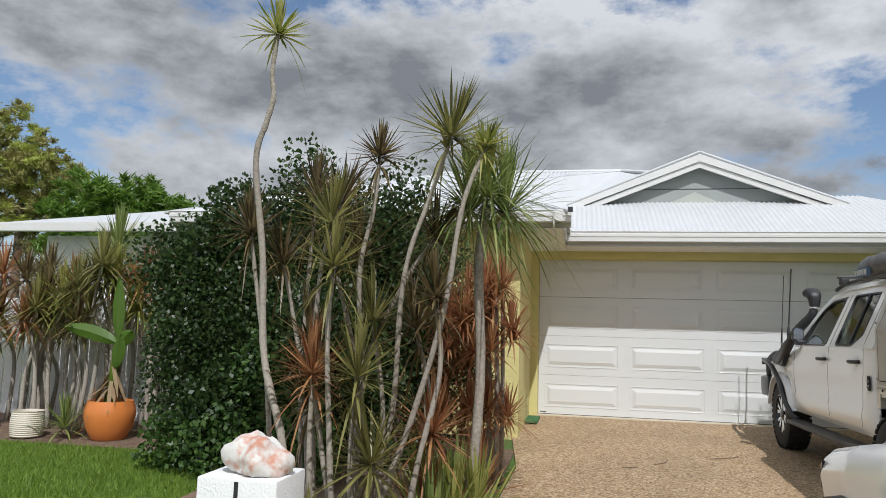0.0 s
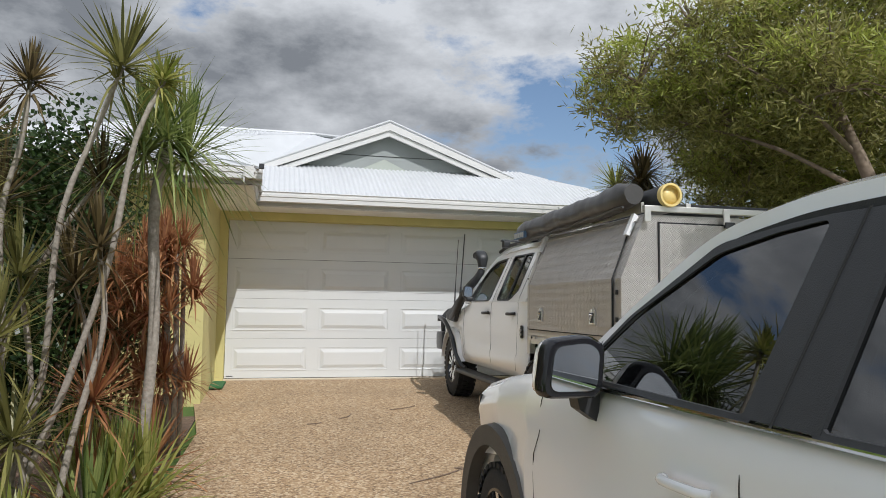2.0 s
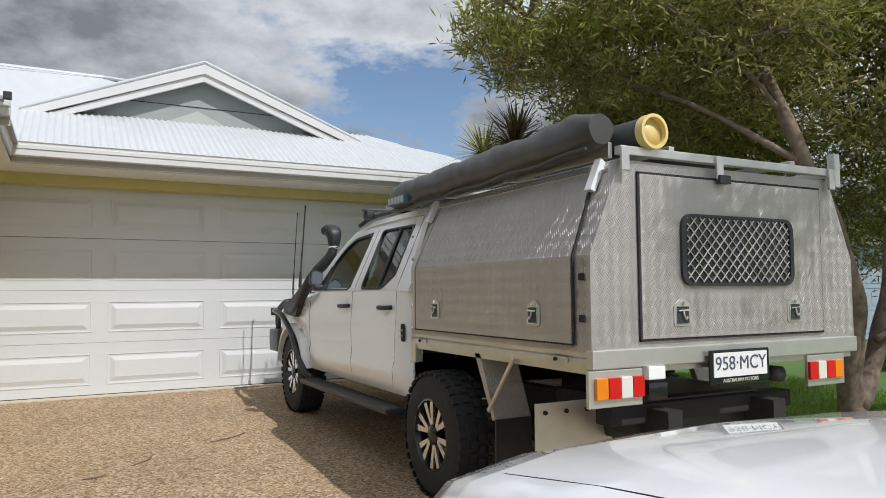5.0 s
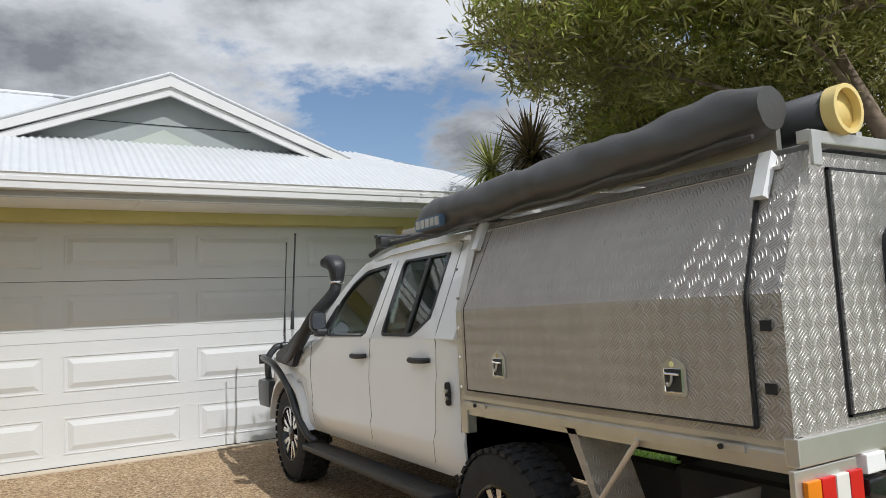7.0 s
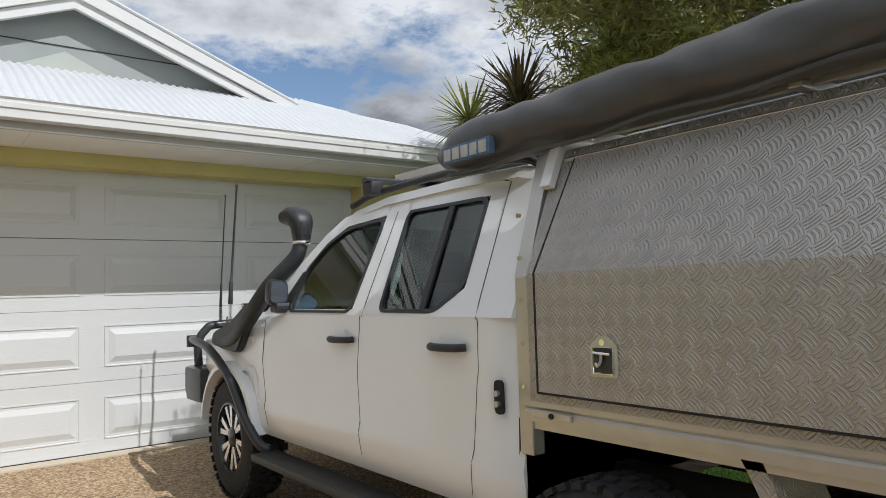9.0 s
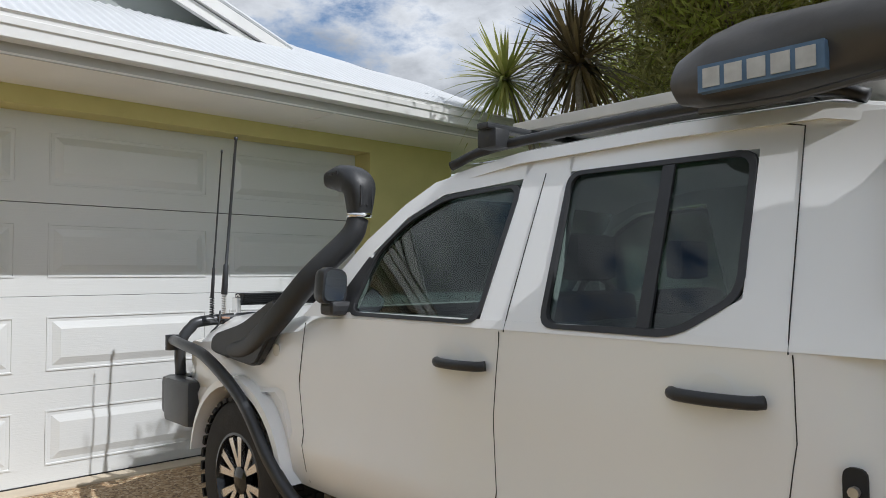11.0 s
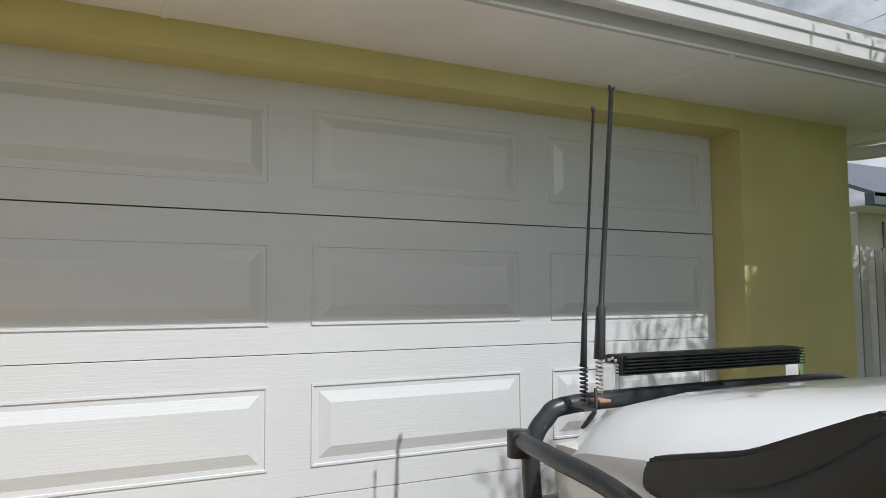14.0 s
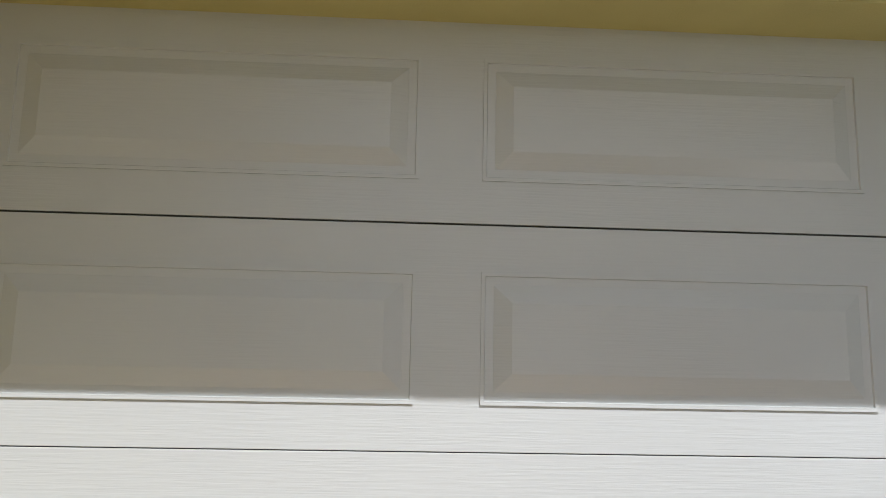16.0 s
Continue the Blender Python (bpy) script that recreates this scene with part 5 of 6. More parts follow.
cprof = ((4.44, 0.50, 0.60), (4.40, 0.62, 0.72), (4.30, 0.695, 0.80), (4.05, 0.76, 0.87), (3.62, 0.835, 0.915), (3.2, 0.885, 0.93), (2.9, 0.905, 0.93), (2.6, 0.915, 0.93), (0.4, 0.945, 0.93), (0.0, 0.93, 0.90), (-0.14, 0.85, 0.84))
ys2 = sorted({p[0] for p in cprof} | {KF[0] + 0.46 * math.cos(math.pi * k / 16) for k in range(17)} | {KR[0] + 0.46 * math.cos(math.pi * k / 16) for k in range(17)} | {0.2 * k for k in range(1, 22)}, reverse=True)
bm = B()
rings = []
for y in ys2:
    zt, w = interp(y, cprof)
    zb = max(arch(y, -0.06, (KF[0], 0.12), 0.41), arch(y, -0.06, (KR[0], 0.04), 0.41))
    rings.append(car_ring(y, min(zb, zt - 0.2), zt, w, 0.06 * min(1.0, max(0.0, (y - 2.95) / 0.45))))
loft(bm, rings)
cbody = part("body", bm, M_CARWHITE, car, "glossy white painted body", 55)
for s in (-1, 1):
    for hub in ((KF[0], 0.12), (KR[0], 0.04)):
        bm = B()
        arc = [(hub[0] + math.cos(a), hub[1] + math.sin(a)) for a in (math.pi * (k / 20) for k in range(-1, 22))]
        loft(bm, [[(CX + s * (CWD + 0.02), hub[0] + (y - hub[0]) * r, hub[1] + (z - hub[1]) * r) for r in (0.50, 0.41)] + [(CX + s * (CWD - 0.04), hub[0] + (y - hub[0]) * r, hub[1] + (z - hub[1]) * r) for r in (0.405, 0.51)] for y, z in arc])
        part("arch_cladding", bm, M_CLAD, car, "grey-black plastic arch cladding", 40)
        wheel("wheel", CX + s * 0.80, (hub[0], ground_z(hub[0]) + KW), KW, s, car, 0.24, 5, 0.22)
    part("sill_cladding", box(B(), CX + s * 0.91 - 0.03, CX + s * 0.91 + 0.03, 1.45, 3.1, -0.12, 0.02, 0.015), M_PLASTIC, car)
    GF = rounded([(2.74, 0.93), (1.86, 0.925), (1.785, 1.345), (1.95, 1.33), (2.16, 1.295), (2.486, 1.128)], 0.03)
    GR = rounded([(1.652, 0.926), (0.75, 0.94), (0.62, 1.26), (0.9, 1.325), (1.48, 1.345), (1.597, 1.345)], 0.03)
    for poly in (GF, GR):
        part("side_window", side_plate(B(), poly, CX, car_hw, s, 0.006, -0.006), M_PRIVACY, car, "dark reflective side glass")
        part("window_seal", ring_frame(B(), poly, 0.028, CX, car_hw, s, 0.02, 0.003), M_PLASTIC, car)
    part("b_pillar", side_plate(B(), [(1.87, 0.92), (1.645, 0.92), (1.588, 1.355), (1.783, 1.355)], CX, car_hw, s, 0.05, 0.004), M_PLASTIC, car, "satin black pillar")
    part("pillar_gap", side_plate(B(), [(1.78, 0.91), (1.774, 0.91), (1.688, 1.36), (1.694, 1.36)], CX, car_hw, s, 0.006, 0.006), M_DARK, car)
    part("c_pillar", side_plate(B(), [(0.75, 0.93), (0.1, 0.93), (0.4, 1.34), (0.9, 1.375), (0.63, 1.26)], CX, car_hw, s, 0.05, 0.0), M_CARWHITE, car)
    bm = B()
    ap = bend([(2.86, 0.895), (2.66, 1.03), (2.43, 1.195), (2.2, 1.332), (1.95, 1.388), (1.7, 1.405), (1.2, 1.405), (0.6, 1.36), (0.2, 1.27)], 5)
    rings = []
    for p in ap:
        y, z = p
        h = car_hw(z)
        lean = min(1.0, max(0.0, (y - 2.15) / 0.3))
        rings.append([(CX + s * (h + 0.008), y, z - 0.03), (CX + s * (h + 0.004), y, z + 0.01), (CX + s * (h - 0.04 - 0.01 * lean), y, z + 0.028 + 0.025 * lean), (CX + s * (h - 0.11 - 0.02 * lean), y, z + 0.025 + 0.05 * lean), (CX + s * (h - 0.10), y, z - 0.03)])
    loft(bm, [[Vector((*q,)) for q in r] for r in rings])
    part("roof_rail_pillar", bm, M_CARWHITE, car, "white A-pillar and roof edge", 40)
    bm = B()
    rings = []
    for p in ap[2:-8]:
        y, z = p
        h = car_hw(z)
        rings.append([(CX + s * (h + 0.010), y, z - 0.075), (CX + s * (h + 0.010), y, z - 0.03), (CX + s * (h - 0.03), y, z - 0.03), (CX + s * (h - 0.03), y, z - 0.075)])
    loft(bm, rings)
    part("window_frame", bm, M_PLASTIC, car, "black window frame", 40)
    part("belt_trim", side_plate(B(), [(2.72, 0.899), (0.6, 0.915), (0.6, 0.924), (2.72, 0.908)], CX, car_hw, s, 0.02, 0.012), M_CHROME, car, "chrome belt moulding")
    part("sail_panel", side_plate(B(), [(2.82, 0.905), (2.70, 0.92), (2.62, 1.06), (2.66, 1.04)], CX, car_hw, s, 0.03, 0.003), M_GLOSSBLK, car)
    for path in (((3.0, 0.88), (3.1, 0.6), (3.08, 0.0)), ((1.776, 0.89), (1.87, 0.8), (1.91, 0.6), (1.89, 0.3), (1.85, 0.0))):
        seam(path, CX, car_body_hw, s, cbody, 0.0016)
    for hy in (2.06, 0.95):
        xh = CX + s * (CWD + 0.045)
        part("door_handle", tube(B(), bend([(xh - s * 0.03, hy - 0.1, 0.735), (xh - s * 0.008, hy - 0.07, 0.735), (xh - s * 0.008, hy + 0.07, 0.73), (xh - s * 0.03, hy + 0.1, 0.73)], 3), 0.013, 10), M_CARWHITE, cbody, "body-coloured door handle", 40)
    # mirror
    mxc = CX + s * 1.045
    prof3 = rounded([(-0.115, -0.085), (0.10, -0.085), (0.115, 0.06), (0.06, 0.09), (-0.09, 0.075)], 0.04, 4)
    bm = B()
    loft(bm, [[(mxc - s * a * 0.85 * k2, y, 0.975 + z * k2) for a, z in prof3] for y, k2 in ((2.50, 1.0), (2.53, 1.05), (2.58, 1.0), (2.63, 0.8), (2.655, 0.45))])
    mir = part("door_mirror", bm, M_CARWHITE, car, "white and black door mirror", 40)
    bm = B()
    loft(bm, [[(mxc - s * a * 0.85 * k2, y, 0.975 + z * k2) for a, z in prof3] for y, k2 in ((2.475, 0.97), (2.487, 1.06), (2.54, 1.07))])
    part("mirror_rim", bm, M_GLOSSBLK, mir, "black mirror rim", 40)
    bm = B()
    loft(bm, [[(mxc - s * a * 0.68, y, 0.975 + z * 0.80) for a, z in prof3] for y in (2.468, 2.474)])
    part("mirror_glass", bm, M_MIRROR, mir, "mirror glass")
    bm = B()
    prism(bm, [(CX + s * 0.93, 2.56, 0.80), (CX + s * 0.99, 2.56, 0.84), (CX + s * 1.01, 2.56, 0.92), (CX + s * 0.92, 2.56, 0.92)], (0, 0.07, 0))
    part("mirror_foot", bm, M_PLASTIC, mir, "black mirror foot")
bm = B()
rp = ((2.1, 1.365, 0.68), (1.7, 1.425, 0.70), (1.2, 1.43, 0.70), (0.6, 1.385, 0.68), (0.15, 1.28, 0.62))
loft(bm, [[(CX - w, y, z), (CX - w * 0.5, y, z + 0.03), (CX, y, z + 0.038), (CX + w * 0.5, y, z + 0.03), (CX + w, y, z), (CX, y, z - 0.03)] for y, z, w in rp])
part("roof", bm, M_CARWHITE, car, "", 40)
bm = B()
loft(bm, [[(CX - w, y, z), (CX - w * 0.5, y + 0.06 * k2, z + 0.012), (CX, y + 0.085 * k2, z + 0.016), (CX + w * 0.5, y + 0.06 * k2, z + 0.012), (CX + w, y, z), (CX + w, y, z - 0.006), (CX, y + 0.085 * k2, z + 0.01), (CX - w, y, z - 0.006)] for y, z, w, k2 in ((2.86, 0.905, 0.80, 5.0), (2.62, 1.065, 0.735, 4.0), (2.36, 1.235, 0.69, 2.8), (2.08, 1.362, 0.66, 1.2))])
part("windscreen", bm, M_PRIVACY, car, "", 40)
part("cowl", box(B(), CX - 0.45, CX + 0.45, 3.08, 3.2, 0.87, 0.905, 0.01), M_PLASTIC, car, "black cowl panel")
bm = B()
prism(bm, [(CX - 0.6, 0.1, 1.27), (CX + 0.6, 0.1, 1.27), (CX + 0.75, -0.1, 0.95), (CX - 0.75, -0.1, 0.95)], (0, 0.01, 0.01))
part("rear_window", bm, M_PRIVACY, car)
for s in (-1, 1):
    bm = B()
    hp = [(4.02, 0.71), (4.3, 0.64), (4.39, 0.55), (4.36, 0.48), (4.1, 0.58)]
    loft(bm, [[(CX + s * (interp(min(y, 4.41), cprof)[1] * k2 + 0.006), y, z) for y, z in hp] for k2 in (1.0, 0.86)])
    part("headlight", bm, M_GLOSSBLK, car, "dark headlight", 50)
    part("bonnet_gap", tube(B(), [(CX + s * (interp(y, cprof)[1] - 0.13), y, interp(y, cprof)[0] + 0.011) for y in (3.2, 3.4, 3.6, 3.8, 4.0, 4.15, 4.25)], 0.002, 4), M_DARK, cbody)
part("dashboard", box(B(), CX - 0.75, CX + 0.75, 2.7, 3.0, 0.6, 0.93, 0.05), M_SEAT, car)
for sx in (-0.36, 0.36):
    for sy in (1.75, 0.75):
        st = part("seat", box(B(), CX + sx - 0.24, CX + sx + 0.24, sy, sy + 0.15, 0.3, 1.02, 0.05), M_SEAT, car, "dark seat", 50)
        part("headrest", box(B(), CX + sx - 0.12, CX + sx + 0.12, sy + 0.02, sy + 0.11, 1.03, 1.19, 0.035), M_SEAT, st, "", 50)
bm = B()
tube(bm, [(CX + 0.36 + 0.17 * math.cos(a), 2.55 + 0.05 * math.sin(a), 0.9 + 0.16 * math.sin(a)) for a in (2 * math.pi * k / 20 for k in range(21))], 0.016, 8, False)
part("steering_wheel", bm, M_PLASTIC, car, "", 40)

# ---- plants ----
rnd = random.Random(7)


def leaf(bm, base, tip, width, sag=0.0, segs=3):
    """One strap leaf from base to tip, arched by sag, with a slight fold."""
    base, tip = Vector(base), Vector(tip)
    d = tip - base
    side = d.cross(Vector((0, 0, 1)))
    side = side.normalized() if side.length > 1e-4 else Vector((1, 0, 0))
    prev = None
    for i in range(segs + 1):
        t = i / segs
        p = base + d * t + Vector((0, 0, -sag * t * t))
        w = width * (0.55 + 0.9 * t) * (1 - t) ** 0.6 * 0.9 if i < segs else 0
        if i == segs:
            v = [bm.verts.new(p)]
        else:
            w = max(w, width * 0.25)
            v = [bm.verts.new(p - side * w), bm.verts.new(p + side * w)]
        if prev:
            if len(v) == 2:
                bm.faces.new((prev[0], prev[1], v[1], v[0]))
            else:
                bm.faces.new((prev[0], prev[1], v[0]))
        prev = v


def rosette(bm, c, n, length, width, sag, up=0.15, axis=(0, 0, 1)):
    c, axis = Vector(c), Vector(axis).normalized()
    for i in range(n):
        a = i * 2.399963 + rnd.uniform(-0.2, 0.2)
        el = math.asin(max(-0.75, min(0.99, up - 0.75 + 1.65 * (i + 0.5) / n)))
        d = Vector((math.cos(a) * math.cos(el), math.sin(a) * math.cos(el), math.sin(el)))
        d = Vector((0, 0, 1)).rotation_difference(axis) @ d
        L = length * rnd.uniform(0.75, 1.1)
        leaf(bm, c + d * 0.02, c + d * L, width * rnd.uniform(0.8, 1.2), sag * L * max(0.1, 1 - el) * rnd.uniform(0.5, 1.3))


def g(x, y):
    return (x, y, ground_z(y) - 0.03)


pl = thing("tall_cordyline", g(-1.18, 4.8), "tall thin cordyline with a single spiky leaf head", "cordyline")
cur = bend([g(-1.08, 4.8), (-1.2, 4.8, 0.5), (-1.36, 4.8, 1.05), (-1.41, 4.8, 1.7), (-1.50, 4.8, 2.35), (-1.44, 4.8, 2.62), (-1.40, 4.8, 2.8), (-1.42, 4.8, 2.98), (-1.393, 4.8, 3.24)], 6)
part("stem", tube(B(), cur, [0.027 - 0.012 * i / len(cur) + 0.0015 * math.sin(i * 2) for i in range(len(cur))], 9), M_STEM, pl, "slender curving ringed stem", 50)
bm = B()
rosette(bm, cur[-1], 62, 0.29, 0.016, 0.1, 0.6)
rosette(bm, cur[-1], 10, 0.27, 0.014, 0.7, 0.1)
part("leaf_head", bm, M_LEAF_YELLOW, pl)
CORD = [
    ("stem_a", [g(-0.55, 4.85), (-0.62, 4.85, 0.2), (-0.5, 4.85, 0.7), (-0.47, 4.85, 1.4), (-0.42, 4.85, 1.75), (-0.3, 4.85, 2.1), (-0.17, 4.85, 2.5)], M_LEAF_CORD, 0.44),
    ("stem_b", [g(-0.6, 4.7), (-0.5, 4.7, 0.25), (-0.34, 4.7, 0.7), (-0.16, 4.7, 1.35), (-0.08, 4.7, 1.9), (-0.02, 4.7, 2.15), (0.08, 4.72, 2.4)], M_LEAF_YELLOW, 0.2),
    ("stem_c", [g(-0.82, 4.9), (-0.98, 4.9, 0.5), (-1.06, 4.9, 1.0), (-1.04, 4.9, 1.6), (-0.98, 4.9, 1.94)], M_LEAF_CORD, 0.42),
    ("stem_d", [g(-0.8, 5.0), (-0.75, 5.0, 0.8), (-0.8, 5.0, 1.6), (-0.72, 5.0, 2.05), (-0.69, 5.0, 2.42)], M_LEAF_DARK, 0.26),
    ("stem_e", [g(-0.75, 4.6), (-0.82, 4.6, 0.6), (-0.86, 4.6, 1.2), (-0.84, 4.6, 1.62)], M_LEAF_CORD, 0.36),
    ("stem_f", [g(-0.62, 4.6), (-0.68, 4.6, 0.4), (-0.66, 4.6, 0.95)], M_LEAF_CORD, 0.42),
    ("stem_g", [g(-0.4, 4.7), (-0.3, 4.7, 0.4), (-0.18, 4.75, 1.0), (-0.22, 4.75, 1.45)], M_LEAF_DARK, 0.34),
    ("stem_h", [g(-0.55, 4.65), (-0.5, 4.65, 0.2), (-0.55, 4.6, 0.45)], M_LEAF_CORD, 0.44),
    ("stem_i", [g(-1.3, 5.6), (-1.4, 5.6, 0.8), (-1.55, 5.6, 1.5), (-1.62, 5.6, 1.75)], M_LEAF_DARK, 0.42),
    ("stem_j", [g(-1.0, 5.5), (-0.95, 5.5, 0.9), (-1.2, 5.5, 1.9), (-1.12, 5.5, 2.2)], M_LEAF_DARK, 0.40),
    ("stem_k", [g(-1.5, 5.4), (-1.6, 5.4, 0.8), (-1.75, 5.4, 1.65), (-1.8, 5.4, 1.95)], M_LEAF_DARK, 0.42),
    ("stem_l", [g(-0.9, 5.3), (-0.85, 5.3, 0.9), (-0.55, 5.3, 1.6), (-0.35, 5.3, 1.9)], M_LEAF_DARK, 0.42),
    ("stem_m", [g(-0.95, 4.75), (-1.0, 4.75, 0.5), (-1.0, 4.75, 0.95)], M_LEAF_RED, 0.40),
    ("stem_o", [g(-0.35, 5.1), (-0.3, 5.1, 0.7), (-0.42, 5.1, 1.25)], M_LEAF_DARK, 0.45),
    ("stem_p", [g(-0.7, 5.2), (-0.65, 5.2, 0.6), (-0.75, 5.2, 1.3)], M_LEAF_CORD, 0.45),
    ("stem_q", [g(-1.1, 5.1), (-1.1, 5.1, 0.4), (-1.15, 5.1, 0.75)], M_LEAF_DARK, 0.45),
    ("stem_r", [g(-0.9, 5.4), (-0.9, 5.4, 1.0), (-0.95, 5.4, 1.75)], M_LEAF_DARK, 0.45),
    ("stem_s", [g(-0.3, 4.9), (-0.28, 4.9, 0.3), (-0.25, 4.9, 0.6)], M_LEAF_RED, 0.42),
    ("stem_t", [g(-1.45, 5.8), (-1.5, 5.8, 1.0), (-1.45, 5.8, 2.3)], M_LEAF_DARK, 0.42),
    ("stem_n", [g(-1.2, 5.2), (-1.15, 5.2, 0.6), (-1.2, 5.2, 1.15)], M_LEAF_DARK, 0.42),
]
for _, pts, m, ln in CORD:
    b = pts[0]
    root = thing("cordyline", b, "cordyline with bronze-green spiky heads on bare stems", "cordyline", "cordylines beside the driveway")
    cur = bend(pts, 5)
    k = len(cur)
    part("stem", tube(B(), cur, [(0.021 + 0.0018 * math.sin(i * 1.9)) * (1 - 0.35 * i / k) for i in range(k)], 8), M_STEM, root, "ringed grey-brown stem", 50)
    bm = B()
    rosette(bm, cur[-1], 95, ln * 0.98, 0.015, 0.13, 0.55, cur[-1] - cur[-2])
    rosette(bm, cur[-2], 26, ln * 0.85, 0.012, 0.6, 0.1, cur[-1] - cur[-2])
    part("leaf_head", bm, m, root)
# ponytail palm with drooping tuft
pony = thing("ponytail_palm", g(0.0, 5.4), "ponytail palm with drooping green strap leaves", "palm")
part("stem", tube(B(), bend([g(-0.1, 5.4), (-0.02, 5.4, 0.9), (-0.05, 5.4, 1.7), (0.0, 5.4, 2.15)], 4), 0.035, 8), M_STEM, pony, "", 50)
bm = B()
for c in ((0.0, 5.4, 2.2), (0.12, 5.5, 2.1), (-0.12, 5.35, 2.1)):
    rosette(bm, c, 190, 0.64, 0.012, 0.6, 0.5)
part("leaf_head", bm, M_LEAF_PONY, pony)
# russet clump beside the driveway
rus = thing("russet_cordyline", g(-0.12, 7.2), "russet brown cordyline clump in a terracotta pot", "cordyline")
bm = B()
for i in range(46):
    c = (-0.24 + rnd.uniform(-0.4, 0.3), 7.2 + rnd.uniform(-0.3, 0.3), rnd.uniform(0.3, 1.72))
    rosette(bm, c, 60, 0.35, 0.013, 0.3, 0.4)
part("leaf_head", bm, M_LEAF_RED, rus)
for i in range(5):
    x, y = -0.12 + rnd.uniform(-0.12, 0.12), 7.2 + rnd.uniform(-0.12, 0.12)
    part("stem", tube(B(), [g(x, y), (x * 1.1, y, 0.8), (x * 1.4, y, 1.6)], 0.02, 7), M_STEM, rus, "", 50)


def pot(name, x, y, h, r, material, label, belly=1.12, ribs=0):
    z = ground_z(y) - 0.012
    prof = [(r * 0.72, 0), (r * 0.76, 0.01), (r * 0.95 * belly * 0.95, h * 0.3), (r * belly, h * 0.6), (r * belly * 0.99, h * 0.8), (r, h * 0.96), (r * 0.99, h), (r * 0.9, h), (r * 0.86, h * 0.9), (0.01, h * 0.88)]
    if ribs:
        prof = [(a, b) for a, b in prof[:2]] + [(r * (0.95 + 0.08 * math.sin(math.pi * k / 24)) + 0.006 * (k % 2), h * (0.05 + 0.9 * k / 24)) for k in range(25)] + prof[6:]
    t = thing(name, (x, y, z), label, "plant pot")
    part("pot_body", lathe(B(), prof, (x, y, z), "z", 40), material, t, "", 45)
    part("soil", lathe(B(), [(r * 0.87, h * 0.9), (0.01, h * 0.92)], (x, y, z), "z", 24), M_MULCH, t)
    return t


pot("orange_pot", -4.82, 8.15, 0.45, 0.255, M_TERRA, "glossy orange round pot on the mulch")
pot("cream_pot", -5.76, 7.95, 0.31, 0.175, M_POTCREAM, "cream ribbed ceramic pot on the mulch", 1.1, 1)
pot("grey_pot", -6.75, 8.1, 0.4, 0.25, M_PLASTIC, "dark grey pot on the mulch")
pot("terracotta_pot", -0.3, 7.6, 0.42, 0.24, M_POTBROWN, "worn square-shouldered terracotta pot beside the driveway", 0.95)
# banana-like plant in the orange pot
ban = thing("potted_banana_plant", (-4.85, 8.15, ground_z(8.15) + 0.4), "young banana plant with broad leaves and dry skirts", "plant")
part("stem", tube(B(), [(-4.85, 8.15, 0.3), (-4.8, 8.15, 0.8), (-4.76, 8.15, 1.1)], [0.06, 0.05, 0.035], 10), M_LEAF_LIME, ban, "", 50)


def broad(bm, base, tip, width, sag):
    base, tip = Vector(base), Vector(tip)
    d = tip - base
    s = d.cross(Vector((0.2, -1, 0.1))).normalized()
    prev = None
    for i in range(9):
        t = i / 8
        w = width * math.sin(math.pi * (0.06 + 0.92 * t)) ** 0.7
        p = base + d * t + Vector((0, 0, -sag * t * t))
        v = [bm.verts.new(p - s * w + Vector((0, 0.03, 0))), bm.verts.new(p), bm.verts.new(p + s * w + Vector((0, 0.03, 0)))]
        if prev:
            bm.faces.new((prev[0], prev[1], v[1], v[0]))
            bm.faces.new((prev[1], prev[2], v[2], v[1]))
        prev = v


for base, tip, w, sag in (((-4.78, 8.1, 1.05), (-4.82, 8.1, 1.78), 0.075, 0), ((-4.78, 8.1, 1.0), (-5.45, 8.0, 1.3), 0.09, 0.12), ((-4.75, 8.1, 0.95), (-4.55, 8.05, 1.25), 0.09, 0.1), ((-4.77, 8.08, 0.7), (-4.7, 8.05, 1.1), 0.08, 0)):
    bm = B()
    broad(bm, base, tip, w, sag)
    part("broad_leaf", bm, M_LEAF_LIME, ban)
bm = B()
for i in range(24):
    a = rnd.uniform(0, 6.3)
    leaf(bm, (-4.82, 8.13, rnd.uniform(0.5, 0.8)), (-4.82 + 0.3 * math.cos(a), 8.13 + 0.3 * math.sin(a), rnd.uniform(0.1, 0.5)), 0.04, 0.1)
part("dry_skirt", bm, M_DRY, ban, "dry brown hanging leaves")
# left-hand thicket of cordylines
for i in range(40):
    x, y = rnd.uniform(-7.6, -4.3), rnd.uniform(8.3, 9.1)
    if 8.3 < y < 8.4 and -5.2 < x < -4.5:
        y += 0.4
    h = rnd.uniform(1.05, 2.0)
    root = thing("garden_cordyline", g(x, y), "thin-stemmed cordyline with orange-green leaf tuft", "cordyline", "cordylines along the garden fence")
    cur = bend([g(x, y), (x + rnd.uniform(-.12, .12), y, h * 0.45), (x + rnd.uniform(-.15, .15), y, h * 0.75), (x + rnd.uniform(-.2, .2), y - 0.05, h)], 4)
    part("stem", tube(B(), cur, [0.03 * (1 - 0.4 * k / len(cur)) for k in range(len(cur))], 7), M_STEM, root, "grey bare stem", 50)
    bm = B()
    rosette(bm, cur[-1], 100, 0.5, 0.018, 0.35, 0.35)
    part("leaf_head", bm, (M_LEAF_YELLOW, M_LEAF_RED, M_LEAF_CORD, M_LEAF_DARK)[i % 4], root)
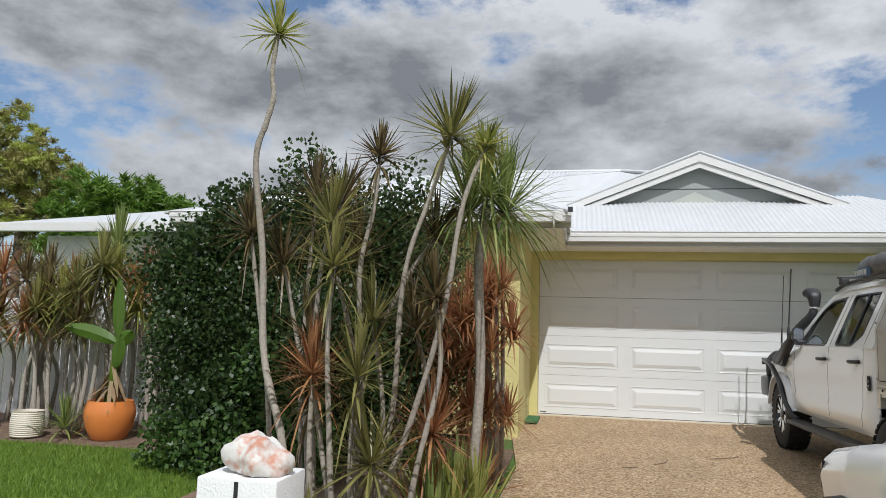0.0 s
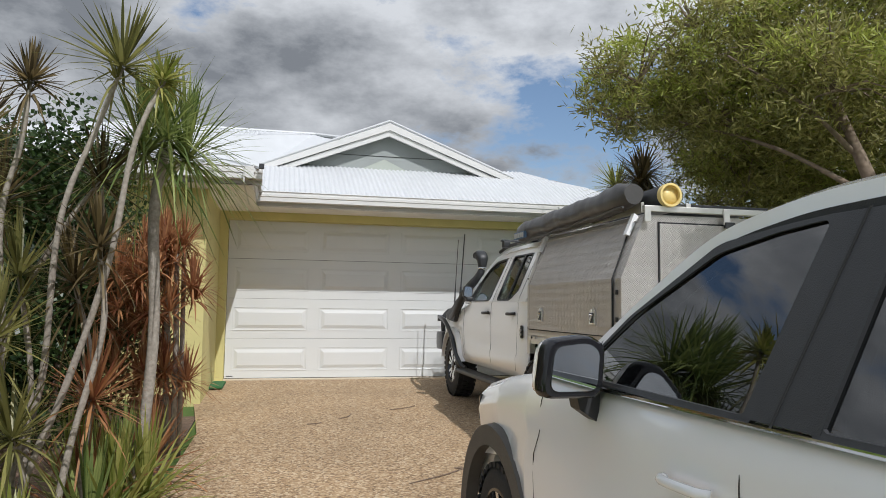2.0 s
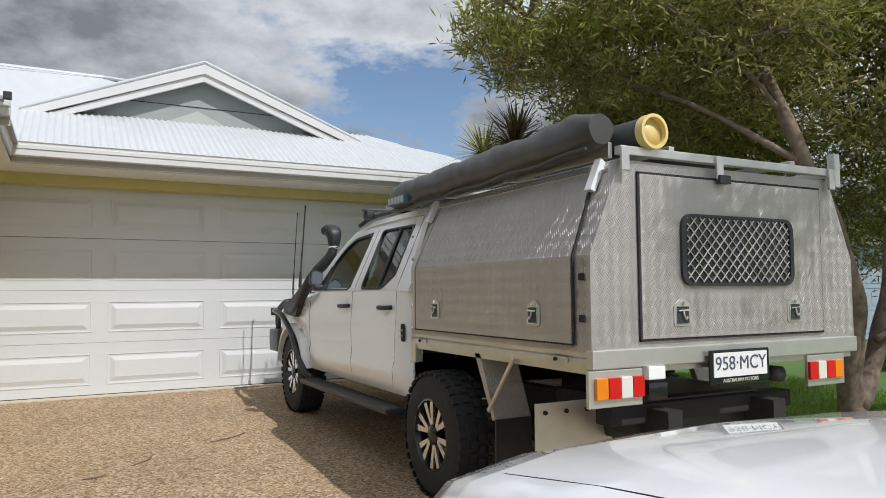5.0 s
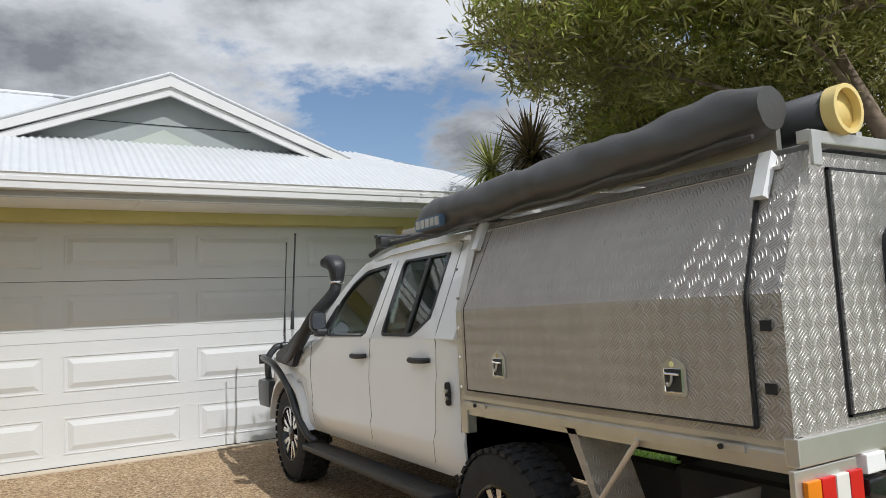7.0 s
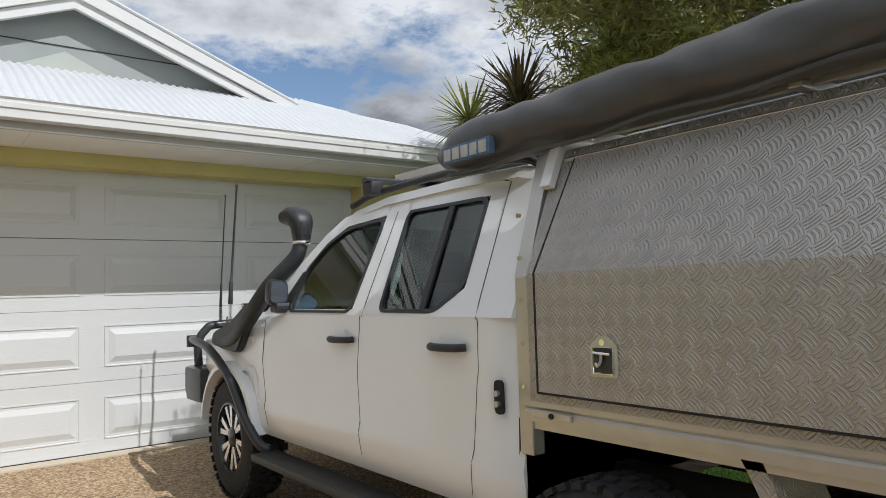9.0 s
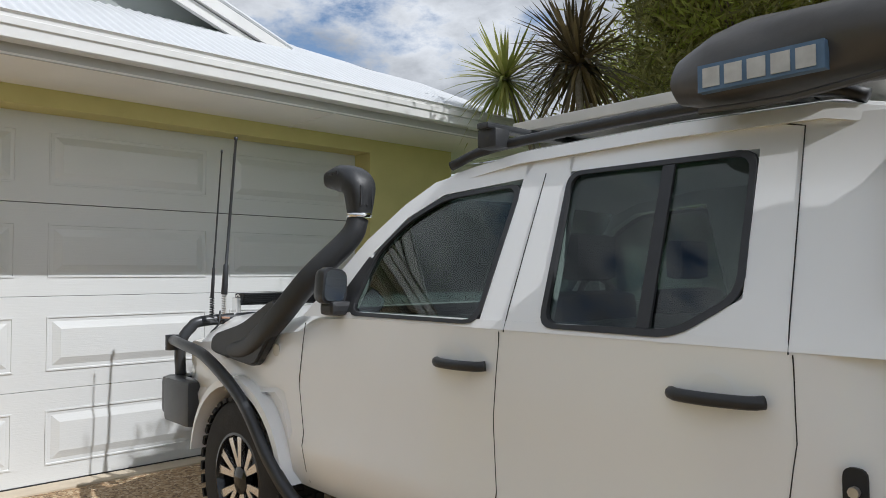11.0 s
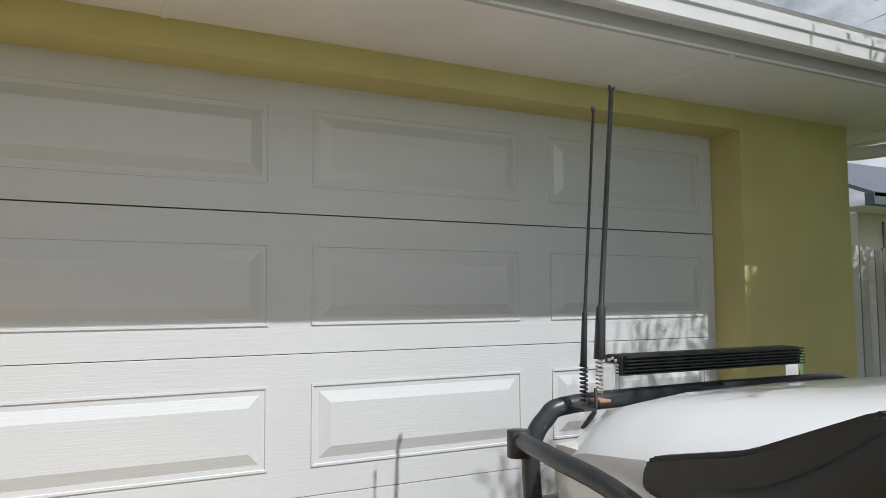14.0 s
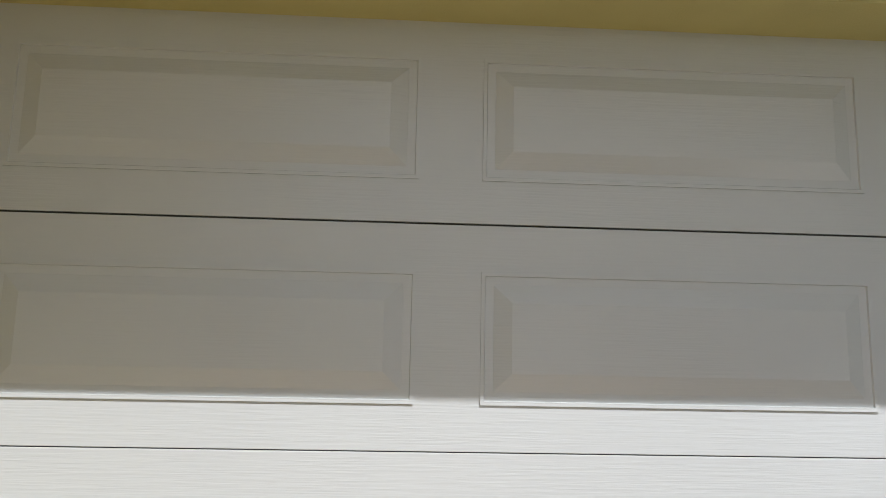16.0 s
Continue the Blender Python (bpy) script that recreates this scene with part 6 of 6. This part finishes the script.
py2 = thing("garden_palm", g(-5.5, 9.0), "small palm with arching green strap leaves", "palm")
part("stem", tube(B(), [g(-5.5, 9.0), (-5.48, 9.0, 1.2), (-5.5, 9.0, 2.1)], 0.05, 8), M_STEM, py2, "", 50)
bm = B()
rosette(bm, (-5.5, 9.0, 2.2), 150, 0.72, 0.02, 0.7, 0.5)
part("leaf_head", bm, M_LEAF_PONY, py2)
for x, y, m in ((-5.3, 8.0, M_LEAF_PONY), (-5.2, 8.4, M_LEAF_RED), (-0.45, 4.35, M_LEAF_YELLOW), (-0.2, 4.75, M_LEAF_PONY), (-0.25, 5.2, M_LEAF_YELLOW), (-0.5, 5.6, M_LEAF_YELLOW), (-0.9, 4.5, M_LEAF_CORD), (-0.15, 6.2, M_LEAF_RED), (-0.12, 4.95, M_LEAF_YELLOW), (-0.3, 5.05, M_LEAF_RED), (-0.02, 5.3, M_LEAF_YELLOW), (-0.2, 5.6, M_LEAF_PONY)):
    t = thing("bromeliad", g(x, y), "spiky low bromeliad with yellow-green strap leaves", "plant", "bromeliads in the mulch")
    bm = B()
    rosette(bm, (x, y, ground_z(y) + 0.1), 75, 0.62 if y > 4.6 and x > -0.6 else 0.46, 0.02, 0.3, 0.7)
    part("leaf_head", bm, m, t)


def leafcloud(bm, blobs, n, size, rng, shell=0.55):
    """Small folded leaves thrown through ellipsoids, thickest near their skin."""
    tot = sum(b[3] * b[4] * b[5] for b in blobs)
    for cx, cy, cz, rx, ry, rz in blobs:
        for _ in range(int(n * rx * ry * rz / tot)):
            v = Vector((rng.gauss(0, 1), rng.gauss(0, 1), rng.gauss(0, 1))).normalized()
            r = shell + (1.05 - shell) * rng.random() ** 0.6
            bump = 1 + 0.16 * math.sin(5 * v.x + cx * 3) * math.sin(4 * v.z + cz) + 0.1 * math.sin(11 * v.y + 7 * v.x)
            c = Vector((cx + v.x * rx * r * bump, cy + v.y * ry * r * bump, cz + v.z * rz * r * bump))
            a = Vector((rng.gauss(0, 1), rng.gauss(0, 1), rng.gauss(0.2, 1))).normalized() * size * rng.uniform(0.6, 1.2)
            b = a.orthogonal().normalized() * size * 0.42
            b = Matrix.Rotation(rng.uniform(0, 6.3), 3, a) @ b
            p = [c - a * 0.5, c + b, c + a * 0.6, c - b]
            bm.faces.new([bm.verts.new(q) for q in p])


hd = thing("hedge_shrub", g(-2.55, 7.5), "large dense dark green shrub taller than a person", "shrub")
bm = B()
HB = [(-3.1, 7.6, 1.1, 0.85, 0.8, 1.25), (-2.3, 7.5, 1.1, 0.95, 0.8, 1.3), (-1.5, 7.6, 1.1, 0.75, 0.7, 1.25), (-2.9, 7.7, 2.1, 0.75, 0.7, 0.6), (-2.1, 7.7, 2.3, 0.8, 0.7, 0.55), (-1.35, 7.7, 2.2, 0.6, 0.6, 0.55), (-2.6, 7.3, 0.25, 0.9, 0.7, 0.55), (-3.45, 7.7, 1.9, 0.5, 0.6, 0.6), (-0.9, 7.9, 1.2, 0.6, 0.6, 1.2)]
leafcloud(bm, HB, 60000, 0.046, rnd, 0.5)
leafcloud(bm, [(b[0] + rnd.uniform(-.3, .3), b[1] - 0.45, b[2] + rnd.uniform(-.5, .5), 0.35, 0.3, 0.4) for b in HB for _ in range(3)], 14000, 0.055, rnd, 0.3)
part("crown", bm, M_LEAF_HEDGE, hd)
bm = B()
leafcloud(bm, [(-3.2, 6.95, 0.1, 0.4, 0.3, 0.35), (-2.5, 6.7, 0.1, 0.5, 0.35, 0.4), (-1.9, 6.7, 0.25, 0.5, 0.3, 0.45), (-2.2, 6.75, 0.8, 0.4, 0.2, 0.4)], 5000, 0.06, rnd, 0.2)
part("low_growth", bm, M_LEAF_SHRUB, hd)
bm = B()
for b in HB:
    bmesh.ops.create_icosphere(bm, subdivisions=2, radius=1.0, matrix=Matrix.LocRotScale(b[:3], None, (b[3] * 0.55, b[4] * 0.5, b[5] * 0.6)))
part("inner_growth", bm, M_LEAF_HEDGE, hd)
for i in range(6):
    x = -3.2 + i * 0.4
    part("stem", tube(B(), [g(x, 7.6), (x + 0.1, 7.6, 1.4)], 0.03, 7), M_BARK, hd)

# ---- letterbox pillar with rock ----
px0, px1, py0 = -1.0, -0.62, 3.4
pil = thing("letterbox_pillar", (-0.75, 3.62, ground_z(3.6)), "white rendered letterbox pillar with black house number", "letterbox")
part("pillar_body", box(B(), px0, px1, py0, py0 + 0.33, ground_z(3.5) - 0.05, 0.575, 0.012), M_WHITE, pil, "", 50)
lettering("house_number", "1", 0.2, Matrix.Translation((-0.81, py0 - 0.002, 0.485)) @ Matrix.Rotation(radians(90), 4, "X"), M_DARK, pil, "black numeral")
bm = B()
bmesh.ops.create_icosphere(bm, subdivisions=4, radius=1.0)
for v in bm.verts:
    n = noise.fractal(v.co * 1.3 + Vector((3, 1, 2)), 1.0, 2.0, 4)
    f = 1 + 0.30 * n
    q = v.co.copy()
    q.z = max(q.z, -0.35)
    top = max(0, q.z)
    v.co = Vector((-0.785 + q.x * f * 0.15 * (1 - 0.5 * top ** 1.5), 3.56 + q.y * f * 0.13 * (1 - 0.4 * top), 0.575 + 0.045 + q.z * 0.135 * f))
zmin = min(v.co.z for v in bm.verts)
for v in bm.verts:
    v.co.z += 0.574 - zmin
tagged(part("rock", bm, M_ROCK, None, "", 50), "pink and white quartz rock on the letterbox pillar", "rock")
# turf mat and paver
tagged(part("turf_mat", box(B(), -0.34, 0.06, 10.9, 11.62, ground_z(11.4) + 0.004, ground_z(11.4) + 0.035, 0.004), M_TURF), "small green artificial turf mat", "mat")


# ---- paperbark tree ----
def tree(name, base, trunks, blobs, label, leafm, tipm, n, size, category="tree"):
    t = thing(name, base, label, category)
    for pts, r in trunks:
        cur = bend(pts, 5)
        k = len(cur)
        part("trunk", tube(B(), cur, [max(0.012, r * (1 - 0.8 * i / k) * (1 + 0.12 * math.sin(i * 1.3))) for i in range(k)], 9), M_BARK, t, "flaky grey-brown trunk", 60)
    bm = B()
    for cx, cy, cz, rx, ry, rz in blobs:
        for _ in range(9):
            v = Vector((rnd.gauss(0, 1), rnd.gauss(0, 1), rnd.gauss(0, 1))).normalized()
            q = Vector((cx + v.x * rx, cy + v.y * ry, cz + v.z * rz))
            hub = Vector((cx, cy, cz - rz * 0.3))
            tube(bm, [hub, (hub + q) / 2 + Vector((0, 0, 0.1)), q], [0.022, 0.012, 0.004], 4)
    part("branchwork", bm, M_BARK, t)["kind"] = "stuff"
    # second pass covers upper halves only; a paler tipm paints them sunlit
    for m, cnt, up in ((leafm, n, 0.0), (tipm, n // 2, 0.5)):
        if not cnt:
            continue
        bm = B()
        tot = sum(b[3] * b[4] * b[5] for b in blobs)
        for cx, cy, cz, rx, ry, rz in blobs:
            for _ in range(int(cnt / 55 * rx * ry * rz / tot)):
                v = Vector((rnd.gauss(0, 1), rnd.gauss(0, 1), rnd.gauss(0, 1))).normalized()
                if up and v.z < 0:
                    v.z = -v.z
                r = (0.35 + 0.7 * rnd.random() ** 0.7) * (1 + 0.2 * math.sin(6 * v.x + cy) * math.sin(5 * v.z + cx))
                c = Vector((cx + v.x * rx * r, cy + v.y * ry * r, cz + v.z * rz * r))
                cr = rnd.uniform(0.14, 0.3)
                for _ in range(55):
                    o = Vector((rnd.gauss(0, 1), rnd.gauss(0, 1), rnd.gauss(0, 0.7))) * cr * 0.55
                    a = (o * 1.5 + Vector((rnd.gauss(0, .2), rnd.gauss(0, .2), rnd.gauss(0.1, .2)))).normalized() * size * rnd.uniform(0.6, 1.3)
                    b2 = a.orthogonal().normalized() * size * 0.085
                    b2 = Matrix.Rotation(rnd.uniform(0, 6.3), 3, a) @ b2
                    p = c + o
                    bm.faces.new([bm.verts.new(w) for w in (p - a * 0.5, p + b2, p + a * 0.5, p - b2)])
        part("crown" if not up else "new_growth", bm, m, t)
    return t


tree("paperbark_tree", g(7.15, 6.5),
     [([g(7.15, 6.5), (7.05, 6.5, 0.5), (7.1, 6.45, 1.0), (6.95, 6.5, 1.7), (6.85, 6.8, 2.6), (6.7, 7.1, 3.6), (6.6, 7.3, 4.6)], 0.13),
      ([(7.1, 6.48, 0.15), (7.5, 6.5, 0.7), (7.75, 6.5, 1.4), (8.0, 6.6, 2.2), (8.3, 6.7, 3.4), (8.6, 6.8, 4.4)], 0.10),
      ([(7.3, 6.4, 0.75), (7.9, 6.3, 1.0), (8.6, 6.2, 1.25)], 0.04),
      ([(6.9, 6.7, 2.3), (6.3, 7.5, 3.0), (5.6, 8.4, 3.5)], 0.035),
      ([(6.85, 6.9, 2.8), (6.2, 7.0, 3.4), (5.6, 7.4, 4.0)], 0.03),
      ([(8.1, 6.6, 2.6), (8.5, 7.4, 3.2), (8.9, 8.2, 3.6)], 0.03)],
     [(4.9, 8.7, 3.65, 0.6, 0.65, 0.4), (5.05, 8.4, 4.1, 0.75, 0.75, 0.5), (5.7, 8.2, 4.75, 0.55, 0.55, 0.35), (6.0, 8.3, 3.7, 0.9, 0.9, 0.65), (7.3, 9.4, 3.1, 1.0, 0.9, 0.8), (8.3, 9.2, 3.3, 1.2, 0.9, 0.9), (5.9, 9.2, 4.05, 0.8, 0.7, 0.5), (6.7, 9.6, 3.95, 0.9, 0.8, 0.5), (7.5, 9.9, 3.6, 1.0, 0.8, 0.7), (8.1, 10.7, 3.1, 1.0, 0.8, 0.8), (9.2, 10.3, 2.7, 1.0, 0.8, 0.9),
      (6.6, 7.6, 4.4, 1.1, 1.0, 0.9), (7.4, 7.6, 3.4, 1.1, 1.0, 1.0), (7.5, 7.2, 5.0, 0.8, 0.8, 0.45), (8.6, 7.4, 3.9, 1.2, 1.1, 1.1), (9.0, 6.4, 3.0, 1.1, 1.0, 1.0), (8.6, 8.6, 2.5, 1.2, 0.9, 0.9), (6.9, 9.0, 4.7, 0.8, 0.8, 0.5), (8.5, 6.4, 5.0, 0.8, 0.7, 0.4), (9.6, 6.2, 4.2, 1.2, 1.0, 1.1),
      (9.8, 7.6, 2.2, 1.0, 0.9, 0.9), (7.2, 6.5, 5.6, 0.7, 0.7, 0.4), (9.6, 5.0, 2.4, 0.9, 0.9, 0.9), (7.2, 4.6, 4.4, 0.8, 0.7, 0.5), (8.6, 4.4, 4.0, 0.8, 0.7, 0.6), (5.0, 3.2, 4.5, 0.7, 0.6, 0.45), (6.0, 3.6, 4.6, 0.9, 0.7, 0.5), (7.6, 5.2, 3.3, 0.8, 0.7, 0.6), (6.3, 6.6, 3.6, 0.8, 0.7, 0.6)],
     "spreading paperbark tree with fine needle foliage", M_LEAF_TREE, M_LEAF_SUNLIT, 130000, 0.12)
tree("background_tree", (-17.5, 26, 0), [([(-17.5, 26, -0.1), (-17.4, 26, 3), (-17.5, 26, 6)], 0.2)],
     [(-19.0, 26, 5.5, 2.0, 1.6, 1.6), (-17.0, 26, 5.6, 1.8, 1.6, 1.5), (-15.6, 26, 5.0, 1.4, 1.4, 1.5), (-17.5, 26, 4.0, 3.0, 1.6, 1.6), (-14.6, 26, 4.2, 1.4, 1.2, 1.6)], "round bright green tree behind the house", M_LEAF_LIME, M_LEAF_LIME, 26000, 0.4)
tree("background_tree", (-26.0, 30, 0), [([(-26, 30, -0.1), (-26, 30, 5), (-26.2, 30, 9)], 0.3)],
     [(-27.5, 30, 9.3, 2.2, 2, 2.5), (-25, 30, 7.5, 2.2, 2, 2.2), (-27, 30, 5.5, 3, 2, 2.5), (-23.4, 30, 7.6, 1.4, 1.2, 1.2)], "tall grey-green feathery tree behind the house", M_LEAF_TREE, M_LEAF_SUNLIT, 24000, 0.36)
# cordylines beside the garage
for pts, ln, m in (([g(6.35, 10.3), (6.4, 10.3, 1.2), (6.36, 10.3, 2.2), (6.1, 10.2, 2.75), (6.0, 10.13, 3.02)], 0.62, M_LEAF_DARK), ([g(6.5, 10.9), (6.55, 10.9, 1.4), (6.45, 10.95, 2.4), (6.02, 10.93, 3.07)], 0.58, M_LEAF_YELLOW), ([g(6.45, 10.1), (6.5, 10.1, 1.3), (6.45, 10.15, 2.3), (6.15, 10.3, 3.22)], 0.6, M_LEAF_DARK)):
    root = thing("cordyline", pts[0], "tall cordyline with bronze spiky heads beside the garage", "cordyline", "cordylines beside the garage")
    cur = bend(pts, 5)
    part("stem", tube(B(), cur, [0.045 * (1 - 0.5 * i / len(cur)) for i in range(len(cur))], 8), M_STEM, root, "pale ringed stem", 50)
    bm = B()
    rosette(bm, cur[-1], 150, ln, 0.022, 0.3, 0.05)
    part("leaf_head", bm, m, root)

# red shrub far off by the neighbour
fl = thing("flowering_shrub", g(13.2, 9.2), "low green shrub with red flowers", "shrub")
bm = B()
leafcloud(bm, [(13.2, 9.2, 0.1, 0.8, 0.6, 0.5)], 900, 0.14, rnd)
part("foliage", bm, M_LEAF_LIME, fl)
bm = B()
leafcloud(bm, [(13.0, 9.1, 0.55, 0.6, 0.4, 0.15)], 120, 0.08, rnd)
part("flowers", bm, M_RED, fl)["kind"] = "stuff"

# ---- grass and litter ----
def blades(name, areas, n, h, label):
    bm = B()
    tot = sum((b - a) * (d - c) for a, b, c, d in areas)
    for a, b, c, d in areas:
        for _ in range(int(n * (b - a) * (d - c) / tot)):
            x, y = rnd.uniform(a, b), rnd.uniform(c, d)
            z = ground_z(y) - 0.03
            an, hh = rnd.uniform(0, 6.3), h * rnd.uniform(0.5, 1.2)
            w = 0.004 + 0.003 * rnd.random()
            dx, dy = math.cos(an), math.sin(an)
            lx, ly = rnd.gauss(0, 0.025), rnd.gauss(0, 0.025)
            bm.faces.new([bm.verts.new(p) for p in ((x - dx * w, y - dy * w, z), (x + dx * w, y + dy * w, z), (x + lx, y + ly, z + hh))])
    return tagged(part(name, bm, M_GRASS), label, "grass", kind="stuff")


blades("lawn_grass", [(-9.0, -2.62, 3.4, 7.68)], 130000, 0.055, "short bright green lawn grass")
blades("lawn_grass", [(6.0, 10.5, 3.5, 10.5)], 40000, 0.06, "short green lawn grass beside the driveway")
bm = B()
for _ in range(420):
    x, y = rnd.choice(((rnd.uniform(-2.2, 0.1), rnd.uniform(4.5, 10.5)), (rnd.uniform(-7, -3.5), rnd.uniform(7.75, 8.9))))
    a = rnd.uniform(0, 6.3)
    z = ground_z(y) + rnd.uniform(-0.005, 0.015)
    leaf(bm, (x, y, z), (x + 0.12 * math.cos(a), y + 0.12 * math.sin(a), z + 0.01), 0.012, 0, 2)
tagged(part("leaf_litter", bm, M_DRY), "dry brown fallen leaves on the mulch", "leaf litter", kind="stuff")
for x0, y0, x1, y1 in ((1.45, 8.55, 1.62, 8.85), (2.1, 9.05, 2.45, 9.3), (1.75, 5.9, 2.4, 6.4), (2.2, 6.3, 2.5, 6.2), (1.1, 8.3, 1.25, 8.38)):
    z = ground_z((y0 + y1) / 2) + 0.006
    pts = bend([(x0, y0, ground_z(y0) + 0.006), ((x0 + x1) / 2 + 0.04, (y0 + y1) / 2 - 0.03, z + 0.004), (x1, y1, ground_z(y1) + 0.006)], 4)
    tagged(part("twig", tube(B(), pts, 0.005, 5), M_BARK), "thin dry twig lying on the driveway", "twig", "twigs on the driveway")
